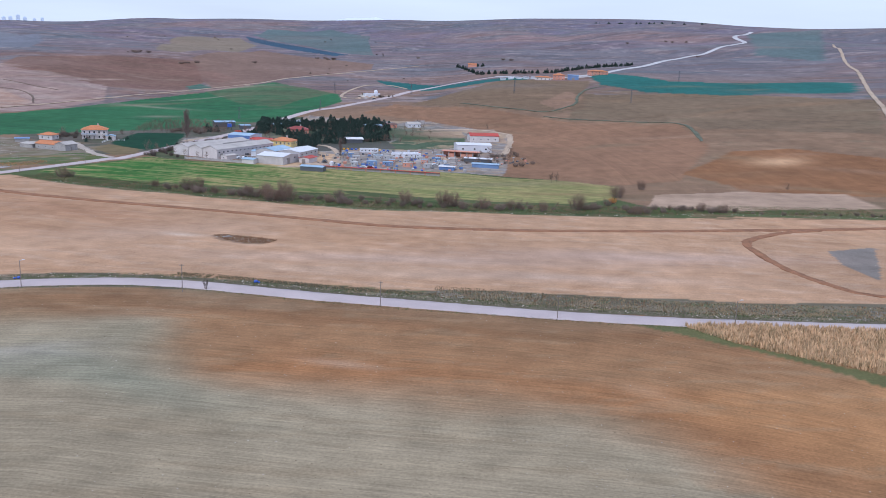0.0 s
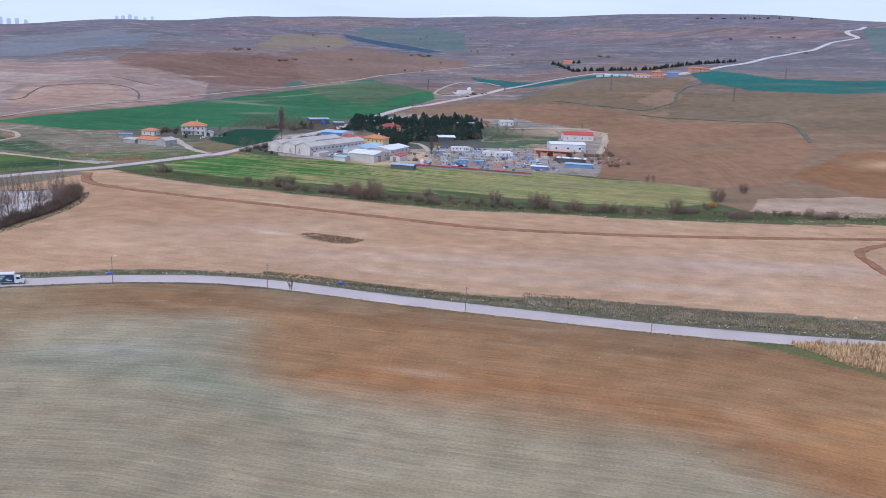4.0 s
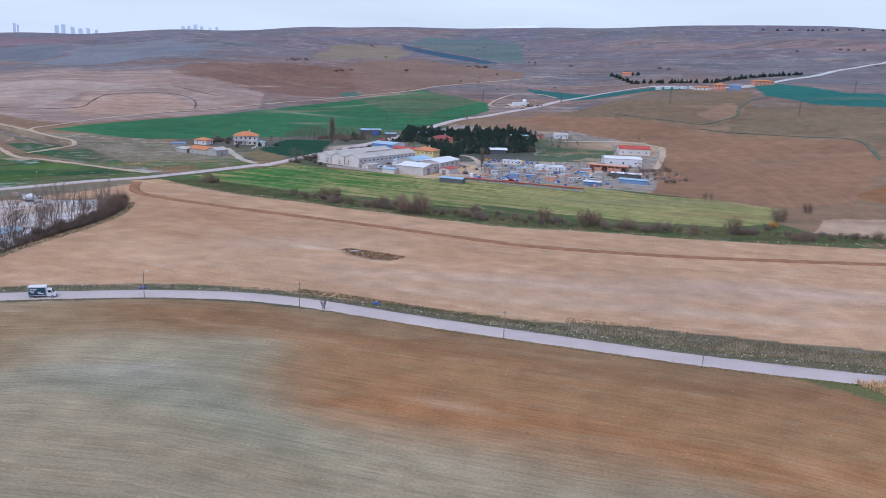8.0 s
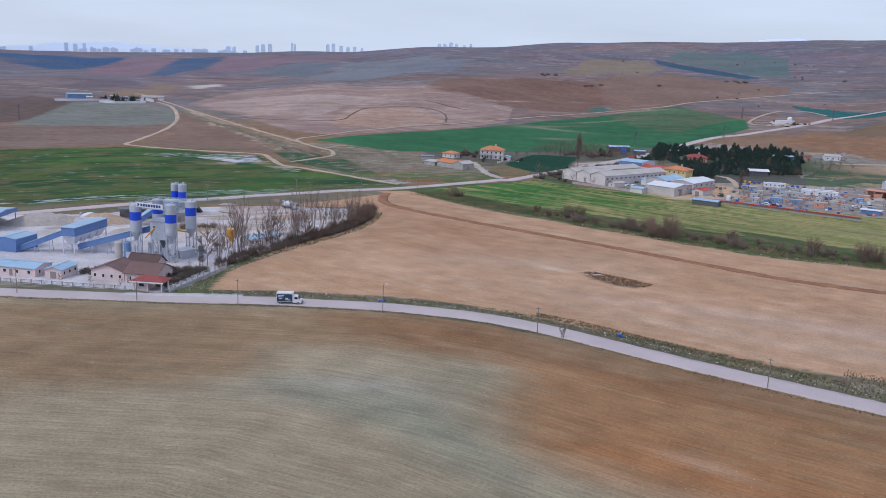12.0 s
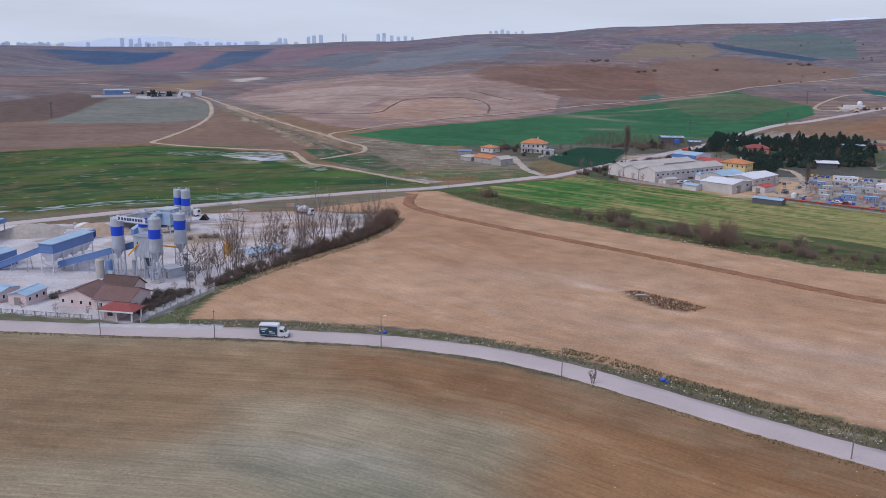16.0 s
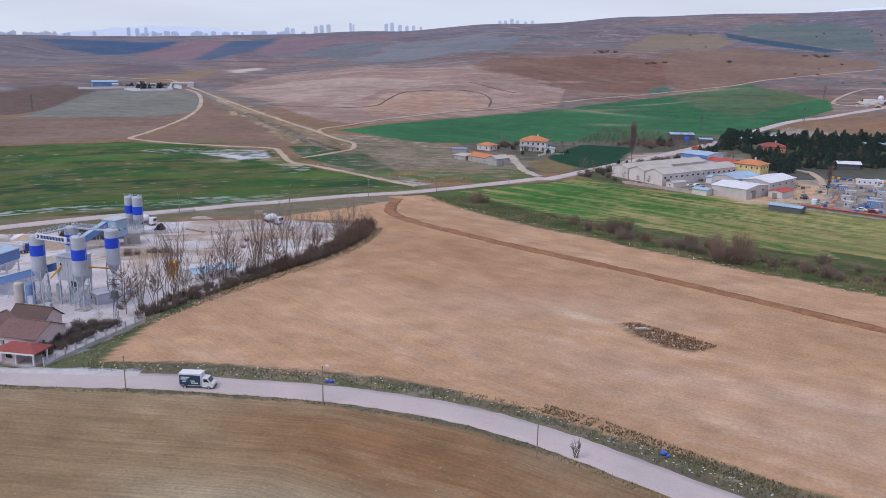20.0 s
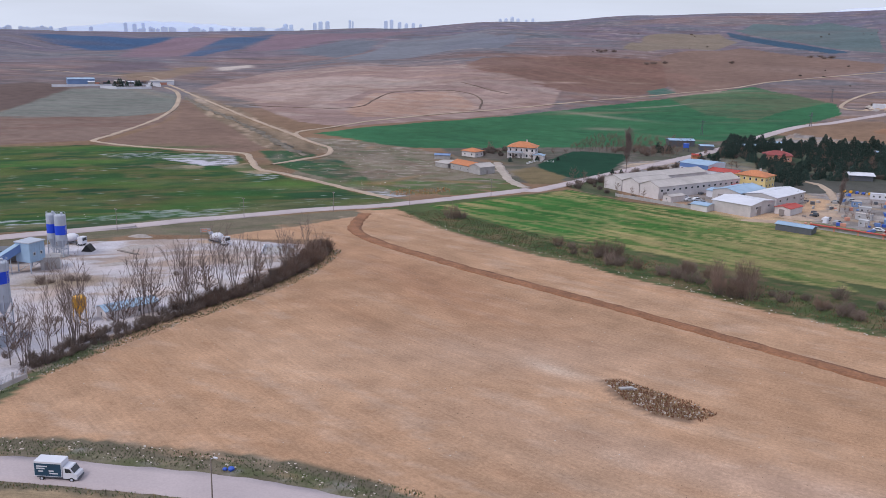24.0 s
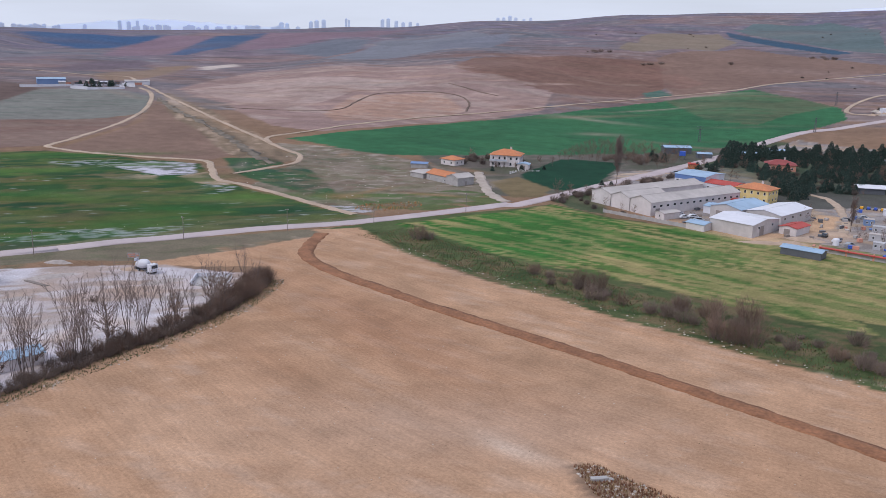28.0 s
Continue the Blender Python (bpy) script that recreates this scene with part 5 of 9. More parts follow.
def bush_meshes(seed, height, width, stems, material):
    rng = random.Random(seed)
    thick, fine = [], []
    for _ in range(stems):
        turn, out = rng.uniform(0, 2 * math.pi), math.sqrt(rng.random())
        foot = Vector((math.cos(turn), math.sin(turn), 0)) * out * width * 0.22 + Vector((0, 0, -0.2))
        tip = Vector((math.cos(turn) * out * width * 0.5, math.sin(turn) * out * width * 0.5, height * rng.uniform(0.6, 1.0) * (1 - 0.45 * out * out)))
        thick.append((foot, foot.lerp(tip, 0.6), 0.035))
        for _ in range(10):
            s = foot.lerp(tip, rng.uniform(0.25, 0.95))
            e = ((tip - foot).normalized() + Vector((rng.uniform(-1, 1), rng.uniform(-1, 1), rng.uniform(-0.4, 0.8)))).normalized()
            fine.append((s, s + e * height * rng.uniform(0.12, 0.32), 0.022))
    return twig_mesh("stem", thick, BARK, 4), twig_mesh("crown", fine, material, 3)


def clump_mesh(name, places, size, material, seed, flat=0.6):
    """Many small bent leaf clumps."""
    rng = np.random.default_rng(seed)
    p = np.asarray(places, float)
    k = len(p)
    a = rng.normal(size=(k, 3))
    b = rng.normal(size=(k, 3))
    a /= np.linalg.norm(a, axis=1)[:, None]
    b -= a * (a * b).sum(1)[:, None]
    b /= np.linalg.norm(b, axis=1)[:, None]
    s = size * rng.uniform(0.6, 1.3, (k, 1))
    v = np.stack([p + a * s, p + b * s * flat, p - a * s, p - b * s * flat], 1)
    me = bpy.data.meshes.new(name)
    me.from_pydata(v.reshape(-1, 3).tolist(), [], np.arange(4 * k).reshape(-1, 4).tolist())
    me.materials.append(material)
    return me


def conifer_meshes(seed, height, width, material):
    rng = random.Random(seed)
    trunk = twig_mesh("trunk", [((0, 0, -0.4), (0, 0, height * 0.5), height * 0.018), ((0, 0, height * 0.5), (0, 0, height * 0.97), height * 0.01)], BARK, 6)
    places = []
    tiers = int(height * 2.6)
    for i in range(tiers):
        t = i / tiers
        z = height * (0.08 + 0.9 * t)
        reach = width / 2 * (1 - t) ** 0.62 + 0.12
        for _ in range(int(18 + 70 * (1 - t))):
            turn = rng.uniform(0, 2 * math.pi)
            bulge = 1 + 0.25 * math.sin(turn * 3 + i * 1.7 + seed)
            r = reach * bulge * (0.35 + 0.65 * math.sqrt(rng.random()))
            places.append((math.cos(turn) * r, math.sin(turn) * r, z - r * 0.25 + rng.uniform(-0.2, 0.2)))
    return trunk, clump_mesh("crown", places, 0.4, material, seed, 0.5)


def plant_thing(name, label, category, meshes, x, y, turn=0.0, size=1.0, group="", names=("trunk", "crown")):
    ob = thing(name, label, category, x, y, turn, group)
    ob.scale = (size, size, size)
    for n, me in zip(names, meshes):
        shared(n, me, ob)
    return ob




def wood(name, label, category, kinds, places, low, high, seed, squash=1.0):
    """Many far plants that nobody could count, joined into one object for each material."""
    g = random.Random(seed)
    gathered = {}
    for x, y in places:
        size, turn = g.uniform(low, high), g.uniform(0, 2 * math.pi)
        x, y = (float(v) for v in shift(x, y))
        c, s, z = math.cos(turn) * size, math.sin(turn) * size, lift(x, y) - 0.05
        for me in g.choice(kinds):
            co = np.empty(len(me.vertices) * 3)
            me.vertices.foreach_get("co", co)
            co = co.reshape(-1, 3)
            v = np.c_[co[:, 0] * c - co[:, 1] * s + x, co[:, 0] * s + co[:, 1] * c + y, co[:, 2] * size * squash + z]
            k = np.empty(len(me.loops), int)
            me.loops.foreach_get("vertex_index", k)
            sides = len(me.polygons[0].vertices)
            hold = gathered.setdefault(me.materials[0].name, [[], [], 0])
            if sides * len(me.polygons) == len(k):
                hold[0].append(v)
                hold[1].append(k.reshape(-1, sides) + hold[2])
                hold[2] += len(v)
    for mat, (v, f, total) in gathered.items():
        me = bpy.data.meshes.new(name)
        me.from_pydata(np.concatenate(v).tolist(), [], np.concatenate(f).tolist())
        me.materials.append(bpy.data.materials[mat])
        tagged(new(name, me), label, category, kind="stuff")

# ---- beside the near road ----
def pole(x, y, height, lamp=False, label="weathered grey timber pole beside the road"):
    ob = thing("utility_pole", label, "pole", x, y, random.uniform(-15, 15), "poles along the road")
    part("post", tube(bmesh.new(), (0, 0, -0.5), (0, 0, height), 0.115, 0.085, 8), WOOD, ob)
    if lamp:
        arm = part("arm", tube(bmesh.new(), (0, 0, height - 0.15), (0.9, 0, height + 0.25), 0.05, 0.04, 6), GREY_STEEL, ob)
        part("lamp_head", block(0.7, 1.35, -0.14, 0.14, height + 0.2, height + 0.36, bevel=0.03), WHITE, arm)
    else:
        arm = part("crossarm", block(-0.6, 0.6, -0.05, 0.05, height - 0.45, height - 0.33), WOOD, ob)
        for s in (-0.5, 0.0, 0.5):
            part("insulator", tube(bmesh.new(), (s, 0, height - 0.33), (s, 0, height - 0.12), 0.05, 0.03, 6), FRAME, arm)
    return ob


for px, py, ph, lamp in ((-181, 182.5, 6.8, False), (-149, 191.2, 6.8, False), (-124, 200.5, 6.8, False), (-87.3, 211.9, 7.4, True), (-45.1, 209.2, 7.8, False), (7.5, 198.9, 6.6, False), (52.6, 188.6, 6.2, False), (97.8, 183.2, 6.8, True)):
    pole(px, py, ph, lamp, "weathered lamp pole with a pale head" if lamp else "weathered grey timber pole beside the road")
for px, py in ((-227, 332), (-204, 370), (-184, 399), (-164, 424), (-143, 459)):
    pole(px, py, 8.0)


def wheel(parent, x, y, r, side):
    t = part("wheel", tube(bmesh.new(), (x, y, r), (x, y + 0.28 * side, r), r, r, 16), RUBBER, parent)
    part("rim", tube(bmesh.new(), (x, y + 0.28 * side, r), (x, y + 0.30 * side, r), r * 0.55, r * 0.5, 12), GREY_STEEL, t)


VAN_SIDE = surface("dark_teal_van_side", lin(40, 74, 96), 0.4, stain=0.15, stain_scale=0.5)
van = thing("box_truck", "white box truck with dark teal printed sides on the road", "truck", -112.5, 207.4, 20.5)
part("chassis", block(-3.1, 3.2, -0.75, 0.75, 0.35, 0.7), DARK_STEEL, van)
cargo = part("cargo_box", block(-3.3, 1.0, -1.1, 1.1, 0.75, 3.15, bevel=0.05), WHITE, van)
for s in (-1, 1):
    side = part("side_panel", block(-3.2, 0.9, 1.1 * s - 0.01, 1.1 * s + 0.015, 0.85, 2.85), VAN_SIDE, cargo, "dark teal printed side panel")
    for k, (a, b, z) in enumerate(((-2.9, -1.2, 2.3), (-2.9, -1.6, 1.95), (-1.0, -0.2, 1.6), (-0.9, 0.4, 1.2), (-2.6, -1.9, 1.5))):
        part("lettering_bar", block(a, b, 1.1 * s - 0.02, 1.1 * s + 0.03, z, z + 0.2), WHITE, side)
bm = bmesh.new()
prism(bm, [(1.05, 0.45), (3.3, 0.45), (3.3, 1.25), (2.75, 1.45), (2.2, 2.25), (1.05, 2.35)], -1.0, 1.0)
bmesh.ops.bevel(bm, geom=bm.edges[:], offset=0.06, segments=2, affect="EDGES")
cab = part("cab", bm, WHITE, van, smooth=False)
bm = bmesh.new()
prism(bm, [(2.30, 2.16), (2.80, 1.48), (2.84, 1.50), (2.34, 2.20)], -0.85, 0.85)
part("windscreen", bm, GLASS, cab)
for s in (-1, 1):
    bm = bmesh.new()
    prism(bm, [(1.45, 1.5), (2.55, 1.5), (2.1, 2.1), (1.45, 2.15)], 1.0 * s - 0.012, 1.0 * s + 0.012)
    part("side_window", bm, GLASS, cab)
    part("headlight", block(3.22, 3.33, 0.7 * s - 0.18, 0.7 * s + 0.18, 0.85, 1.1, bevel=0.03), FRAME, cab)
    for wx in (-2.2, 2.4):
        wheel(van, wx, 0.78 * s, 0.36, s)
part("bumper", block(3.25, 3.4, -0.95, 0.95, 0.4, 0.7, bevel=0.04), DARK_STEEL, van)


def bag(x, y, size, turn):
    """A blue plastic sack thrown by the road."""
    bm = bmesh.new()
    bmesh.ops.create_icosphere(bm, subdivisions=2, radius=size)
    for v in bm.verts:
        k = 1 + 0.25 * noise.noise(v.co * 2.2 / size + Vector((x, y, 0)))
        v.co = Vector((v.co.x * k * 1.1, v.co.y * k, max(-0.1, v.co.z * k * 0.8 + size * 0.5)))
    ob = part("plastic_sack", bm, BLUE_PAINT, None, smooth=True)
    x, y = (float(v) for v in shift(x, y))
    ob.matrix_world = pose(x, y, lift(x, y), 0, 0, turn)
    return tagged(ob, "crumpled blue plastic sack lying on the verge", "sack", "blue sacks on the verge")


bag(-26.9, 220.0, 0.55, 20)
bag(-26.0, 219.5, 0.35, 70)
bag(-91.2, 221.0, 0.5, 10)
bag(-92.1, 220.6, 0.35, 40)

# ---- the concrete plant ----
def silo(x, y, r=1.75, top=18.5, foot=9.0, band=(12.4, 15.1), label="grey steel cement silo with a broad blue band on legs"):
    ob = thing("cement_silo", label, "silo", x, y, 12, "cement silos")
    body = part("shell", turned(bmesh.new(), [(0.35, foot - 2.9), (r, foot), (r, top - 0.3), (r * 0.9, top - 0.05), (r * 0.3, top + 0.05)]), GREY_STEEL, ob, smooth=False)
    part("blue_band", turned(bmesh.new(), [(r + 0.015, band[0]), (r + 0.03, band[0] + 0.02), (r + 0.03, band[1] - 0.02), (r + 0.015, band[1])]), ROYAL_BLUE, body, "royal blue painted band")
    for z in (foot + 1.6, top - 1.6):
        part("weld_ring", turned(bmesh.new(), [(r + 0.005, z), (r + 0.03, z + 0.03), (r + 0.005, z + 0.07)]), GREY_STEEL, body)
    part("filter", turned(bmesh.new(), [(0.4, top), (0.4, top + 0.55), (0.15, top + 0.68)], 12, 0.4, 0.3), GREY_STEEL, body)
    for i in range(10):
        p, q = (Vector((math.cos(t), math.sin(t), 0)) * (r - 0.05) for t in (2 * math.pi * i / 10, 2 * math.pi * (i + 1) / 10))
        bm = tube(bmesh.new(), p + Vector((0, 0, top - 0.3)), p + Vector((0, 0, top + 0.55)), 0.03, 0.03, 4)
        tube(bm, p + Vector((0, 0, top + 0.55)), q + Vector((0, 0, top + 0.55)), 0.03, 0.03, 4)
        part("railing_bay", bm, GREY_STEEL, body)
    bm = bmesh.new()
    for s in (-0.25, 0.25):
        tube(bm, (r + 0.2, s, 0.2), (r + 0.2, s, top), 0.035, 0.035, 4)
    for k in range(int(top / 0.6)):
        tube(bm, (r + 0.2, -0.25, 0.4 + 0.6 * k), (r + 0.2, 0.25, 0.4 + 0.6 * k), 0.025, 0.025, 4)
    part("ladder", bm, GREY_STEEL, body)
    w = r * 0.72
    corners = [(-w, -w), (w, -w), (w, w), (-w, w)]
    for cx, cy in corners:
        part("leg", tube(bmesh.new(), (cx, cy, -0.3), (cx, cy, foot + 0.4), 0.13, 0.13, 8), GREY_STEEL, ob)
    for k in range(4):
        (ax, ay), (bx, by) = corners[k], corners[(k + 1) % 4]
        for za, zb in ((0.8, 3.2), (3.2, foot - 3.0)):
            part("brace", tube(bmesh.new(), (ax, ay, za), (bx, by, zb), 0.055, 0.055, 5), GREY_STEEL, ob)
            part("brace", tube(bmesh.new(), (bx, by, za), (ax, ay, zb), 0.055, 0.055, 5), GREY_STEEL, ob)
            part("crossbar", tube(bmesh.new(), (ax, ay, zb), (bx, by, zb), 0.07, 0.07, 5), GREY_STEEL, ob)
    part("footing", block(-w - 0.3, w + 0.3, -w - 0.3, w + 0.3, -0.4, 0.3, bevel=0.05), CONCRETE, ob)
    return ob


silo(-180.6, 230.2, top=18.0, band=(12.8, 15.5))
silo(-168.2, 231.4, top=18.8, band=(12.9, 15.6))
silo(-169.6, 243.2, top=18.0, band=(13.2, 15.9), label="grey steel cement silo with a blue band beside the yard")
silo(-180.8, 241.0, top=18.0, band=(13.2, 16.0))
silo(-219.6, 299.8, 1.5, 12.7, 5.2, (6.9, 9.7), "slim grey silo with a blue band by the road")
silo(-215.6, 299.4, 1.65, 12.9, 5.2, (6.9, 9.7), "slim grey silo with a blue band by the road")

# gangways between the silo tops
def gangway(a, b, z):
    ax, ay = a
    run = math.hypot(b[0] - ax, b[1] - ay)
    turn = math.degrees(math.atan2(b[1] - ay, b[0] - ax))
    ob = thing("gangway", "grey steel gangway joining the silo tops", "gangway", ax, ay, turn, "gangways between silos", z=z)
    part("deck", block(0, run, -0.45, 0.45, -0.3, 0.0), GREY_STEEL, ob)
    k = max(2, int(run / 1.4))
    for s in (-0.43, 0.43):
        part("handrail", tube(bmesh.new(), (0, s, 1.0), (run, s, 1.0), 0.04, 0.04, 5), GREY_STEEL, ob)
        for i in range(k + 1):
            part("post", tube(bmesh.new(), (run * i / k, s, 0), (run * i / k, s, 1.0), 0.035, 0.035, 4), GREY_STEEL, ob)
        for i in range(k):
            part("brace", tube(bmesh.new(), (run * i / k, s, 0), (run * (i + 1) / k, s, 1.0), 0.025, 0.025, 4), GREY_STEEL, ob)


gangway((-181.2, 231.6), (-181.3, 239.6), 17.7)
gangway((-179.5, 241.2), (-171.0, 243.0), 17.7)
gangway((-179.2, 231.0), (-169.6, 231.6), 16.8)

# sign board carried between two silos: plain marks in its colours
board = thing("sign_board", "long white sign board with dark blue marks between silos", "sign", -179.2, 228.9, 1.0, z=17.3)
part("panel", block(0, 10.2, -0.1, 0.1, 0, 1.5, bevel=0.03), WHITE, board)
mark = surface("navy_paint", lin(34, 60, 120), 0.5)
bm = bmesh.new()
prism(bm, [(0.35, 0.3), (1.0, 0.3), (1.35, 0.7), (1.2, 1.2), (0.55, 1.2), (0.85, 0.75)], -0.15, -0.101)
part("emblem", bm, mark, board, "dark blue emblem shape")
for k in range(8):
    part("lettering_bar", block(1.8 + 0.98 * k, 2.5 + 0.98 * k, -0.14, -0.101, 0.35, 1.15), mark, board)
for s in (0.4, 5.0, 9.7):
    part("bracket", block(s, s + 0.12, 0.1, 1.6, 0.2, 0.32), DARK_STEEL, board)

# mixer tower between the silos
mixer = thing("mixer_tower", "grey clad concrete mixer tower on steel legs", "tower", -178.0, 231.6, 6.0)
shell = part("cladding", block(1.6, 7.6, 0.0, 5.4, 6.6, 12.6, bevel=0.05), GREY_STEEL, mixer)
part("roof", block(1.3, 7.9, -0.3, 5.7, 12.6, 12.8), GREY_STEEL, mixer)
for k in range(7):
    part("seam", block(1.6 + 0.85 * (k + 1) - 0.04, 1.6 + 0.85 * (k + 1) + 0.04, -0.05, 0.0, 6.6, 12.6), GREY_STEEL, shell)
window(mixer, pose(3.0, -0.02, 9.8), 0.8, 1.4)
for lx in (1.9, 4.6, 7.3):
    for ly in (0.3, 5.1):
        part("leg", block(lx - 0.15, lx + 0.15, ly - 0.15, ly + 0.15, -0.3, 6.6), GREY_STEEL, mixer)
for ly in (0.3, 5.1):
    for a, b in ((1.9, 4.6), (4.6, 7.3), (4.6, 1.9), (7.3, 4.6)):
        part("brace", tube(bmesh.new(), (a, ly, 1.0), (b, ly, 5.8), 0.08, 0.08, 5), GREY_STEEL, mixer)
part("chute", turned(bmesh.new(), [(0.5, 3.4), (0.7, 4.2), (1.3, 6.6)], 14, 4.6, 2.6), DARK_STEEL, mixer)
for a, b in (((0.2, -0.8, 7.0), (3.2, 0.0, 10.4)), ((8.8, 10.6, 7.6), (7.6, 3.0, 9.8))):
    part("screw_conveyor", tube(bmesh.new(), a, b, 0.22, 0.22, 10), YELLOW_STEEL, mixer, "yellow screw conveyor tube")
for k, (tx, ty, tr, th) in enumerate(((0.3, 1.5, 0.7, 4.8), (2.6, 3.6, 0.6, 4.0), (6.2, 1.2, 0.8, 3.2))):
    part("scale_tank", turned(bmesh.new(), [(tr * 0.4, 0.6), (tr, 1.6), (tr, th), (tr * 0.5, th + 0.3)], 14, tx, ty), GREY_STEEL, mixer)


def tank(x, y, r, h, mat, label):
    ob = thing("storage_tank", label, "tank", x, y, 0, "upright tanks")
    part("shell", turned(bmesh.new(), [(r, -0.2), (r, h - 0.3), (r * 0.85, h - 0.05), (r * 0.2, h + 0.1)], 20), mat, ob)
    bm = bmesh.new()
    for z in (h * 0.33, h * 0.66):
        turned(bm, [(r + 0.01, z), (r + 0.04, z + 0.03), (r + 0.01, z + 0.08)], 20)
    part("hoop", bm, mat, ob)


tank(-186.2, 228.3, 1.2, 5.4, GREY_ROOF, "upright grey cylindrical tank on the yard")
tank(-183.7, 229.6, 1.2, 5.4, BLUE_SHEET, "upright pale blue cylindrical tank")

# aggregate hopper and its conveyors
hopper = thing("aggregate_hopper", "blue clad aggregate hopper on white steel legs", "hopper", -204.0, 225.0, 100.0)
bm = bmesh.new()
part("cover", block(0, 19, -3.2, 1.6, 6.0, 8.8, bevel=0.04), STEEL_BLUE, hopper)
part("cover_roof", block(-0.3, 19.3, -3.5, 1.9, 8.8, 9.0), PALE_BLUE_ROOF, hopper)
for k in range(4):
    bm = bmesh.new()
    a, b = 0.3 + 4.6 * k, 4.7 + 4.6 * k
    lo = [bm.verts.new(p) for p in ((a + 1.2, -1.6, 3.2), (b - 1.2, -1.6, 3.2), (b - 1.2, 0.2, 3.2), (a + 1.2, 0.2, 3.2))]
    hi = [bm.verts.new(p) for p in ((a, -3.1, 6.0), (b, -3.1, 6.0), (b, 1.5, 6.0), (a, 1.5, 6.0))]
    for i in range(4):
        bm.faces.new((lo[i], lo[(i + 1) % 4], hi[(i + 1) % 4], hi[i]))
    bm.faces.new(lo[::-1])
    bm.faces.new(hi)
    part("bin", bm, WHITE, hopper, "white steel hopper bin")
for k in range(5):
    for ly in (-2.8, 1.2):
        part("leg", block(0.2 + 4.6 * k - 0.14, 0.2 + 4.6 * k + 0.14, ly - 0.14, ly + 0.14, -0.3, 6.0), WHITE, hopper)
for k in range(4):
    for ly in (-2.8, 1.2):
        part("brace", tube(bmesh.new(), (0.2 + 4.6 * k, ly, 0.4), (4.8 + 4.6 * k, ly, 3.2), 0.08, 0.08, 5), WHITE, hopper)
        part("brace", tube(bmesh.new(), (4.8 + 4.6 * k, ly, 0.4), (0.2 + 4.6 * k, ly, 3.2), 0.08, 0.08, 5), WHITE, hopper)
        part("crossbar", tube(bmesh.new(), (0.2 + 4.6 * k, ly, 3.2), (4.8 + 4.6 * k, ly, 3.2), 0.1, 0.1, 5), WHITE, hopper)
window(hopper, pose(3.0, 1.62, 7.0, 0, 0, 180), 0.8, 0.7)


def conveyor(a, b, width, height, legs, label):
    """A covered belt conveyor from a to b."""
    a, b = Vector(a), Vector(b)
    ob = thing("belt_conveyor", label, "conveyor", a.x, a.y, math.degrees(math.atan2(b.y - a.y, b.x - a.x)))
    base = a.z
    run, up = (b.xy - a.xy).length, b.z - a.z
    bm = bmesh.new()
    prism(bm, [(0, base), (run, base + up), (run, base + up + height), (0, base + height)], -width / 2, width / 2)
    part("gallery", bm, STEEL_BLUE, ob)
    bm = bmesh.new()
    prism(bm, [(0, base + height), (run, base + up + height), (run, base + up + height + 0.12), (0, base + height + 0.12)], -width / 2 - 0.12, width / 2 + 0.12)
    part("cover_sheet", bm, PALE_BLUE_ROOF, ob)
    for k in range(legs):
        t = (k + 1) / (legs + 1)
        for s in (-1, 1):
            part("leg", tube(bmesh.new(), (run * t, s * width * 0.75, -0.3), (run * t, s * width * 0.4, base + up * t), 0.1, 0.1, 6), GREY_STEEL, ob)
        part("crossbar", tube(bmesh.new(), (run * t, -width * 0.55, (base + up * t) * 0.5), (run * t, width * 0.55, (base + up * t) * 0.5), 0.07, 0.07, 5), GREY_STEEL, ob)
    return ob


conveyor((-219.5, 221.6, 0.2), (-205.5, 227.0, 6.2), 2.2, 1.8, 2, "inclined blue covered conveyor rising to the hopper")
conveyor((-202.5, 229.0, 1.0), (-176.6, 234.4, 9.0), 2.0, 1.9, 4, "inclined blue covered conveyor rising to the mixer tower")
conveyor((-216.2, 272.4, 0.5), (-211.4, 283.2, 6.6), 2.4, 2.2, 2, "blue covered conveyor rising to the batching cabin")

hall("machine_shed", "blue clad feed bunker on the yard", "shed", -227.0, 218.2, 8, 8.2, 10.5, 4.4, 0.5, STEEL_BLUE, PALE_BLUE_ROOF, "y", over=0.15)

canopy = thing("canopy", "large open canopy with a blue sheet roof", "canopy", -275.0, 232.0, 22.0)
bm = bmesh.new()
prism(bm, [(-0.4, 6.2), (8.0, 7.0), (16.4, 6.2), (16.4, 5.9), (8.0, 6.7), (-0.4, 5.9)], 0, 26, "x")
part("roof", bm, PALE_BLUE_ROOF, canopy)
part("fascia", block(-0.1, 26.1, -0.55, -0.4, 4.9, 6.3), STEEL_BLUE, canopy)
part("end_fascia", block(26.0, 26.15, -0.4, 16.4, 4.9, 6.4), STEEL_BLUE, canopy)
for k in range(5):
    for ly in (0.2, 15.8):
        part("column", block(0.3 + 6.3 * k - 0.15, 0.3 + 6.3 * k + 0.15, ly - 0.15, ly + 0.15, -0.4, 5.9), GREY_STEEL, canopy)


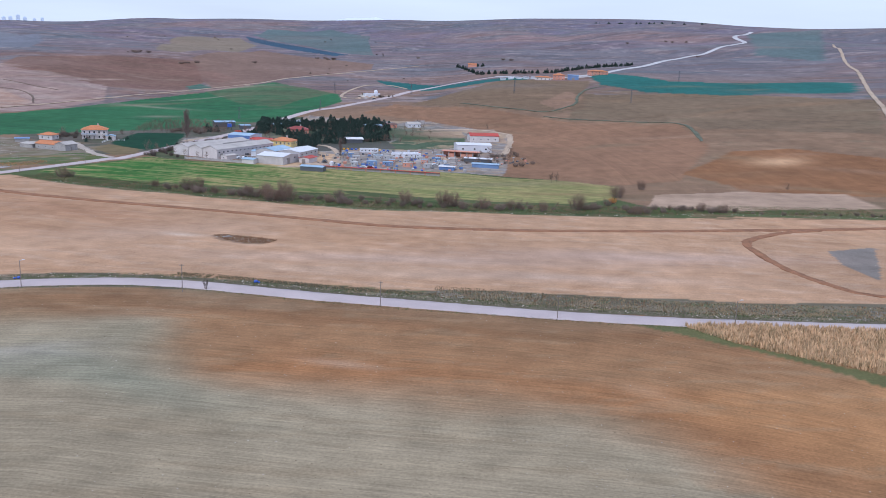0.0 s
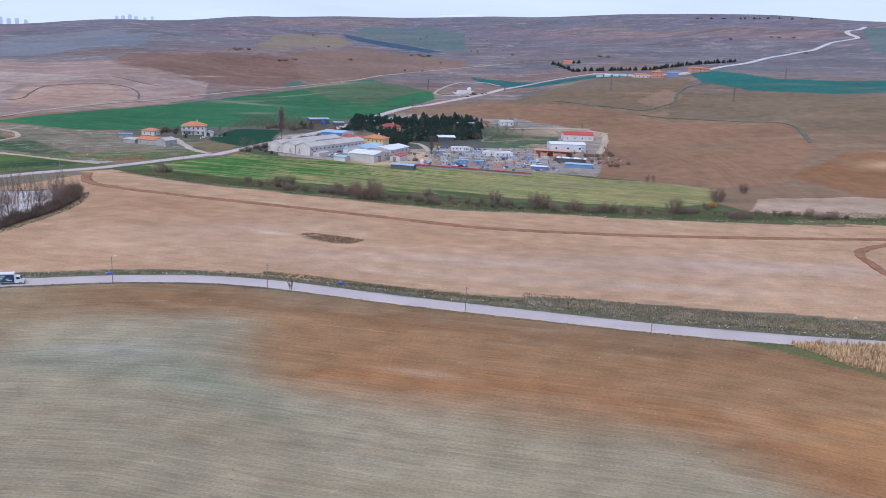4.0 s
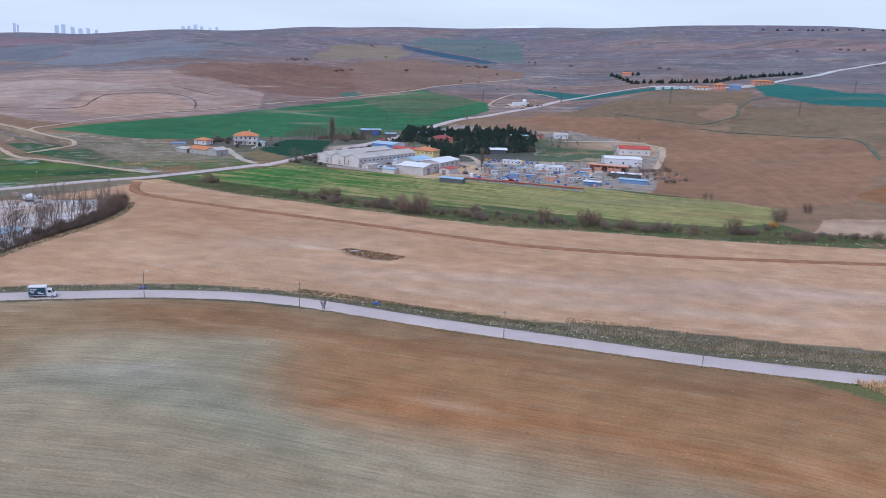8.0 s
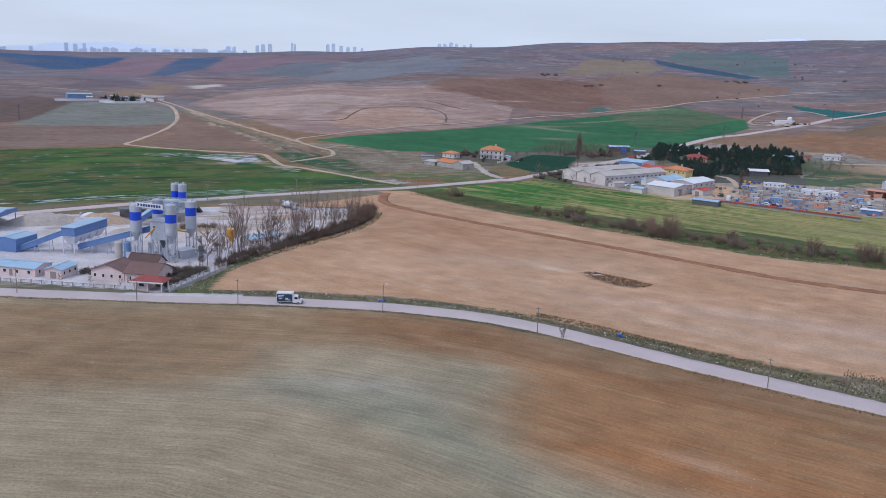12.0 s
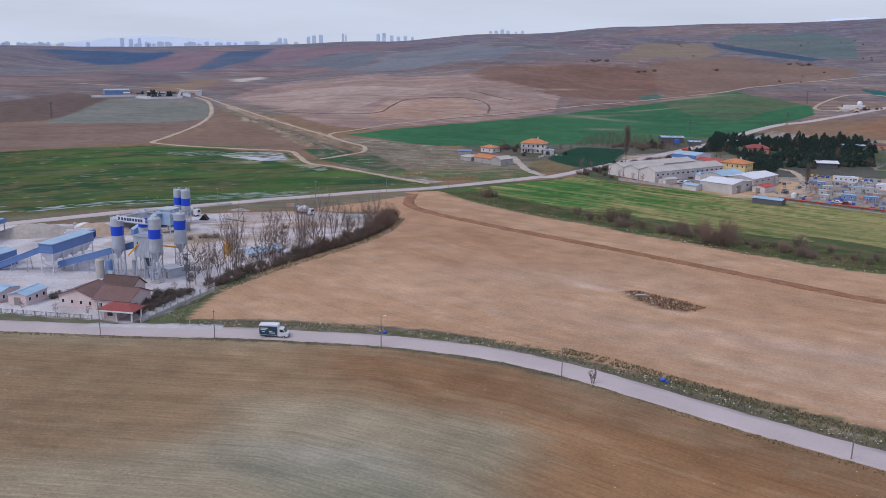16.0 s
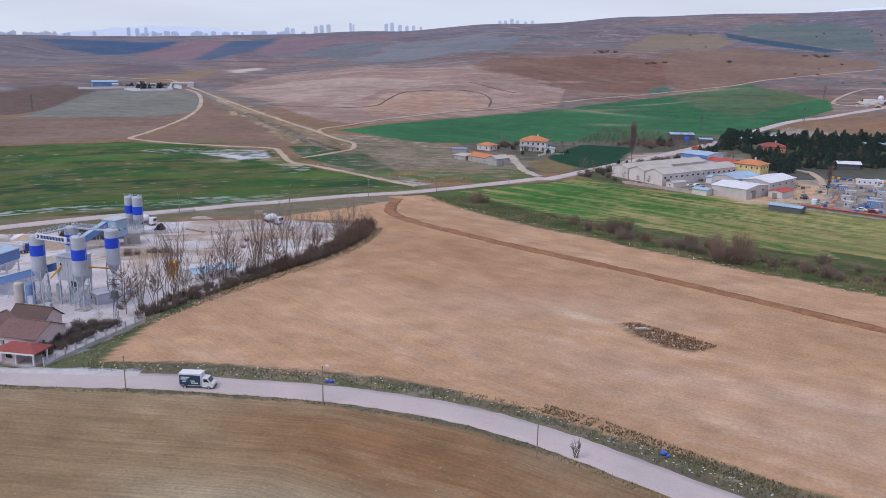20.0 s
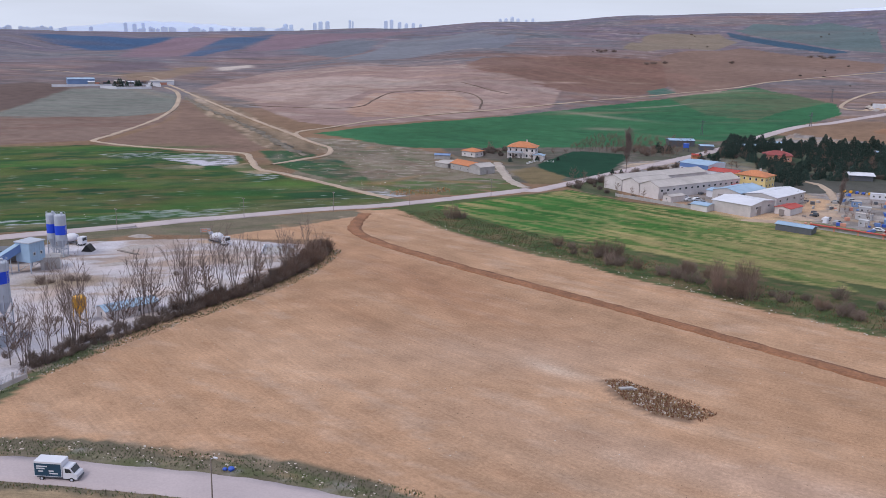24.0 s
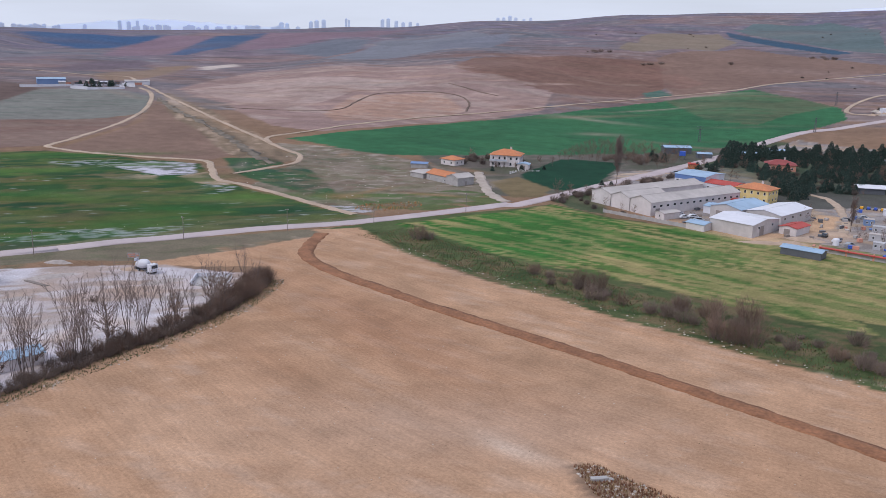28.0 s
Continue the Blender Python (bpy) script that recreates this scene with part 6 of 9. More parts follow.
def heap(x, y, along, across, height, turn, mat, label):
    ob = bmesh.new()
    n = 26
    grid = [[ob.verts.new((u * along, v * across, 0)) for u in (i / n * 2 - 1 for i in range(n + 1))] for v in (j / n * 2 - 1 for j in range(n + 1))]
    for row in grid:
        for v in row:
            d = max(0.0, 1 - math.hypot(v.co.x / along, v.co.y / across))
            v.co.z = -0.25 + height * min(1, d * 1.5) * (1 + 0.18 * noise.noise(v.co * 0.35)) + (0.15 * noise.noise(v.co * 1.3) if d > 0 else 0)
    for a, b in zip(grid, grid[1:]):
        for i in range(n):
            ob.faces.new((a[i], a[i + 1], b[i + 1], b[i]))
    h = part("earth_mound", ob, mat, None, smooth=True)
    x, y = (float(v) for v in shift(x, y))
    h.matrix_world = pose(x, y, lift(x, y), 0, 0, turn)
    return tagged(h, label, "mound", "mounds of loose material")


heap(-250, 262, 17, 8, 3.6, 40, GRAVEL, "long heap of grey gravel on the yard")
heap(-232, 272, 12, 7, 3.4, 40, SAND, "heap of ochre sand on the yard")
heap(-268, 250, 12, 8, 3.0, 30, GRAVEL, "heap of pale grey gravel")
heap(-212, 262, 6, 4, 1.4, 20, GRAVEL, "low heap of pale chippings")
wall_bin = thing("storage_bay", "grey concrete storage bay walls behind the plant", "storage bay", -232.0, 282.0, 42.0)
for k in range(4):
    part("bay_wall", block(6.5 * k - 0.15, 6.5 * k + 0.15, -5, 0, -0.3, 2.6), CONCRETE, wall_bin)
part("back_wall", block(-0.15, 19.65, 0, 0.3, -0.3, 3.0), CONCRETE, wall_bin)
part("shelter_roof", block(-0.5, 20, -5.5, 0.5, 4.2, 4.4), DARK_STEEL, wall_bin)
for k in range(4):
    part("roof_post", block(6.5 * k - 0.1, 6.5 * k + 0.1, -5.2, -5.0, -0.3, 4.2), DARK_STEEL, wall_bin)

# tower house by the slim silos
house = thing("batching_cabin", "pale blue clad batching cabin on steel legs", "cabin", -212.8, 281.4, 4)
part("cladding", block(0, 5.2, 0, 5.4, 3.1, 8.6, bevel=0.05), PALE_BLUE_ROOF, house)
part("roof", block(-0.25, 5.45, -0.25, 5.65, 8.6, 8.85), GREY_STEEL, house)
window(house, pose(5.22, 1.6, 5.0, 0, 0, 90), 0.8, 0.9)
window(house, pose(5.22, 4.0, 5.0, 0, 0, 90), 0.8, 0.9)
for k in range(5):
    part("seam", block(5.2, 5.24, 0.9 * (k + 1) - 0.04, 0.9 * (k + 1) + 0.04, 3.1, 8.6), PALE_BLUE_ROOF, house)
for lx in (0.3, 4.9):
    for ly in (0.3, 5.1):
        part("leg", block(lx - 0.14, lx + 0.14, ly - 0.14, ly + 0.14, -0.3, 3.1), GREY_STEEL, house)
for ly in (0.3, 5.1):
    part("brace", tube(bmesh.new(), (0.3, ly, 0.2), (4.9, ly, 3.0), 0.07, 0.07, 5), GREY_STEEL, house)
block_house = thing("switch_house", "low pale concrete switch house beside the cabin", "hut", -208.6, 285.6, 46)
part("wall", block(0, 5.0, 0, 4.6, -0.3, 3.4, bevel=0.04), CONCRETE, block_house)
part("roof", block(-0.2, 5.2, -0.2, 4.8, 3.4, 3.6), GREY_ROOF, block_house)
part("door", block(1.0, 2.0, -0.05, 0.02, 0, 2.1), DOOR, block_house)

control = thing("control_hut", "small grey clad control hut between the silos", "hut", -171.6, 236.6, -16)
part("wall", block(0, 4.2, 0, 5.4, -0.2, 2.8, bevel=0.04), GREY_STEEL, control)
part("roof", block(-0.15, 4.35, -0.15, 5.55, 2.8, 2.95), WHITE, control)
window(control, pose(1.2, -0.02, 1.1), 0.9, 0.9)
part("door", block(2.6, 3.5, -0.05, 0.02, 0, 2.0), DOOR, control)
for px, py, ph, pw in ((-172.6, 235.2, 1.7, 1.6), (-170.4, 233.6, 1.3, 1.2), (-174.4, 234.2, 2.2, 1.2), (-176.6, 228.6, 1.4, 1.6), (-182.2, 228.4, 2.4, 1.5), (-167.4, 246.2, 1.5, 2.2)):
    ob = thing("machine_cabinet", "grey steel machine cabinet at the silo feet", "cabinet", px, py, 12, "cabinets at the silo feet")
    part("casing", block(-pw / 2, pw / 2, -0.5, 0.5, 0, ph, bevel=0.05), GREY_STEEL, ob)
    part("door", block(-pw / 2 + 0.1, pw / 2 - 0.1, -0.53, -0.5, 0.15, ph - 0.15), GREY_STEEL, ob)
    part("plinth", block(-pw / 2 - 0.1, pw / 2 + 0.1, -0.6, 0.6, -0.2, 0.06), CONCRETE, ob)

mast = thing("transformer_mast", "lattice electricity mast carrying a transformer by the yard", "mast", -156.6, 230.4, 20)
for sx, sy in ((-1, -1), (1, -1), (1, 1), (-1, 1)):
    part("leg", tube(bmesh.new(), (sx * 0.45, sy * 0.45, -0.3), (sx * 0.2, sy * 0.2, 10.2), 0.06, 0.05, 4), DARK_STEEL, mast)
for i in range(9):
    z0, z1 = 1.1 * i, 1.1 * (i + 1)
    w0, w1 = 0.45 - 0.025 * i, 0.45 - 0.025 * (i + 1)
    for sx, sy, tx, ty in ((-1, -1, 1, -1), (1, -1, 1, 1), (1, 1, -1, 1), (-1, 1, -1, -1)):
        part("lacing", tube(bmesh.new(), (sx * w0, sy * w0, z0), (tx * w1, ty * w1, z1), 0.03, 0.03, 3), DARK_STEEL, mast)
part("platform", block(-1.2, 1.2, -0.8, 0.8, 5.2, 5.35), DARK_STEEL, mast)
trafo = part("transformer", block(-0.7, 0.7, -0.5, 0.5, 5.35, 6.9, bevel=0.06), DARK_STEEL, mast)
for s in (-0.4, 0.0, 0.4):
    part("bushing", tube(bmesh.new(), (s, 0, 6.9), (s, 0, 7.4), 0.07, 0.05, 6), FRAME, trafo)
for z in (8.4, 9.7):
    part("crossarm", block(-1.3, 1.3, -0.06, 0.06, z, z + 0.12), DARK_STEEL, mast)


def mixer_truck(x, y, turn, drum_mat, label):
    ob = thing("mixer_truck", label, "truck", x, y, turn, "concrete mixer trucks")
    part("chassis", block(-4.2, 4.0, -0.6, 0.6, 0.6, 1.0), DARK_STEEL, ob)
    cab_ = part("cab", block(2.5, 4.3, -1.15, 1.15, 0.7, 2.9, bevel=0.12), WHITE, ob)
    part("windscreen", block(4.29, 4.33, -0.95, 0.95, 1.7, 2.6), GLASS, cab_)
    bm = turned(bmesh.new(), [(0.5, -3.3), (1.0, -2.4), (1.35, -0.6), (1.3, 1.0), (0.8, 2.2), (0.3, 2.4)], 20)
    bm.transform(pose(-0.6, 0, 2.3, 0, 78, 0))
    drum = part("drum", bm, drum_mat, ob, smooth=True)
    part("hopper", block(-4.1, -3.4, -0.6, 0.6, 2.6, 3.4), GREY_STEEL, ob)
    for wx in (-3.2, -1.9, 2.2, 3.3):
        for s in (-1, 1):
            wheel(ob, wx, 0.75 * s, 0.5, s)
    return ob


mixer_truck(-224.5, 311.5, 8, WHITE, "white concrete mixer truck parked on the yard")
mixer_truck(-187.0, 335.0, -10, WHITE, "white concrete mixer truck near the hedge")
mixer_truck(-236.5, 271.0, 20, WHITE, "white mixer truck parked beside the shelter")
pump = thing("pump_truck", "white concrete pump truck with folded boom and blue cab", "truck", -229.3, 262.2, 48)
part("chassis", block(-4.8, 4.2, -0.7, 0.7, 0.6, 1.0), DARK_STEEL, pump)
part("cab", block(3.0, 4.9, -1.2, 1.2, 0.8, 3.0, bevel=0.12), surface("navy_cab_paint", lin(28, 52, 118), 0.4), pump, "dark blue cab")
part("windscreen", block(4.89, 4.93, -1.0, 1.0, 1.8, 2.7), GLASS, pump)
for k, (z, s) in enumerate(((2.5, -0.5), (2.9, 0.1), (3.3, 0.5))):
    part("boom_arm", block(-5.2 + 0.4 * k, 3.4 + 0.6 * k, s - 0.2, s + 0.2, z, z + 0.4, bevel=0.04), WHITE, pump)
part("pedestal", turned(bmesh.new(), [(0.7, 1.0), (0.55, 2.0), (0.5, 3.2)], 12, 2.2, 0), WHITE, pump)
part("hopper", block(-5.4, -4.2, -0.9, 0.9, 0.8, 1.8, bevel=0.08), GREY_STEEL, pump)
for s in (-1, 1):
    part("outrigger", block(-2.0, 1.6, s * 1.0 - 0.15, s * 1.0 + 0.15, 0.9, 1.6, bevel=0.04), WHITE, pump)
    for wx in (-3.4, -2.1, 2.4, 3.9):
        wheel(pump, wx, 0.8 * s, 0.52, s)
loader = thing("wheel_loader", "small yellow wheel loader on the back yard", "loader", -232.0, 288.0, 70)
part("body", block(-1.8, 0.4, -0.8, 0.8, 0.6, 1.7, bevel=0.12), YELLOW_STEEL, loader)
part("cab", block(-0.4, 0.9, -0.7, 0.7, 1.2, 2.9, bevel=0.08), YELLOW_STEEL, loader)
part("arm", block(0.8, 2.4, -0.3, 0.3, 0.8, 1.1), YELLOW_STEEL, loader)
bm = bmesh.new()
prism(bm, [(2.3, 0.1), (3.2, 0.15), (2.7, 0.45), (2.6, 1.2), (2.3, 1.2)], -1.1, 1.1)
part("bucket", bm, YELLOW_STEEL, loader)
for s in (-1, 1):
    for wx in (-1.2, 1.1):
        wheel(loader, wx, 0.75 * s, 0.62, s)

# yellow hopper, hut and white shed by the hedge
hop = thing("cement_hopper", "bright yellow steel cement hopper on legs", "hopper", -165.6, 259.6, 0)
part("shell", turned(bmesh.new(), [(0.3, 1.8), (1.45, 3.6), (1.5, 6.0), (1.2, 6.3), (0.3, 6.4)], 18), YELLOW_STEEL, hop)
for k in range(9):
    a = 2 * math.pi * k / 9
    bm = tube(bmesh.new(), (1.52 * math.cos(a), 1.52 * math.sin(a), 3.6), (1.54 * math.cos(a), 1.54 * math.sin(a), 6.0), 0.06, 0.06, 4)
    part("rib", bm, YELLOW_STEEL, hop)
for cx, cy in ((-1, -1), (1, -1), (1, 1), (-1, 1)):
    part("leg", tube(bmesh.new(), (cx, cy, -0.3), (cx * 0.95, cy * 0.95, 4.2), 0.09, 0.09, 6), YELLOW_STEEL, hop)
hall("site_hut", "low white site hut with a pale blue roof", "hut", -160.2, 262.2, 69, 13.0, 5.4, 2.5, 0.8, RENDERED, PALE_BLUE_ROOF, "x", rows=(("f", 4, 0.9, 0.8, 1.0), ("l", 1, 0.9, 0.8, 1.0)))
for x, y, a, b, h in ((-163, 322, 7, 3, 0.9), (-157, 330, 5, 3, 0.8), (-176, 330, 8, 3, 0.7), (-205, 318, 9, 3, 0.7), (-196, 300, 6, 2.5, 0.6)):
    heap(x, y, a, b, h, 60, GRAVEL, "low bank of pale spoil on the yard")
tent = thing("tarpaulin_tent", "black tarpaulin draped over a heap", "tarpaulin", -214.5, 308.0, 25)
bm = bmesh.new()
prism(bm, [(-1.8, -0.1), (1.8, -0.1), (0.3, 1.9), (-0.2, 2.0)], -1.5, 1.6)
part("cover", bm, RUBBER, tent)
logs = thing("timber_stack", "low stack of weathered planks on the yard", "timber", -207.0, 312.0, -6)
for k in range(7):
    part("plank", block(0, 9 - 0.6 * (k % 3), 0.35 * (k % 4), 0.35 * (k % 4) + 0.3, 0.0 + 0.16 * (k // 4), 0.15 + 0.16 * (k // 4)), WOOD, logs)
hoard = thing("notice_board", "faded orange and white notice board on posts", "sign", -200.0, 341.5, 30)
part("panel", block(0, 3.6, -0.05, 0.05, 0.9, 2.4), CONCRETE, hoard)
for k, (a, b, z) in enumerate(((0.3, 1.3, 1.7), (1.6, 2.4, 1.8), (2.7, 3.4, 1.4), (0.6, 2.2, 1.1))):
    part("faded_bar", block(a, b, -0.09, -0.051, z, z + 0.4), SALMON, hoard)
for s in (0.2, 3.3):
    part("post", block(s, s + 0.12, -0.06, 0.06, -0.4, 2.4), WOOD, hoard)

# offices and gate along the near road
hall("office_cabin", "long pale prefabricated office with a blue roof", "office", -204.6, 194.6, 10, 15.6, 8.0, 2.7, 0.8, PINK, PALE_BLUE_ROOF, "x", rows=(("f", 4, 1.0, 1.1, 1.1), ("r", 2, 1.0, 1.0, 1.1)), doors=(("f", 7.8, 1.0, 2.1),))
hall("office_cabin", "long pale prefabricated office with a blue roof", "office", -223.5, 190.8, 10, 16.5, 8.0, 2.7, 0.8, PINK, PALE_BLUE_ROOF, "x", rows=(("f", 4, 1.0, 1.1, 1.1),))
hall("office_cabin", "small pale prefabricated office with a blue roof", "office", -186.8, 198.2, 12, 5.2, 8.2, 2.7, 0.7, PINK, PALE_BLUE_ROOF, "y", rows=(("r", 3, 1.0, 1.0, 1.1),), doors=(("f", 2.6, 1.8, 2.1),))
hall("canteen", "pale pink single-storey house with a brown tile roof", "house", -174.6, 203.0, 10, 10.4, 9.0, 3.0, 1.9, PINK, BROWN_TILE, "y", rows=(("f", 4, 1.0, 0.9, 1.1),), over=0.5)
hall("canteen_wing", "taller wing with a steep dark brown roof", "house", -168.8, 211.6, 10, 9.0, 6.0, 4.0, 2.2, PINK, surface("dark_brown_tile_roof", lin(96, 74, 70), 0.8, grain=0.14, scale=2.0, stain=0.10, stain_scale=0.3), "x", over=0.5)
hall("office_house", "pale pink house with a broad brown tile roof", "house", -164.0, 204.4, 12, 9.6, 10.0, 3.0, 2.1, PINK, BROWN_TILE, "x", rows=(("f", 3, 0.9, 1.2, 1.2), ("r", 2, 0.9, 0.9, 1.1)), doors=(("f", 1.2, 1.0, 2.1),), over=0.5)
gate = thing("gatehouse", "open gatehouse with a dark red hipped roof", "gatehouse", -156.6, 198.6, 14)
for gx in (0.3, 4.2, 8.2):
    for gy in (0.3, 4.6):
        part("column", block(gx - 0.15, gx + 0.15, gy - 0.15, gy + 0.15, -0.3, 2.6), FRAME, gate)
part("booth", block(0.6, 4.0, 0.8, 4.2, -0.3, 2.55), PINK, gate)
window(gate, pose(2.3, 0.78, 1.0), 1.6, 1.1)
bm = bmesh.new()
lo = [bm.verts.new(p) for p in ((-0.6, -0.6, 2.6), (9.1, -0.6, 2.6), (9.1, 5.5, 2.6), (-0.6, 5.5, 2.6))]
up = [bm.verts.new((v.co.x, v.co.y, 2.8)) for v in lo]
a, b = bm.verts.new((2.6, 2.5, 4.1)), bm.verts.new((6.2, 2.5, 4.1))
bm.faces.new(lo[::-1])
for i in range(4):
    bm.faces.new((lo[i], lo[(i + 1) % 4], up[(i + 1) % 4], up[i]))
for q in ((up[0], up[1], b, a), (up[1], up[2], b), (up[2], up[3], a, b), (up[3], up[0], a)):
    bm.faces.new(q)
part("roof", bm, RED_TILE, gate)
part("fascia", block(-0.66, 9.16, -0.66, -0.6, 2.5, 2.85), FRAME, gate)


def fence(points, label, spacing, height, wall_h, mat_wall, mat_bar):
    """A low wall with posts and barred panels between them."""
    x0, y0 = points[0]
    ob = thing("fence", label, "fence", x0, y0, 0)
    for (ax, ay), (bx, by) in zip(points, points[1:]):
        run = math.hypot(bx - ax, by - ay)
        turn = math.degrees(math.atan2(by - ay, bx - ax))
        k = max(1, round(run / spacing))
        step = run / k
        m = pose(ax - x0, ay - y0, 0, 0, 0, turn)
        w = part("base_wall", block(0, run, -0.12, 0.12, -0.4, wall_h), mat_wall, ob)
        w.matrix_basis = m
        bm = bmesh.new()
        for z in (wall_h + 0.12, height - 0.12):
            box(bm, 0.08, step - 0.08, -0.02, 0.02, z, z + 0.05)
        panel = bpy.data.meshes.new("panel")
        bm.to_mesh(panel)
        bm.free()
        panel.materials.append(mat_bar)
        bar = bpy.data.meshes.new("bar")
        bm = block(-0.02, 0.02, -0.015, 0.015, wall_h + 0.05, height - 0.02)
        bm.to_mesh(bar)
        bm.free()
        bar.materials.append(mat_bar)
        post = bpy.data.meshes.new("post")
        bm = block(-0.12, 0.12, -0.15, 0.15, -0.4, height + 0.1, bevel=0.02)
        bm.to_mesh(post)
        bm.free()
        post.materials.append(mat_wall)
        for i in range(k + 1):
            shared("post", post, ob, m @ pose(i * step, 0, 0))
            if i < k:
                rails = shared("panel", panel, ob, m @ pose(i * step, 0, 0))
                for j in range(int((step - 0.2) / 0.32)):
                    shared("bar", bar, rails, pose(0.28 + 0.32 * j, 0, 0))
    return ob


fence([(-262, 168.5), (-226, 179.8), (-199, 187.3), (-158, 198.0)], "low wall with posts and grey bars along the road", 3.0, 1.7, 0.5, CONCRETE, DARK_STEEL)
fence([(-146.6, 201.5), (-148.4, 216.5), (-149.6, 232.5)], "concrete post fence with mesh beside the bare field", 3.2, 1.9, 0.55, CONCRETE, GREY_STEEL)


# low pale slab walls behind the hedge end, and rubble by the back road
bay = thing("concrete_wash_bay", "low pale concrete wash bay behind the hedge", "wash bay", -171.7, 338.0, 30)
part("floor", block(0, 10, -9, 0, -0.2, 0.15), CONCRETE, bay)
part("back_wall", block(0, 10, -0.3, 0, 0.15, 1.2), WHITE, bay)
part("side_wall", block(0, 0.3, -9, -0.3, 0.15, 1.2), WHITE, bay)
heap(-214.5, 329.6, 5, 2, 1.0, 20, GRAVEL, "low heap of pale rubble by the back road")
heap(-190, 336, 7, 3, 0.8, 30, SAND, "low bank of brown spoil by the back road")

# ---- trees, bushes and hedges ----
POPLARS = [fan_tree_meshes(s, 12.5, k, PALE_TWIG) for s, k in ((11, 6), (12, 5), (13, 7), (14, 4), (15, 6))]
SPREADERS = [bare_tree_meshes(s, 7.0, 0.9, 20, 10, RUST_TWIG) for s in (21, 22, 23)]
ORCHARD = [bare_tree_meshes(s, 4.2, 0.8, 12, 7, RUST_TWIG) for s in (31, 32)]
TALL_POPLAR = [bare_tree_meshes(s, 18.0, 0.25, 44, 12, PALE_TWIG) for s in (41, 42)]
BUSHES = [bush_meshes(s, 3.4, 4.6, 60, TWIG) for s in (51, 52, 53)]
RED_BUSHES = [bush_meshes(s, 5.4, 6.2, 64, RUST_TWIG) for s in (61, 62)]
DARK_BUSHES = [bush_meshes(s, 3.0, 4.0, 90, DARK_TWIG) for s in (55, 56)]
STUNTED = fan_tree_meshes(99, 3.6, 9, DARK_TWIG, 4.0, DARK_TWIG)
OCHRE_BUSH = bush_meshes(71, 2.4, 3.0, 44, OCHRE_TWIG)
CONIFERS = [conifer_meshes(s, h, w, NEEDLE) for s, h, w in ((81, 8.4, 7.0), (82, 7.2, 6.2), (83, 9.6, 7.2), (84, 6.0, 5.4), (85, 8.0, 7.6))]
rng = random.Random(7)


def bush(x, y, size, kind=BUSHES, label="leafless brown bush on the field margin", group="bushes on the field margins"):
    return plant_thing("bush", label, "bush", rng.choice(kind), x, y, rng.uniform(0, 360), size, group, ("stem", "crown"))


def tree(x, y, size, kind, label, group):
    return plant_thing("tree", label, "tree", rng.choice(kind), x, y, rng.uniform(0, 360), size, group)


# hedge and bare trees between the plant and the wide field
HEDGE = [(-150.4, 233), (-150.2, 250), (-148.6, 268), (-146.4, 285), (-145.0, 300), (-145.2, 318), (-149.0, 336), (-153.0, 346)]
hedge_line = smooth_line(HEDGE, 1.7)
for i, p in enumerate(hedge_line):
    s = i / len(hedge_line)
    bush(p.x - 0.6 + rng.uniform(-0.8, 0.8), p.y + rng.uniform(-0.8, 0.8), rng.uniform(0.5, 0.95) * (0.62 if s < 0.35 else 0.9 if s < 0.75 else 1.35), BUSHES if s < 0.78 else RED_BUSHES + BUSHES[:1], "dense leafless hedge bush between yard and field", "hedge beside the yard")
for i in range(48):
    k = min(0.999, max(0.0, (i + rng.uniform(-1.8, 1.8)) / 48)) * 0.92
    p = hedge_line[int(k * len(hedge_line))]
    size = rng.uniform(0.7, 1.25) * (1.2 if k < 0.25 else 1.12 if k < 0.62 else 0.85)
    broad = i % 3 == 1
    tree(p.x - rng.uniform(0.5, 7.5), p.y + rng.uniform(-1.5, 1.5), size * (1.45 if broad else 1.0), SPREADERS if broad else POPLARS, "broad leafless tree in the hedge beside the yard" if broad else "tall leafless poplar in the hedge beside the yard", "bare trees beside the yard")
for a, b, kinds, low, high, count, seed in ((0.02, 0.45, BUSHES, 0.4, 0.72, 64, 96), (0.4, 0.8, BUSHES + RED_BUSHES[:1], 0.45, 0.85, 70, 97), (0.75, 1.0, RED_BUSHES + BUSHES, 0.7, 1.0, 44, 98)):
    places = []
    for i in range(count):
        p = hedge_line[int(rng.uniform(a, b) * (len(hedge_line) - 1))]
        places.append((p.x - rng.uniform(0.6, 5.5), p.y + rng.uniform(-1.5, 1.5)))
    wood("hedge_scrub", "tangled leafless scrub on the yard side of the hedge", "scrub", kinds, places, low, high, seed)
for x, y in ((-163.5, 240), (-160.5, 236), (-158.0, 249), (-170, 257), (-197.5, 276), (-199, 277.5), (-196, 278), (-193, 282), (-191.5, 283), (-194.5, 281.5), (-190, 284), (-173, 300), (-178, 308)):
    bush(x, y, rng.uniform(0.4, 0.7), BUSHES, "small leafless bush on the chalky yard", "bushes on the yard")
for x, y in ((-178.5, 207.5), (-181, 207), (-150.5, 206), (-151, 210), (-151.2, 214), (-152, 218.5), (-152, 222), (-155, 221), (-157.5, 219), (-155, 216), (-152.8, 208), (-153.2, 212), (-153.5, 215), (-156.5, 223.5), (-153.5, 224.5), (-152, 226), (-159.5, 221.5), (-181.5, 209.5), (-179, 210.5), (-184, 205)):
    bush(x, y, rng.uniform(0.6, 0.8), DARK_BUSHES, "dark leafless garden bush beside the offices", "garden bushes")
g_ = random.Random(17)
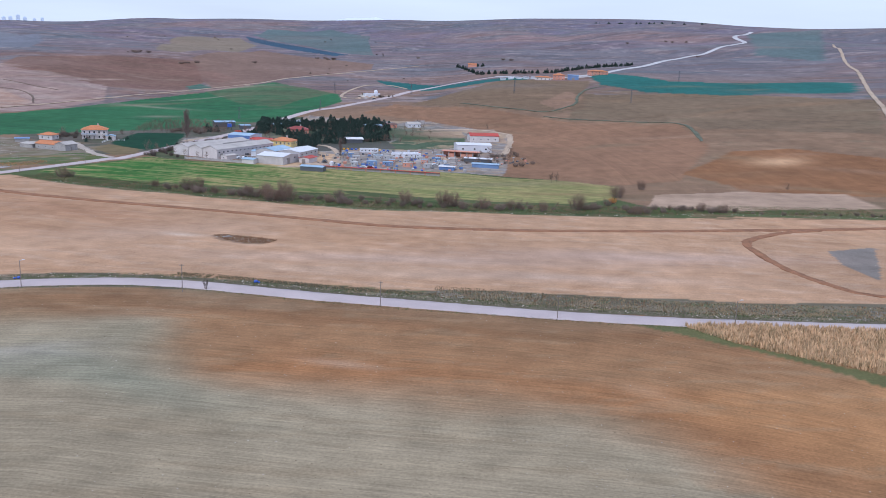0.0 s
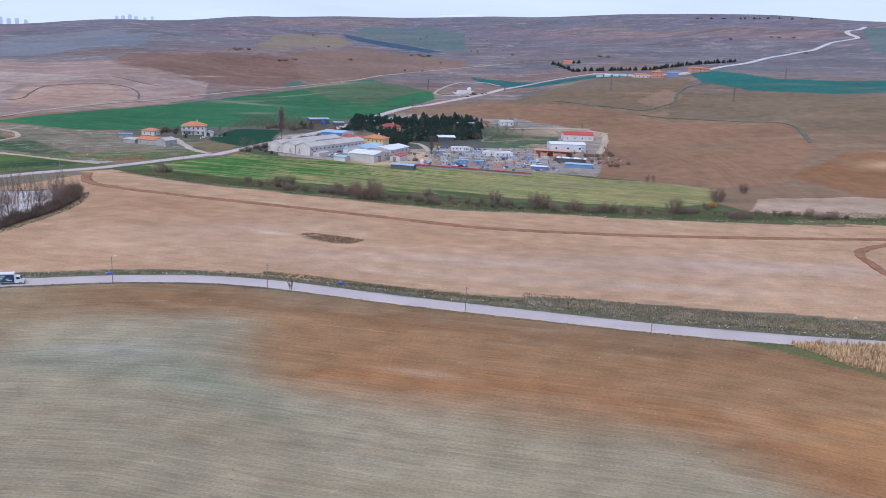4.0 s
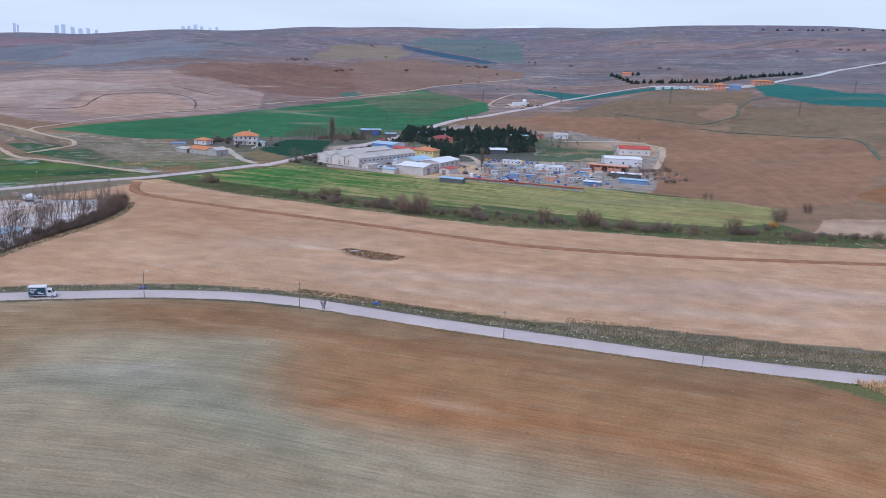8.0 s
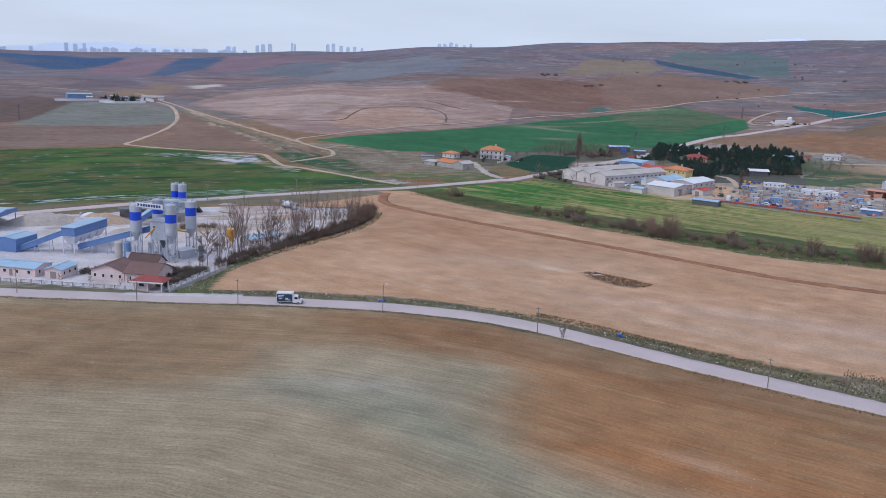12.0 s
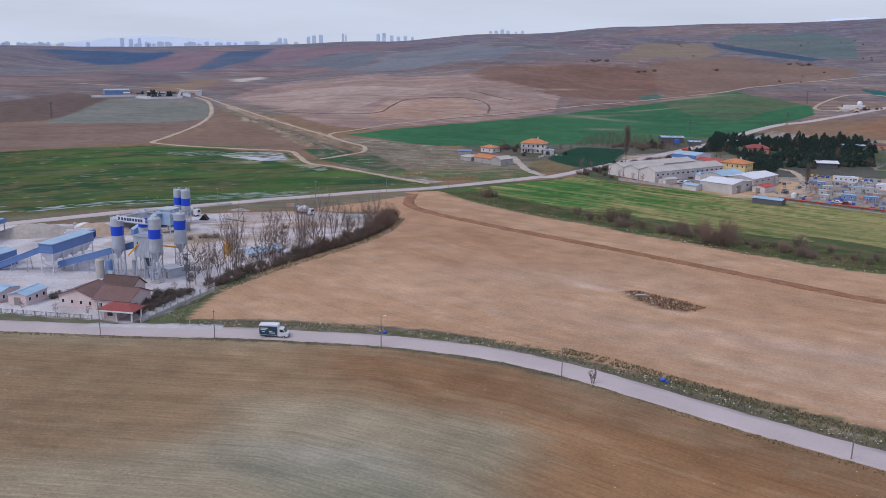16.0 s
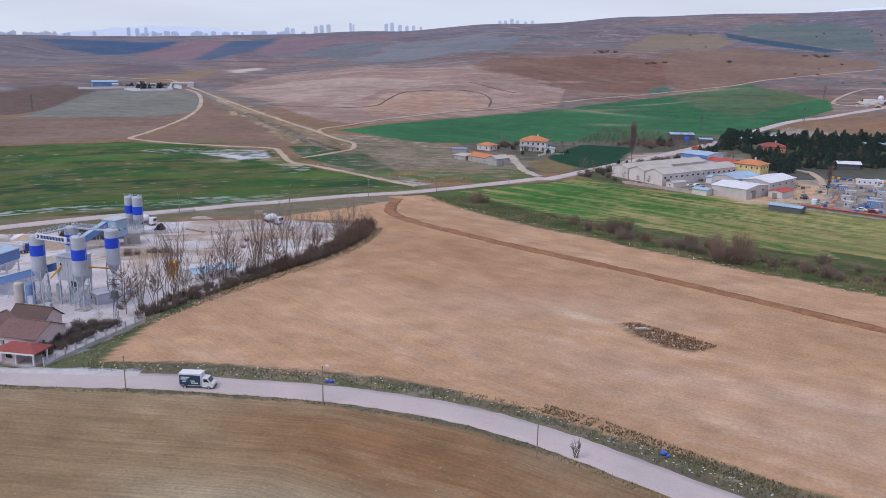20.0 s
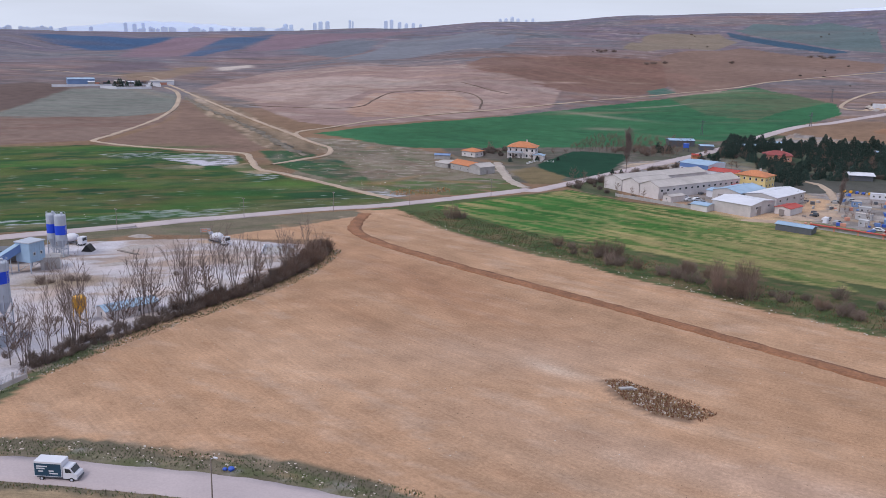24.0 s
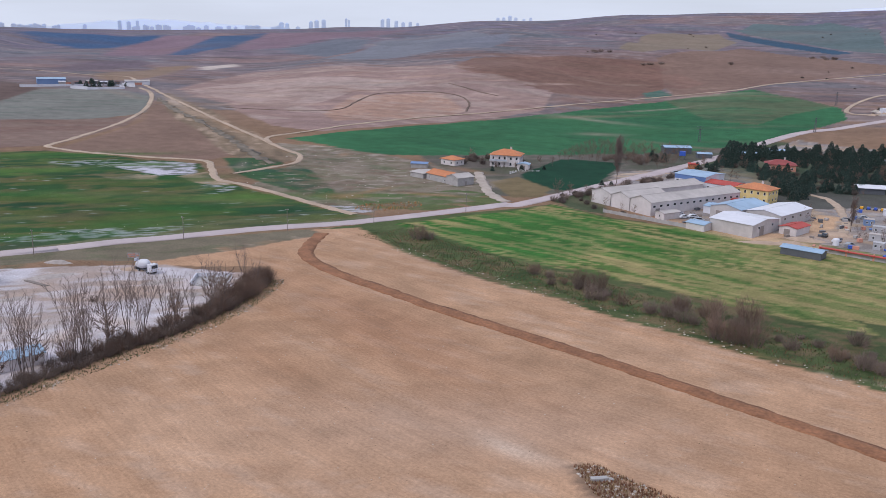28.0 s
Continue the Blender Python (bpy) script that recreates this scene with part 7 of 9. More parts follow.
wood("garden_thicket", "dense dark leafless thicket behind the fence", "thicket", DARK_BUSHES, [(-151.5 - g_.uniform(0, 6.5) * (0.35 + 0.65 * k), 206 + 19 * k + g_.uniform(-1, 1)) for k in (g_.random() for _ in range(26))], 0.55, 0.85, 99)
for x, y in ((-178.5, 195.2), (-170.0, 197.6), (-161.5, 199.8), (-158.5, 227)):
    tree(x, y, 0.5, SPREADERS, "small pruned leafless tree by the office fence", "small trees by the offices")

BIG_BUSHES = [(-39.2, 372.5), (-30.3, 372.2), (40.0, 355.2), (43.5, 352.8), (56.8, 349.0), (129.2, 388.6), (99.4, 352.4), (-31.9, 357.1), (-28.2, 357.5), (-35.8, 358.3)]
SMALL_BUSHES = [(-76.2, 384.3), (-70.7, 381.9), (-47.1, 376.0), (-6.1, 369.6), (4.0, 365.0), (23.5, 358.8), (28.8, 356.6), (47.9, 347.8), (63.8, 345.7), (69.1, 347.8), (73.0, 351.2), (83.7, 348.7), (107.5, 353.5), (117.3, 364.6), (149.3, 411.9), (125.1, 345.0), (122.5, 347.3), (130.7, 348.4), (158.4, 355.5), (164.8, 354.7), (-70.2, 373.5), (-67.3, 374.1), (-49.4, 368.4), (-53.8, 369.4), (-45.0, 366.9), (-19.9, 358.8), (-5.0, 353.7), (-1.8, 351.9), (-139.3, 410.1), (-136.0, 412.1), (-10.5, 356.2)]
LONE_TREES = [(106.4, 433.9), (109.5, 434.0), (223.4, 401.9)]
FAR_BUSHES = [(-290.8, 1179.0), (-282.3, 1180.6), (-270.1, 1175.9), (-214.5, 1101.1), (-207.9, 1107.3), (-197.6, 1115.1), (-54.7, 1303.1), (-38.3, 1282.9), (-29.3, 1292.0), (-278.8, 1787.9), (-43.8, 1311.0), (-30.7, 1290.4), (214.4, 1238.7), (224.6, 1226.5), (576.3, 1572.4), (585.3, 1561.3), (609.5, 1556.9), (540.7, 1323.1), (-285.3, 1169.8), (-130.2, 1150.0), (485.4, 1516.5), (98.5, 1338.9)]
RIDGE_TREES = [(656.8, 2319.6), (676.1, 2289.1), (704.0, 2269.0), (739.0, 2235.0), (761.6, 2211.9), (780.2, 2200.5), (840.1, 2260.8), (824.8, 2120.2), (926.3, 2261.9)]
HILL_CONIFERS = [(139.2, 1157.8), (142.6, 1138.6), (145.8, 1119.4), (148.8, 1099.7), (151.4, 1079.2), (153.7, 1057.8), (158.8, 1052.7), (164.0, 1047.7), (169.1, 1043.0), (174.2, 1038.8), (179.3, 1035.2), (184.6, 1032.5), (190.0, 1030.8), (195.7, 1030.3), (201.5, 1031.1), (207.6, 1033.2), (213.8, 1035.5), (219.9, 1037.1), (225.8, 1038.2), (231.7, 1038.8), (237.4, 1038.9), (243.1, 1038.7), (250.0, 1044.8), (256.8, 1050.8), (263.8, 1057.0), (270.9, 1063.3), (278.1, 1069.9), (285.5, 1077.1), (293.2, 1085.0), (301.2, 1093.8), (306.8, 1097.6), (312.5, 1101.8), (318.4, 1106.5), (324.4, 1111.6), (330.7, 1117.2), (337.0, 1123.1), (343.5, 1129.2), (350.1, 1135.4), (356.6, 1141.5), (363.1, 1147.2), (369.6, 1152.6), (376.0, 1157.9), (382.4, 1163.1), (158.4, 1160.6), (164.2, 1154.6), (169.9, 1148.6)]
for x, y in BIG_BUSHES:
    bush(x, y, rng.uniform(1.2, 1.6), RED_BUSHES, "large leafless reddish bush on the field margin")
for x, y in SMALL_BUSHES:
    bush(x, y, rng.uniform(0.8, 1.3), BUSHES + RED_BUSHES)
margin = smooth_line([(-90, 383), (-60, 372), (-20, 362), (20, 352), (60, 347), (100, 349), (140, 352), (180, 356)], 3.2)
for p in margin:
    if rng.random() < 0.72:
        bush(p.x + rng.uniform(-2, 2), p.y + rng.uniform(-2.5, 7), rng.uniform(0.4, 0.95), BUSHES + RED_BUSHES[:1])
for p in smooth_line([(150, 362), (180, 352), (215, 350), (250, 346), (300, 342)], 6):
    bush(p.x + rng.uniform(-2, 2), p.y + rng.uniform(-2, 2), rng.uniform(0.35, 0.7))
bush(121.5, 371, 1.5, [OCHRE_BUSH], "ochre leafless bush among brown ones")
for x, y in LONE_TREES:
    tree(x, y, 0.9, SPREADERS, "lone leafless tree at the foot of the hill", "trees at the foot of the hill")
plant_thing("tree", "stunted dark leafless tree beside the asphalt road", "tree", STUNTED, -39.4, 212.3, 0, 0.82, "roadside trees")
for x, y, s in ((105.8, 430.4, 0.8), (109, 432, 0.7), (129.5, 384.5, 1.0), (126, 386, 0.9), (82.3, 341, 0.55), (114.6, 362.2, 0.7), (122.6, 343, 0.6), (128.6, 345, 0.7), (137.1, 347, 0.7), (53.8, 346, 0.75), (47, 350, 0.7), (40.3, 358, 0.85), (72.7, 350, 0.8), (66, 349, 0.7), (77, 351, 0.65), (90, 352, 0.6), (98, 352, 0.75), (104, 354, 0.8), (108, 352, 0.7), (23.6, 354, 0.7), (12, 358, 0.55), (-4.9, 364, 0.6), (146, 352, 0.5), (60, 350, 0.6)):
    tree(x, y, s * rng.uniform(0.85, 1.1), SPREADERS, "small leafless tree on the field margin", "bare trees on the field margin")
for x, y in FAR_BUSHES:
    ob = bush(x, y, 1.5, BUSHES, "dark scrub bush on the far hillside", "scrub on the hillsides")
    ob.scale = (1.9, 1.9, 1.0)
wood("ridge_trees", "scattered dark trees standing on the ridge line", "trees", CONIFERS[3:4], [(x + rng.uniform(-9, 9), y + rng.uniform(-8, 8)) for x, y in RIDGE_TREES for _ in range(3)], 0.5, 1.3, 91, 0.7)
wood("hill_conifers", "belt of dark young conifers on the hill", "conifers", CONIFERS, [(x + rng.uniform(-3, 3), y + rng.uniform(-5, 5)) for x, y in HILL_CONIFERS for _ in range(3)], 0.4, 0.72, 92, 0.9)

wood("hillside_scrub", "dark scrub dotted over the far hillsides", "scrub", DARK_BUSHES, [(rng.uniform(-420, 120), rng.uniform(1000, 1900)) for _ in range(16)] + [(rng.uniform(-80, 60), rng.uniform(1350, 2200)) for _ in range(8)], 0.6, 1.2, 103, 0.6)

# conifer grove behind the works
grove = []
while len(grove) < 230:
    x, y = rng.uniform(-72, 26), rng.uniform(588, 700)
    if y < 600 and not -46 < x < -22:
        continue
    if -62 < x < -26 and 628 < y < 652:
        continue
    if x < -48 and y < 622 + (-48 - x) * 0.5:
        continue
    if all((x - a) ** 2 + (y - b) ** 2 > 9.5 for a, b in grove):
        grove.append((x, y))
for x, y in ((-80, 621), (-74, 615), (-68.5, 633), (-58, 638), (-73, 649), (-68, 662), (-58, 657), (-47, 663), (-41, 676), (-31, 680), (-19, 667), (-13, 669), (-8, 662), (-2, 640), (5, 658), (-38, 568), (-33, 570), (-28, 589), (-23, 588), (-17, 587), (-12, 583), (-5, 594), (1, 597), (7, 607), (12, 600), (17, 612)):
    grove += [(x + rng.uniform(-2, 2), y + rng.uniform(-2, 2)), (x + rng.uniform(-5, 5), y + rng.uniform(2, 7))]
grove += [(-30, 556), (-27, 562), (-33, 566), (-27, 572), (-24, 580), (-31, 580), (-19, 584), (-105, 634), (-101, 637), (-108, 638), (-168.5, 592)]
grove.sort(key=lambda p: p[1])
for x, y in grove[:110]:
    plant_thing("tree", "dark green conifer in the grove behind the works", "tree", rng.choice(CONIFERS), x, y, rng.uniform(0, 360), rng.uniform(0.44, 0.8), "conifers behind the works")
wood("grove_conifers", "dark conifers crowding the grove behind the works", "conifers", CONIFERS, grove[110:] + [(x + rng.uniform(-3, 3), y + rng.uniform(1, 4)) for x, y in grove[150:]], 0.45, 0.86, 100)
wood("grove_scrub", "dark leafless scrub under the conifers", "scrub", DARK_BUSHES, [(x + rng.uniform(-4, 4), y + rng.uniform(-3, 3)) for x, y in grove], 0.6, 1.0, 101)
for x, y in ((-107, 553), (-7.6, 500.3)):
    tree(x, y, 1.35 if x < -50 else 0.8, TALL_POPLAR, "tall pale leafless poplar near the works", "tall poplars")
wood("orchard_trees", "leafless purplish orchard trees in rows", "trees", ORCHARD, [(-152 + 5.2 * i + rng.uniform(-1, 1), 610 + 5.5 * j + rng.uniform(-1, 1)) for i in range(12) for j in range(13)], 1.1, 1.7, 93)
wood("grove_trees", "leafless trees mixed into the conifer grove", "trees", SPREADERS + ORCHARD, [(rng.uniform(-85, 60), rng.uniform(578, 690)) for _ in range(70)], 0.7, 1.1, 94)
for x, y, s in ((-121.5, 508.5, 1.35), (-118, 514, 1.0), (-117, 512, 0.8), (-113, 522, 0.7), (-195, 588, 1.1), (-156, 588, 1.0), (-150, 590, 0.9), (-186, 590, 0.8), (-24, 512, 0.9), (-21, 507, 0.7), (106, 664, 0.8)):
    tree(x, y, s, SPREADERS, "leafless round-crowned tree by the houses", "bare trees by the houses")
wood("village_scrub", "dark leafless scrub along the lane by the houses", "scrub", DARK_BUSHES + BUSHES, [(-118 + 4.5 * i + rng.uniform(-3, 3), 500 + 12 * i + rng.uniform(-5, 5)) for i in range(8) for _ in range(4)] + [(rng.uniform(-200, -160), rng.uniform(572, 596)) for _ in range(34)] + [(rng.uniform(-130, -100), rng.uniform(618, 650)) for _ in range(26)], 0.6, 1.2, 102)
for x, y in ((-112, 545), (-108, 547), (-160, 570), (-172, 560), (-150, 576)):
    plant_thing("bush", "dark evergreen garden bush by the houses", "bush", CONIFERS[3], x, y, rng.uniform(0, 360), rng.uniform(0.35, 0.55), "evergreen bushes by the houses", ("stem", "crown"))
for x, y, s in ((96, 510, 1.0), (93, 505, 0.9), (99, 520, 1.1), (82, 500, 1.0), (75, 498, 1.2), (70, 505, 1.0), (88, 530, 1.3), (104, 545, 1.2), (86, 498, 1.1)):
    tree(x, y, s, SPREADERS, "leafless grey tree crowding the works corner", "bare trees at the works corner")
for k in range(26):
    x, y = rng.uniform(-6, 62), rng.uniform(470, 548)
    tree(x, y, rng.uniform(0.3, 0.6), SPREADERS + POPLARS[:1], "small leafless tree among the cabins", "bare trees among the cabins")
for k in range(22):
    bush(rng.uniform(66, 110), rng.uniform(488, 550), rng.uniform(0.6, 1.0), BUSHES, "dark leafless shrub crowding the works corner", "shrubs at the works corner")
for x, y, s in ((18, 498, 0.6), (28, 507, 0.55), (34, 497, 0.6), (12, 505, 0.55), (40, 478, 0.5), (8, 515, 0.5), (20, 475, 0.5), (52, 505, 0.6)):
    tree(x, y, s, SPREADERS, "small leafless tree among the cabins", "bare trees among the cabins")

# ---- the works and houses across the field ----
hall("old_workshop", "long off-white workshop with a grey sheet roof", "workshop", -105.8, 504.7, -31, 11.0, 58, 5.2, 1.6, RENDERED, GREY_ROOF, "y", rows=(("l", 10, 2.6, 1.4, 1.0),))
hall("old_workshop", "short off-white gabled workshop between longer ones", "workshop", -96.2, 498.9, -31, 10.2, 22, 5.2, 1.9, RENDERED, GREY_ROOF, "y")
hall("old_workshop", "long off-white workshop with a row of windows", "workshop", -87.3, 493.6, -31, 11.0, 55, 5.4, 2.0, RENDERED, GREY_ROOF, "y", rows=(("r", 14, 3.2, 1.6, 1.0),), doors=(("r", 4.0, 2.4, 2.8),))
hall("annex", "low grey-roofed annex against the workshop", "annex", -75.8, 486.0, -31, 4.5, 9, 2.6, 0.5, RENDERED, GREY_ROOF, "y", rows=(("f", 1, 1.0, 0.8, 0.9),))
hall("white_hall", "large white industrial hall with a pale roof", "hall", -54.4, 476.7, -22, 16.8, 20, 4.6, 1.1, HALL_WALL, WHITE, "x", rows=(("r", 2, 2.6, 1.6, 1.0),), doors=(("r", 7.0, 3.2, 3.6),))
hall("white_hall", "white industrial hall with a pale low roof", "hall", -44.0, 497.0, -22, 14, 26, 4.8, 1.3, HALL_WALL, WHITE, "y", rows=(("r", 4, 2.8, 1.6, 1.0),))
hall("white_hall", "white and blue workshop hall behind the yard", "hall", -57.5, 500.0, -22, 13, 22, 4.8, 1.4, HALL_WALL, PALE_BLUE_ROOF, "y", doors=(("f", 4.0, 3.0, 3.2), ("f", 9.0, 3.0, 3.2)))
hall("red_shed", "low shed with a bright red roof", "shed", -31.2, 484.0, -22, 6.5, 11, 2.8, 0.7, RENDERED, RED_SHEET, "y", doors=(("f", 3.0, 2.2, 2.2),))
hall("blue_hall", "two-storey hall with blue cladding and pale roof", "hall", -81.2, 556.0, -20, 15.5, 18, 7.2, 0.9, WHITE, PALE_BLUE_ROOF, "x", rows=(("f", 5, 3.8, 1.4, 1.1), ("r", 4, 3.8, 1.4, 1.1)))
bm = block(-0.06, 15.56, -0.05, 0.02, 5.2, 7.2)
band = part("blue_band", bm, STEEL_BLUE, bpy.data.objects["blue_hall"], "steel blue cladding band")
hall("link_building", "white building with a dark red sheet roof", "building", -66.8, 549.0, -20, 14, 12, 5.4, 0.9, WHITE, RED_SHEET, "x", rows=(("f", 4, 2.8, 1.2, 1.2),))
hipped("yellow_house", "two-storey yellow house with an orange tile roof", "house", -53.0, 542.6, -18, 14.4, 11.0, 5.8, 2.2, YELLOW_WALL, ORANGE_TILE, rows=(("f", 5, 0.9, 1.0, 1.3), ("f", 5, 3.8, 1.0, 1.3), ("r", 3, 0.9, 1.0, 1.3), ("r", 3, 3.8, 1.0, 1.3)), doors=(("f", 8.2, 1.2, 2.1),))
hall("red_container", "long bright red storage container in the court", "container", -54.5, 529.5, -18, 10.5, 4.5, 2.7, 0.1, RED_SHEET, RED_SHEET, "x", over=0.05)
hall("lean_to", "small pale blue roofed lean-to in the court", "shed", -61.0, 507.0, -22, 7.5, 9, 3.0, 0.6, WHITE, PALE_BLUE_ROOF, "x")
hall("lean_to", "small pale blue roofed lean-to at the field edge", "shed", -62.4, 474.5, -22, 7.4, 7.0, 2.5, 0.5, RENDERED, PALE_BLUE_ROOF, "x")
hall("field_shed", "dark shed with a blue sheet roof by the field", "shed", -28.6, 453.0, -15, 13.0, 6.0, 2.4, 0.5, DARK_STEEL, PALE_BLUE_ROOF, "x")
hipped("grove_house", "low house with a red roof among the conifers", "house", -48.0, 634.0, 8, 15, 10, 3.4, 2.4, SALMON, RED_TILE, rows=(("f", 4, 1.0, 1.0, 1.2),))
hall("pavilion", "open pavilion with a white roof by the grove", "pavilion", -4.0, 588, 12, 11, 8, 3.0, 0.9, DARK_STEEL, WHITE, "x", over=0.8)
hall("low_house", "small white house behind the garden", "house", 43.5, 676, 10, 11, 8, 3.2, 1.2, WHITE, GREY_ROOF, "x", rows=(("f", 3, 1.0, 1.0, 1.2),))
hall("low_house", "unfinished stone house behind the garden", "house", 26.0, 672, 10, 9, 7, 2.8, 0.8, SALMON, BROWN_TILE, "x", rows=(("f", 2, 1.0, 1.0, 1.2),))
hall("works_hall", "white works hall with a pale sheet roof", "hall", 69.8, 556, 4, 24, 14, 4.8, 1.0, WHITE, WHITE, "x", rows=(("f", 3, 1.6, 1.4, 1.2),))
hall("barn", "white barn with a bright red sheet roof", "barn", 85.5, 610, 2, 22, 13, 4.6, 1.6, RENDERED, RED_SHEET, "x", rows=(("f", 4, 1.6, 1.0, 1.0),))
shell = thing("building_shell", "unfinished building frame with bare brick panels", "building", 57.0, 531, -14)
for k in range(7):
    for gy in (0.2, 5.8):
        part("column", block(4 * k - 0.2, 4 * k + 0.2, gy - 0.2, gy + 0.2, -0.4, 3.4), CONCRETE, shell)
part("slab", block(-0.5, 24.5, -0.4, 6.4, 3.4, 3.75), SALMON, shell)
part("brick_wall", block(0, 24, 5.7, 6.0, -0.3, 3.4), SALMON, shell)
for k in (1, 3, 4):
    part("infill", block(4 * k + 0.2, 4 * k + 3.8, 0.05, 0.25, -0.3, 2.2), SALMON, shell)
hall("open_shed", "low open shed with a pale roof at the corner", "shed", 68.0, 505, -14, 17, 6, 2.6, 0.4, DARK_STEEL, WHITE, "x", over=0.5)
hall("open_shed", "low blue-sheeted shed at the works corner", "shed", 70.0, 484, -14, 16, 6, 2.2, 0.4, BLUE_SHEET, PALE_BLUE_ROOF, "x", over=0.4)
hall("open_shed", "small white-roofed stall near the red wall", "shed", 49.0, 470, -14, 9, 5, 2.0, 0.3, STEEL_BLUE, WHITE, "x", over=0.4)

# red-capped wall along the green field
redwall = thing("boundary_wall", "long grey wall with a red coping along the field", "wall", -17, 462.8, -15.5)
for k in range(8):
    part("wall_panel", block(8.5 * k, 8.5 * k + 8.4, 0, 0.25, -0.5, 1.5), CONCRETE, redwall)
    part("coping", block(8.5 * k - 0.05, 8.5 * k + 8.45, -0.8, 0.8, 1.5, 1.75), RED_SHEET, redwall, "red painted coping")
    part("pillar", block(8.5 * k - 0.3, 8.5 * k + 0.3, -0.3, 0.6, -0.5, 2.1), SALMON, redwall)


def cabin(x, y, turn, length, wall, roof, label, rows=3):
    return hall("site_cabin", label, "cabin", x, y, turn, length, 2.8, 2.5, 0.12, wall, roof, "x", rows=(("f", rows, 0.9, 0.9, 0.9),), doors=(("f", length * 0.82, 0.8, 1.95),), over=0.1, group="cabins for sale")


for cx, cy, ct, cl in ((4.5, 539, 6, 12), (23.6, 518, 2, 19), (24.5, 523.5, 2, 17)):
    cabin(cx, cy, ct, cl, WHITE, WHITE, "long white prefabricated cabin on the display yard", 5)
CABIN = surface("dull_cabin_panel", lin(184, 182, 184), 0.6, grain=0.06, scale=0.5, stain=0.14, stain_scale=0.2)
CABIN_ROOF = surface("grey_cabin_roof", lin(196, 194, 194), 0.7, grain=0.06, scale=0.5, stain=0.16, stain_scale=0.2)
for k in range(24):
    cx, cy = (-1 + 10.5 * (k % 6) + rng.uniform(-3, 3), 478 + 13.5 * (k // 6) + rng.uniform(-3.5, 3.5))
    if 20 < cx < 46 and 514 < cy < 530:
        continue
    cabin(cx, cy, rng.uniform(-20, 10), rng.choice((3.5, 4.5, 6)), rng.choice((CABIN, CABIN, BLUE_SHEET, SALMON)), rng.choice((CABIN_ROOF, GREY_ROOF, GREY_ROOF, PALE_BLUE_ROOF)), "small prefabricated cabin standing on the display yard", 2)


def car(x, y, turn, mat, label):
    ob = thing("car", label, "car", x, y, turn, "parked cars")
    bm = bmesh.new()
    prism(bm, [(-2.1, 0.35), (2.1, 0.35), (2.1, 0.75), (1.3, 0.9), (0.7, 1.42), (-1.0, 1.45), (-1.7, 0.95), (-2.1, 0.9)], -0.85, 0.85)
    bmesh.ops.bevel(bm, geom=bm.edges[:], offset=0.06, segments=2, affect="EDGES")
    body = part("body", bm, mat, ob)
    for s in (-1, 1):
        bm = bmesh.new()
        prism(bm, [(-1.4, 0.95), (1.1, 0.92), (0.62, 1.34), (-0.95, 1.36)], 0.85 * s - 0.02, 0.85 * s + 0.015)
        part("side_window", bm, GLASS, body)
        for wx in (-1.3, 1.3):
            wheel(ob, wx, 0.62 * s, 0.32, s)
    return ob


CAR_PAINT = [surface("white_car_paint", lin(228, 228, 230), 0.3), surface("silver_car_paint", lin(160, 164, 170), 0.3), surface("dark_car_paint", lin(54, 58, 66), 0.3), surface("red_car_paint", lin(150, 44, 40), 0.3)]
for x, y, turn, c in ((-66, 492, 40, 0), (-63, 495, 40, 0), (-60, 490, 20, 1), (-69, 498, 60, 0), (-171.5, 520, 70, 0), (-9, 520, 10, 2), (-3, 528, 20, 1), (6, 470, -10, 0), (10, 468, -10, 3), (-12, 480, 60, 0), (-8, 476, 60, 1), (-16, 487, 80, 2), (48, 486, 10, 0), (55, 492, 30, 1), (-88, 600, 20, 1), (-84, 606, 40, 0), (-78, 596, 30, 2), (20.0, 838, 20, 2), (14, 552, 5, 0)):
    car(x, y, turn, CAR_PAINT[c], ("white", "silver grey", "dark grey", "red")[c] + " car parked on bare ground")
for k in range(12):
    ob = thing("garden_machine", ("yellow" if k % 4 < 2 else "blue") + " painted machine in a display row", "machine", -6 + 2.6 * k, 551 - 0.4 * k, 80, "machines in a display row")
    part("body", block(-0.9, 0.9, -0.6, 0.6, 0.25, 1.2, bevel=0.1), YELLOW_STEEL if k % 4 < 2 else BLUE_PAINT, ob)
    for wx in (-0.6, 0.6):
        for s in (-1, 1):
            wheel(ob, wx, 0.5 * s, 0.3, s)
for x, y, a, b, h, m in ((-12, 492, 7, 3, 1.2, SAND), (-22, 478, 8, 4, 1.0, SAND), (-26, 470, 6, 3, 0.9, SAND), (40, 505, 4, 3, 1.1, GRAVEL), (55, 515, 6, 4, 1.5, SAND), (-34, 466, 12, 3, 0.7, SAND), (62, 520, 5, 3, 1.3, GRAVEL)):
    heap(x, y, a, b, h, rng.uniform(-20, 20), m, "low heap of earth and rubble at the works")
for k in range(120):
    x, y = rng.uniform(-12, 64), rng.uniform(463, 548)
    m = rng.choice((WOOD, STEEL_BLUE, WHITE, BLUE_PAINT, SALMON, DARK_STEEL, CONCRETE))
    ob = thing("crate", "stacked crate or pallet on the display yard", "crate", x, y, rng.uniform(0, 90), "crates on the display yard")
    w, d, h = rng.uniform(0.8, 2.2), rng.uniform(0.8, 1.6), rng.uniform(0.5, 1.5)
    part("box", block(-w / 2, w / 2, -d / 2, d / 2, 0.12, h, bevel=0.03), m, ob)
    for s in (-1, 1):
        part("runner", block(-w / 2, w / 2, s * d * 0.35 - 0.08, s * d * 0.35 + 0.08, -0.05, 0.12), WOOD, ob)

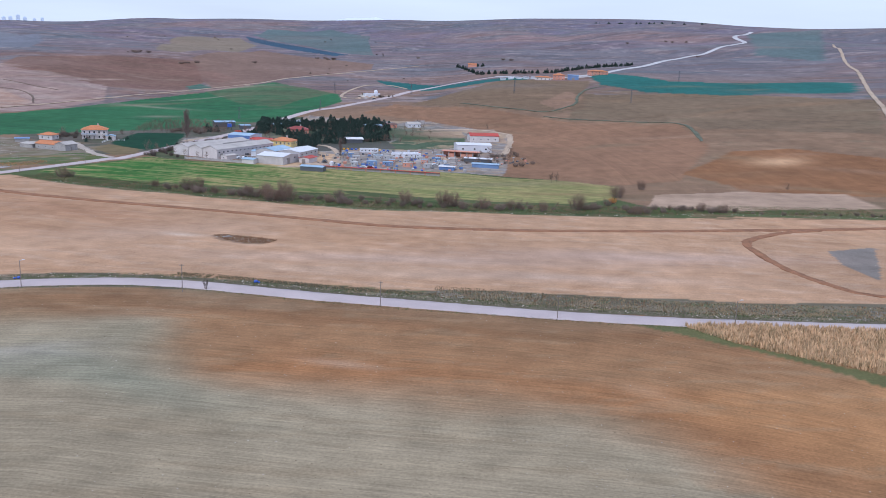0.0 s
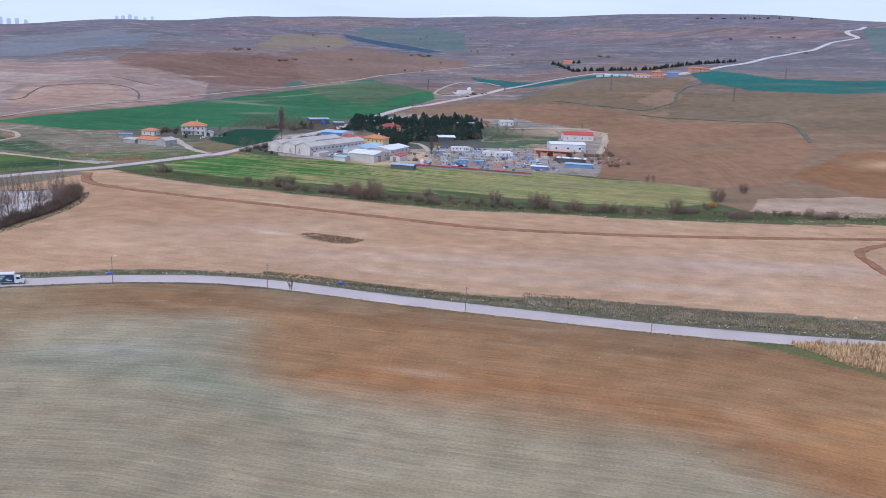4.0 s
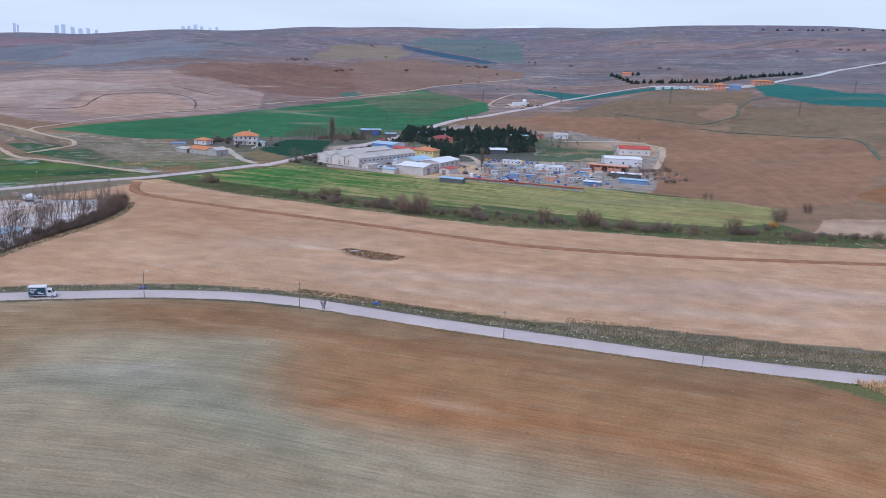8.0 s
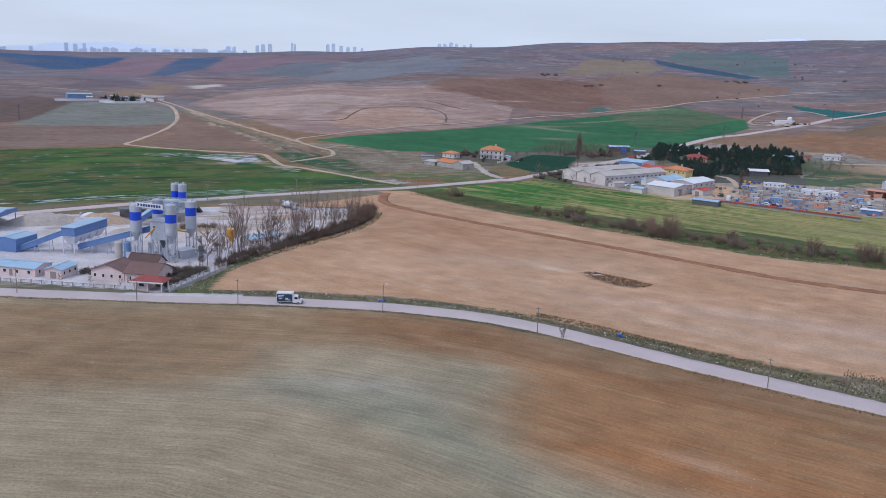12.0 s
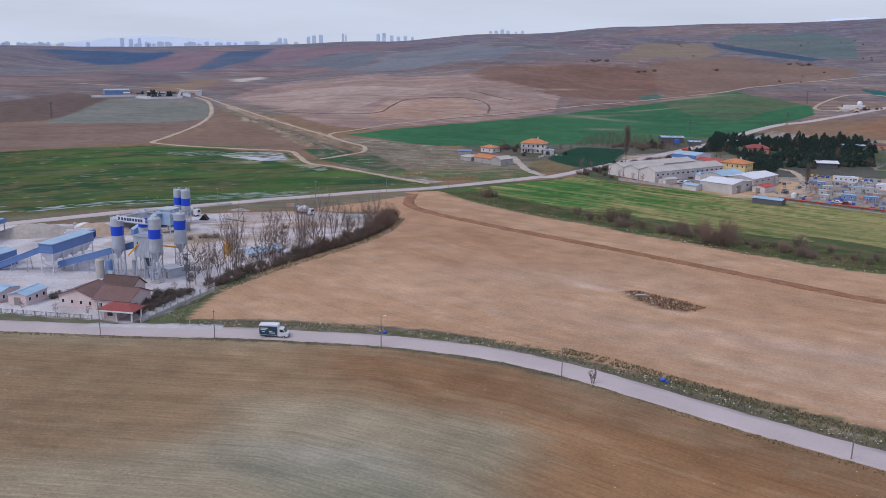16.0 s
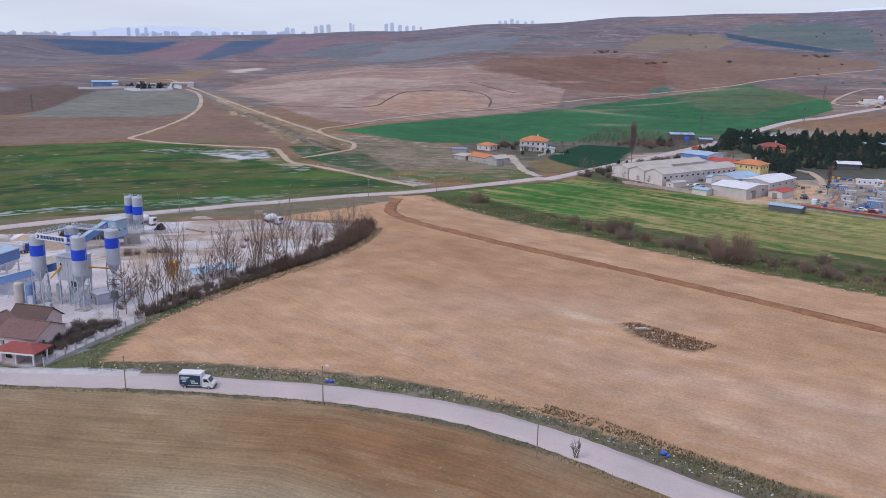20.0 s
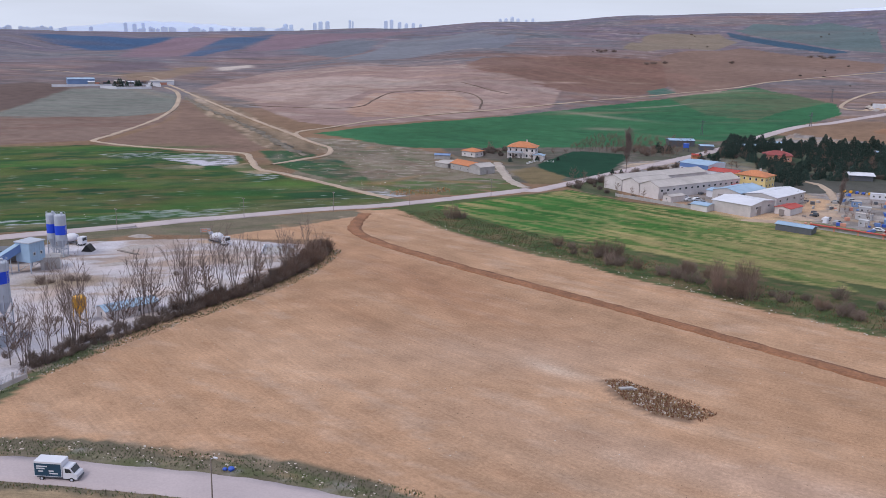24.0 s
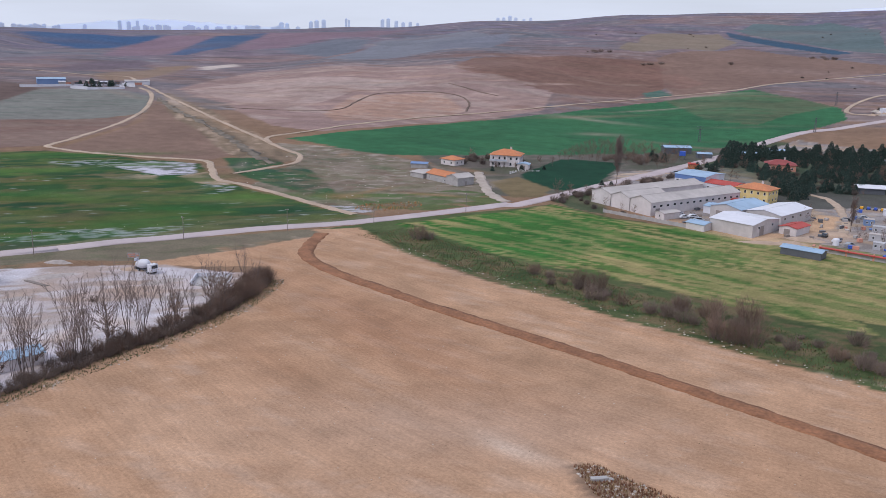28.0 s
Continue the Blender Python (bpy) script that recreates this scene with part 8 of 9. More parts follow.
# small things about the works
tank_blue = thing("water_tank", "blue water tank on a steel stand beyond the works", "tank", -93, 647, 0)
part("tank", block(-1.6, 1.6, -1.2, 1.2, 2.4, 5.0, bevel=0.15), BLUE_PAINT, tank_blue)
for lx in (-1.4, 1.4):
    for ly in (-1.0, 1.0):
        part("leg", block(lx - 0.1, lx + 0.1, ly - 0.1, ly + 0.1, -0.2, 2.4), DARK_STEEL, tank_blue)
white_tank = thing("water_tank", "upright white plastic water tank by the shed", "tank", -12.2, 475.6, 0)
part("tank", turned(bmesh.new(), [(1.1, -0.1), (1.1, 2.0), (0.9, 2.3), (0.3, 2.5)], 18), WHITE, white_tank)
kiosk = hall("kiosk", "small orange kiosk beside the road", "kiosk", -84.5, 617.5, 20, 4.5, 3.5, 2.6, 0.5, ORANGE_TILE, RED_SHEET, "x")
hall("far_shed", "long low shed beyond the orchard", "shed", -106, 664, 25, 16, 8, 4.0, 0.8, DARK_STEEL, PALE_BLUE_ROOF, "x")
for x, y, l in ((-66, 668, 12), (-50, 686, 9), (10, 668, 14), (-86, 656, 8)):
    hall("far_shed", "low dark shed with a pale roof under trees", "shed", x, y, 20, l, 6, 2.8, 0.5, DARK_STEEL, PALE_BLUE_ROOF, "x")
yard_wall = thing("yard_wall", "low grey garden wall before the workshops", "wall", -96, 486, -18)
for k in range(11):
    part("wall_panel", block(3.6 * k, 3.6 * k + 3.5, 0, 0.2, -0.4, 1.3), CONCRETE, yard_wall)
    part("post", block(3.6 * k - 0.12, 3.6 * k + 0.12, -0.06, 0.26, -0.4, 1.6), CONCRETE, yard_wall)
for x, y, s in ((-23.4, 516.8, 1.0), (-98, 497, 0.75), (-90, 490, 0.7), (-84, 486.5, 0.75), (-104, 500, 0.8), (-3, 489, 0.6), (0, 492, 0.55), (3, 488, 0.6)):
    tree(x, y, s, SPREADERS, "leafless tree before the workshops", "bare trees by the workshops")
for x, y in ((-106, 498), (-101, 491), (-96, 489), (-88, 485), (-80, 482), (-110, 504), (-114, 512), (-117, 520), (-112, 528), (-120, 510), (-110, 536)):
    bush(x, y, rng.uniform(0.45, 0.8), DARK_BUSHES, "dark shrub beside the workshops", "shrubs by the workshops")
for k in range(70):
    x, y = rng.choice(((rng.uniform(-80, -14), rng.uniform(474, 500)), (rng.uniform(-70, -40), rng.uniform(508, 528)), (rng.uniform(-30, -8), rng.uniform(470, 520)), (rng.uniform(60, 108), rng.uniform(490, 550))))
    w, d, h = rng.uniform(0.6, 2.4), rng.uniform(0.6, 1.6), rng.uniform(0.4, 1.4)
    ob = thing("pallet_stack", "stack of weathered pallets and materials on dirt", "pallets", x, y, rng.uniform(0, 90), "stacks about the works")
    part("load", block(-w / 2, w / 2, -d / 2, d / 2, 0.14, h, bevel=0.04), rng.choice((WOOD, CONCRETE, SALMON, DARK_STEEL, GREY_ROOF)), ob)
    part("pallet", block(-w / 2 - 0.1, w / 2 + 0.1, -d / 2 - 0.1, d / 2 + 0.1, -0.05, 0.14), WOOD, ob)
for k in range(60):
    x, y = rng.uniform(10, 30), rng.uniform(852, 880)
    if k < 14:
        bush(x + rng.uniform(-8, 12), y, rng.uniform(0.5, 0.9), DARK_BUSHES, "dark shrub round the radome", "shrubs round the radome")

# villa and farmyard
villa = hipped("villa", "white two-storey villa with an orange hipped roof", "house", -178.5, 573.5, 10, 15.5, 11, 6.2, 2.8, RENDERED, ORANGE_TILE, rows=(("f", 5, 0.8, 1.2, 1.6), ("f", 5, 3.9, 1.2, 1.5), ("r", 3, 0.9, 1.0, 1.4), ("r", 3, 3.9, 1.0, 1.4)), doors=(("f", 7.7, 1.3, 2.2),), over=0.8)
bal = part("balcony", block(-0.3, 9.0, -1.6, 0, 3.0, 3.2), RENDERED, villa)
for k in range(5):
    part("column", block(0.0 + 2.1 * k, 0.3 + 2.1 * k, -1.5, -1.2, -0.3, 6.2), RENDERED, bal)
part("railing", block(-0.3, 9.0, -1.62, -1.54, 3.2, 4.1), GREY_STEEL, bal)
hall("garage", "small garage with a pale lean-to roof beside the villa", "garage", -163.0, 571.5, 10, 6, 6, 2.6, 0.6, RENDERED, PALE_BLUE_ROOF, "y", doors=(("f", 3, 2.4, 2.1),))
hall("farm_barn", "old stone barn with a patchy orange roof", "barn", -190.0, 521, -25, 16, 9, 3.2, 1.6, CONCRETE, ORANGE_TILE, "x", rows=(("f", 3, 1.0, 0.9, 0.9),))
hall("farm_barn", "grey farm store with a dark door", "barn", -176.5, 514.0, -25, 8, 10, 3.8, 1.4, CONCRETE, GREY_ROOF, "y", doors=(("r", 5, 1.2, 2.0),))
hall("farm_shed", "low shed with a grey sheet roof", "shed", -200, 524, -20, 9, 12, 2.4, 0.6, CONCRETE, GREY_ROOF, "x")
hall("farm_shed", "low blue-roofed shed beside the farmyard", "shed", -211, 546, 20, 8.5, 7, 2.3, 0.4, CONCRETE, BLUE_SHEET, "x")
hipped("farm_house", "small white farmhouse with an orange roof", "house", -203, 565, -15, 9.5, 8, 3.0, 1.8, RENDERED, ORANGE_TILE, rows=(("f", 2, 0.9, 1.0, 1.2), ("r", 2, 0.9, 1.0, 1.2)), chimney=False)
fence([(-161, 556), (-160, 566), (-150, 569)], "low white garden fence beside the drive", 3.0, 1.2, 0.2, FRAME, FRAME)

# dome station and hill houses
station = thing("radome", "white round radome on a low pale building", "radome", 20, 862, 20)
part("building", block(-10, 6, -3, 4, -0.5, 3.2), WHITE, station)
part("dome", turned(bmesh.new(), [(1.4, 3.0), (2.0, 3.8), (2.2, 4.7), (1.9, 5.7), (1.2, 6.4), (0.3, 6.7)], 18, 2.5, 0.5), WHITE, station, "white dome shell", smooth=True)
for k in range(9):
    heap(8 + 6 * (k % 3) + rng.uniform(-3, 3), 850 + 9 * (k // 3) + rng.uniform(-3, 3), 4, 3, 1.3, rng.uniform(0, 90), rng.choice((GRAVEL, STONE, SAND)), "pale rubble heap around the station")
hipped("hill_house", "salmon two-storey house with an orange roof", "house", 222, 944, -10, 13, 10, 6.0, 2.0, SALMON, ORANGE_TILE, rows=(("f", 3, 0.9, 1.2, 1.4), ("f", 3, 3.8, 1.2, 1.4)))
hipped("hill_house", "low orange-roofed house beside the taller one", "house", 203, 948, -6, 18, 8, 3.4, 1.5, RENDERED, ORANGE_TILE, rows=(("f", 4, 0.9, 1.2, 1.4),), chimney=False)
hall("blue_hall", "plain light blue shed on the hill", "shed", 238, 940, -10, 12, 9, 5.4, 0.8, BLUE_SHEET, BLUE_SHEET, "x", doors=(("f", 6, 3, 3),))
hipped("hill_house", "salmon house with a flat terrace on the hill", "house", 274, 978, 6, 22, 11, 5.4, 1.6, SALMON, ORANGE_TILE, rows=(("f", 5, 0.9, 1.2, 1.4), ("f", 5, 3.4, 1.2, 1.3)), chimney=False)
hall("terrace_wall", "long pale retaining wall with a terrace on the hill", "wall", 250, 957, 20, 24, 6, 2.6, 0.1, RENDERED, WHITE, "x", over=0.05)
hall("hill_house", "small salmon farmhouse among conifers", "house", 152, 1150, -8, 12, 8, 4.2, 1.4, SALMON, ORANGE_TILE, "x")
for k in range(5):
    hall("hill_shed", "pale low shed among the hill houses", "shed", 165 + 9 * k, 955 + 1.5 * k, rng.uniform(-10, 10), 6, 4, 2.2, 0.3, WHITE, WHITE, "x")


def pylon(x, y, h):
    ob = thing("pylon", "slender dark lattice power pylon on the hillside", "pylon", x, y, 20, "power pylons")
    bm = bmesh.new()
    for sx, sy in ((-1, -1), (1, -1), (1, 1), (-1, 1)):
        tube(bm, (sx * 0.7, sy * 0.7, -0.3), (sx * 0.25, sy * 0.25, h), 0.09, 0.07, 4)
    part("mast", bm, DARK_STEEL, ob)
    bm = bmesh.new()
    k = 8
    for i in range(k):
        z0, z1 = h * i / k, h * (i + 1) / k
        w0, w1 = 0.7 - 0.45 * i / k, 0.7 - 0.45 * (i + 1) / k
        for sx, sy, tx, ty in ((-1, -1, 1, -1), (1, -1, 1, 1), (1, 1, -1, 1), (-1, 1, -1, -1)):
            tube(bm, (sx * w0, sy * w0, z0), (tx * w1, ty * w1, z1), 0.05, 0.05, 3)
    part("lattice", bm, DARK_STEEL, ob)
    for z in (h - 0.6, h - 2.4):
        part("crossarm", block(-2.2, 2.2, -0.08, 0.08, z, z + 0.14), DARK_STEEL, ob)


for x, y, h in ((156.7, 826, 14), (258, 773, 12), (480, 715, 13), (355, 910, 12), (-590, 575, 13), (-20, 900, 11), (60, 893, 11), (-95, 720, 10), (-30, 775, 10)):
    pylon(x, y, h)

# farm on the left hill
hall("farm_hall", "pale blue farm hall on the rise", "hall", -668, 712, 53, 24, 14, 5.0, 1.0, BLUE_SHEET, PALE_BLUE_ROOF, "x")
hall("farm_hall", "white low farm building on the rise", "hall", -618, 766, 50, 22, 10, 3.6, 0.8, WHITE, GREY_ROOF, "x")
hall("farm_hall", "small grey shed in the farmyard", "shed", -640, 742, 50, 9, 7, 3.2, 0.6, DARK_STEEL, GREY_ROOF, "x")
for k in range(9):
    hall("farm_shed", "small weathered farm shed in the crowded yard", "shed", -655 + 5.2 * k + rng.uniform(-2, 2), 722 + 6.2 * k + rng.uniform(-3, 3), 50 + rng.uniform(-12, 12), rng.uniform(3.5, 7), rng.uniform(3, 5), rng.uniform(1.8, 3.0), 0.5, rng.choice((DARK_STEEL, CONCRETE, SALMON, RENDERED)), rng.choice((GREY_ROOF, DARK_STEEL, BROWN_TILE, WHITE)), "x", group="sheds of the hill farm")
for pts in ([(-664, 690), (-655, 699), (-614, 760), (-596, 758)], [(-628, 712), (-612, 716), (-594, 742), (-606, 748)]):
    ob = thing("farm_wall", "low white perimeter wall on the rise", "wall", pts[0][0], pts[0][1])
    for (ax, ay), (bx, by) in zip(pts, pts[1:]):
        w = part("wall_panel", block(0, math.hypot(bx - ax, by - ay), -0.2, 0.2, -2.5, 2.4), WHITE, ob)
        w.matrix_basis = pose(ax - pts[0][0], ay - pts[0][1], lift(ax, ay) - lift(*pts[0]), 0, 0, math.degrees(math.atan2(by - ay, bx - ax)))
wood("farmyard_trees", "dark trees in the walled farmyard", "trees", CONIFERS[1:] + SPREADERS, [(-642 + 34 * rng.random(), 720 + 45 * rng.random()) for _ in range(24)], 0.4, 0.9, 95)

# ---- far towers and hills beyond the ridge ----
# haze painted as the towers' and blocks' own colour, brightened for their upright walls
HAZY = surface("haze_tinted_tower", lin(214, 226, 242, 0.95), 0.9)
TOWERS = [
    (34.64, 0.47, 0.38), (34.29, 0.44, 0.3), (32.82, 0.61, 0.3), (32.46, 0.69, 0.34), (32.02, 0.73, 0.34), (30.61, 0.86, 0.19),
    (30.43, 0.79, 0.15), (28.32, 0.87, 0.3), (27.95, 0.94, 0.3), (27.44, 0.81, 0.3), (27.0, 0.75, 0.3), (26.56, 0.79, 0.27), (26.09, 0.73, 0.23),
    (21.0, 1.2, 0.27), (20.64, 1.24, 0.27), (20.24, 1.35, 0.3), (19.87, 1.25, 0.27), (19.36, 1.19, 0.23), (18.93, 1.27, 0.23), (44.21, 0.29, 0.27),
    (43.7, 0.23, 0.3), (43.2, 0.31, 0.23), (48.35, -0.05, 0.27), (49.06, -0.1, 0.3), (47.58, -0.07, 0.23), (46.16, -0.01, 0.27),
]
for bearing, up, wide in TOWERS:
    d = 4560.0
    x, y = -5 - d * math.sin(radians(bearing)), 70 + d * math.cos(radians(bearing))
    top, w = 65 + d * math.tan(radians(up)), d * radians(wide) * 0.8
    base = lift(x, y)
    ob = thing("apartment_tower", "distant hazy apartment tower on the horizon", "tower", x, y, bearing, "distant towers")
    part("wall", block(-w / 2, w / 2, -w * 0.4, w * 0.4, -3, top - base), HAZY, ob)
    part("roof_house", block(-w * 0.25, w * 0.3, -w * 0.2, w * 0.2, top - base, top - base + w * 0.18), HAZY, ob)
for k in range(46):
    bearing = rng.uniform(36, 53) if k % 3 else rng.uniform(33, 43)
    d = 4500.0
    x, y = -5 - d * math.sin(radians(bearing)), 70 + d * math.cos(radians(bearing))
    w, h = rng.uniform(14, 30), rng.uniform(8, 22)
    z = 65 + d * math.tan(radians(-0.30 + 0.02 * (50 - bearing)))
    ob = thing("apartment_block", "distant hazy city block on the horizon", "building", x, y, bearing, "distant city blocks")
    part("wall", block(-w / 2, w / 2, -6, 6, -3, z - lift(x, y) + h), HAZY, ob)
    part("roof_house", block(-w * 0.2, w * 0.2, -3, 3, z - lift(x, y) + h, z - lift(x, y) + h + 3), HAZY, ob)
# haze painted pale blue on the backdrop, with an added glow to lighten it
HAZE = surface("glowing_haze_hill", lin(224, 234, 250, 0.95), 1.0)
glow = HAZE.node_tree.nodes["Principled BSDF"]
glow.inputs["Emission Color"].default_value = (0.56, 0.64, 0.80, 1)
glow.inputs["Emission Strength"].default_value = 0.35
bm = bmesh.new()
prev = None
for i in range(241):
    bearing = -60 + i * 0.5
    d = 4750.0
    s = math.exp(-(((bearing - 43) / 5) ** 2)) * 0.62 + math.exp(-(((bearing - 35) / 7) ** 2)) * 0.45
    up = -0.35 + s + 2.55 * math.exp(-(((bearing + 1) / 6.5) ** 2)) + 0.03 * math.sin(bearing * 3.1) + 0.02 * math.sin(bearing * 7.3)
    x, y = -5 - d * math.sin(radians(bearing)), 70 + d * math.cos(radians(bearing))
    a, b, c = (bm.verts.new((x, y, -20)), bm.verts.new((x, y, 65 + d * math.tan(radians(up)))), bm.verts.new((x * 1.02, y * 1.02, -20)))
    if prev:
        bm.faces.new((prev[0], prev[1], b, a))
        bm.faces.new((prev[1], prev[2], c, b))
    prev = (a, b, c)
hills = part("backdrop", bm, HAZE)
tagged(hills, "glowing backdrop of hills painted pale blue with haze", "hills", kind="structure")

# ---- verge grass, reeds and stones ----
def tufts(name, places, size, mats, label, seed, tall=1.0):
    """Grass in bunches of thin blades, one object for each colour."""
    g = np.random.default_rng(seed)
    groups = [[] for _ in mats]
    a, b = shift(places[:, 0], places[:, 1])
    places = np.c_[a, b, rise(a, b)]
    for p in places:
        groups[g.integers(len(mats))].append(p)
    for mat, some in zip(mats, groups):
        p = np.array(some)
        if not len(p):
            continue
        k, blades = len(p), 5
        base = np.repeat(p, blades, 0)
        turn = g.uniform(0, 2 * np.pi, k * blades)
        s = size * g.uniform(0.5, 1.4, k * blades)
        foot = base[:, :2] + np.c_[np.cos(turn), np.sin(turn)] * s[:, None] * 0.3 * g.random((k * blades, 1))
        z = base[:, 2]
        side = np.c_[-np.sin(turn), np.cos(turn)] * (s * 0.16)[:, None]
        tip = foot + np.c_[np.cos(turn), np.sin(turn)] * (s * 0.55 * g.random(k * blades))[:, None]
        v = np.stack([np.c_[foot + side, z - 0.08], np.c_[foot - side, z - 0.08], np.c_[tip, z + s * tall]], 1)
        me = bpy.data.meshes.new(name)
        me.from_pydata(v.reshape(-1, 3).tolist(), [], np.arange(3 * len(v)).reshape(-1, 3).tolist())
        me.materials.append(mat)
        tagged(new(name, me), label, "grass", kind="stuff")


DRY = surface("dry_grass", lin(176, 150, 114), 0.95, grain=0.2, scale=0.4)
SCRUB = surface("grey_green_grass", lin(108, 103, 82), 0.95, grain=0.2, scale=0.3)
FRESH = surface("fresh_grass", lin(84, 104, 56), 0.95, grain=0.2, scale=0.3)
REED = surface("pale_reed", lin(226, 188, 148), 0.95, grain=0.2, scale=0.4)
RUSSET = surface("russet_weed", lin(140, 96, 72), 0.95, grain=0.2, scale=0.4)


def along(line, k, a, b, seed):
    """Random places beside a line, between a and b metres to its left."""
    g = np.random.default_rng(seed)
    pts = np.array([(p.x, p.y) for p in smooth_line(line, 2.0)])
    i = g.integers(0, len(pts) - 1, k)
    d = pts[i + 1] - pts[i]
    d /= np.maximum(1e-6, np.linalg.norm(d, axis=1))[:, None]
    s = g.uniform(a, b, k)
    q = pts[i] + d * g.uniform(0, 2, (k, 1)) + np.c_[-d[:, 1], d[:, 0]] * s[:, None]
    return np.c_[q, rise(q[:, 0], q[:, 1])]


ROAD = [(-262, 155), (-195, 178), (-165, 188.5), (-136.8, 199), (-116.5, 207.7), (-95.2, 214.4), (-84.5, 217), (-63.1, 219.2), (-52.2, 218.2), (-41.6, 216.2), (-22.2, 210.2), (-8, 206), (20, 199), (78, 187), (137.6, 182.2), (240, 177)]
EAST = [(20, 199), (78, 187), (137.6, 182.2), (240, 177)]
tufts("grass", along(ROAD[3:], 9000, 4.3, 9.5, 1), 0.26, (SCRUB, FRESH, FRESH, SCRUB), "mixed verge grass and weeds beside the road", 2)
tufts("grass", along(EAST, 9000, 8.0, 20.5, 3), 0.34, (SCRUB, DRY, SCRUB, RUSSET, DRY), "rough scrub grass beside the road", 4)
tufts("grass", along(ROAD[8:13], 2500, 8.5, 12.0, 33), 0.32, (SCRUB, DRY, SCRUB), "rough scrub grass on the wider verge", 34)
tufts("grass", along(ROAD, 4200, -5.6, -3.9, 5), 0.26, (FRESH, SCRUB, FRESH, DRY), "thin verge grass on the field side", 6)
tufts("grass", along(HEDGE, 3000, -4.2, 0.5, 7), 0.26, (FRESH, SCRUB, FRESH), "green grass at the foot of the hedge", 8)
tufts("grass", along([(-160, 405), (-119, 386), (-94, 377), (-45, 360), (-1, 344), (61, 341), (126, 343), (171, 350), (240, 345)], 14000, 0.5, 20, 9), 0.36, (SCRUB, FRESH, FRESH, SCRUB, RUSSET), "rough grass and weeds on the field margin", 10)
g = np.random.default_rng(12)
q = np.c_[g.uniform(84, 200, 26000), g.uniform(120, 184, 26000)]
q = q[inside(q[:, 0], q[:, 1], [(84, 183), (102, 184), (136, 180), (200, 177), (200, 120), (150, 130), (116, 150), (101, 162), (91, 171)])]
tufts("reeds", np.c_[q, rise(q[:, 0], q[:, 1])], 1.05, (REED, REED, REED, DRY), "dense bed of pale dry reeds beside the road", 13, 1.0)


def stones(name, places, low, high, label, seed, mat=STONE):
    g = np.random.default_rng(seed)
    base = np.array([(1, 0, 0), (-1, 0, 0), (0, 1, 0), (0, -1, 0), (0, 0, 1), (0, 0, -0.5)], float)
    tri = np.array([(0, 2, 4), (2, 1, 4), (1, 3, 4), (3, 0, 4), (2, 0, 5), (1, 2, 5), (3, 1, 5), (0, 3, 5)])
    v, f = [], []
    a, b = shift(places[:, 0], places[:, 1])
    places = np.c_[a, b, rise(a, b)]
    for i, p in enumerate(places):
        s = g.uniform(low, high) * g.uniform(0.7, 1.3, (6, 3))
        v.append(base * s * (1, 1, 0.6) + p)
        f.append(tri + 6 * i)
    me = bpy.data.meshes.new(name)
    me.from_pydata(np.concatenate(v).tolist(), [], np.concatenate(f).tolist())
    me.materials.append(mat)
    tagged(new(name, me), label, "stones", kind="stuff")


stones("stones", along(ROAD[3:], 800, 4.8, 10.0, 21), 0.06, 0.27, "pale stones cleared onto the verge", 22)
stones("stones", along(EAST, 420, 7.0, 20.5, 23), 0.06, 0.26, "pale stones scattered through the scrub", 24)
stones("stones", along([(-140, 394), (-94, 374.5), (-45, 357.5), (-1, 341), (61, 338), (126, 340), (171, 347), (240, 341)], 420, -0.8, 4.5, 25), 0.08, 0.36, "pale stones along the field edge", 26)
stones("stones", along(HEDGE, 160, -4.5, -2.0, 27), 0.1, 0.3, "pale stones along the hedge foot", 28)
q = np.c_[g.uniform(-190, 130, 1800), g.uniform(60, 200, 1800)]
q = q[q[:, 1] < np.interp(q[:, 0], [-190, -100, -66, 0, 130], [176, 206, 214, 198, 178])]
stones("stones", np.c_[q, rise(q[:, 0], q[:, 1])], 0.04, 0.14, "small pale stones in the near field", 30)
q = np.c_[g.uniform(-140, 200, 700), g.uniform(232, 335, 700)]
stones("stones", np.c_[q, rise(q[:, 0], q[:, 1])], 0.05, 0.16, "small pale stones in the wide field", 31)

# stony island in the wide field
ISLE = [(-48.4, 283), (-45.5, 285.5), (-39.4, 283), (-30.3, 280.3), (-25.9, 277), (-28.1, 272.4), (-36, 271.6), (-43.3, 276.3)]
q = np.c_[g.uniform(-50, -24, 7000), g.uniform(270, 287, 7000)]
q = q[inside(q[:, 0], q[:, 1], ISLE)]
tufts("weeds", np.c_[q, rise(q[:, 0], q[:, 1])][:1300], 0.4, (DRY, RUSSET, RUSSET), "dry weeds on the stony island in the field", 41)
stones("stones", np.c_[q, rise(q[:, 0], q[:, 1])][1500:1720], 0.1, 0.4, "rubble stones on the island in the field", 42)
slab = thing("concrete_slab", "broken pale concrete slab among weeds", "slab", -43.5, 280.6, 35)
part("slab", block(-1.4, 1.4, -0.45, 0.45, -0.1, 0.55, bevel=0.06), CONCRETE, slab)
part("chunk", block(1.5, 2.2, -0.6, 0.1, -0.1, 0.35, bevel=0.06), CONCRETE, slab)

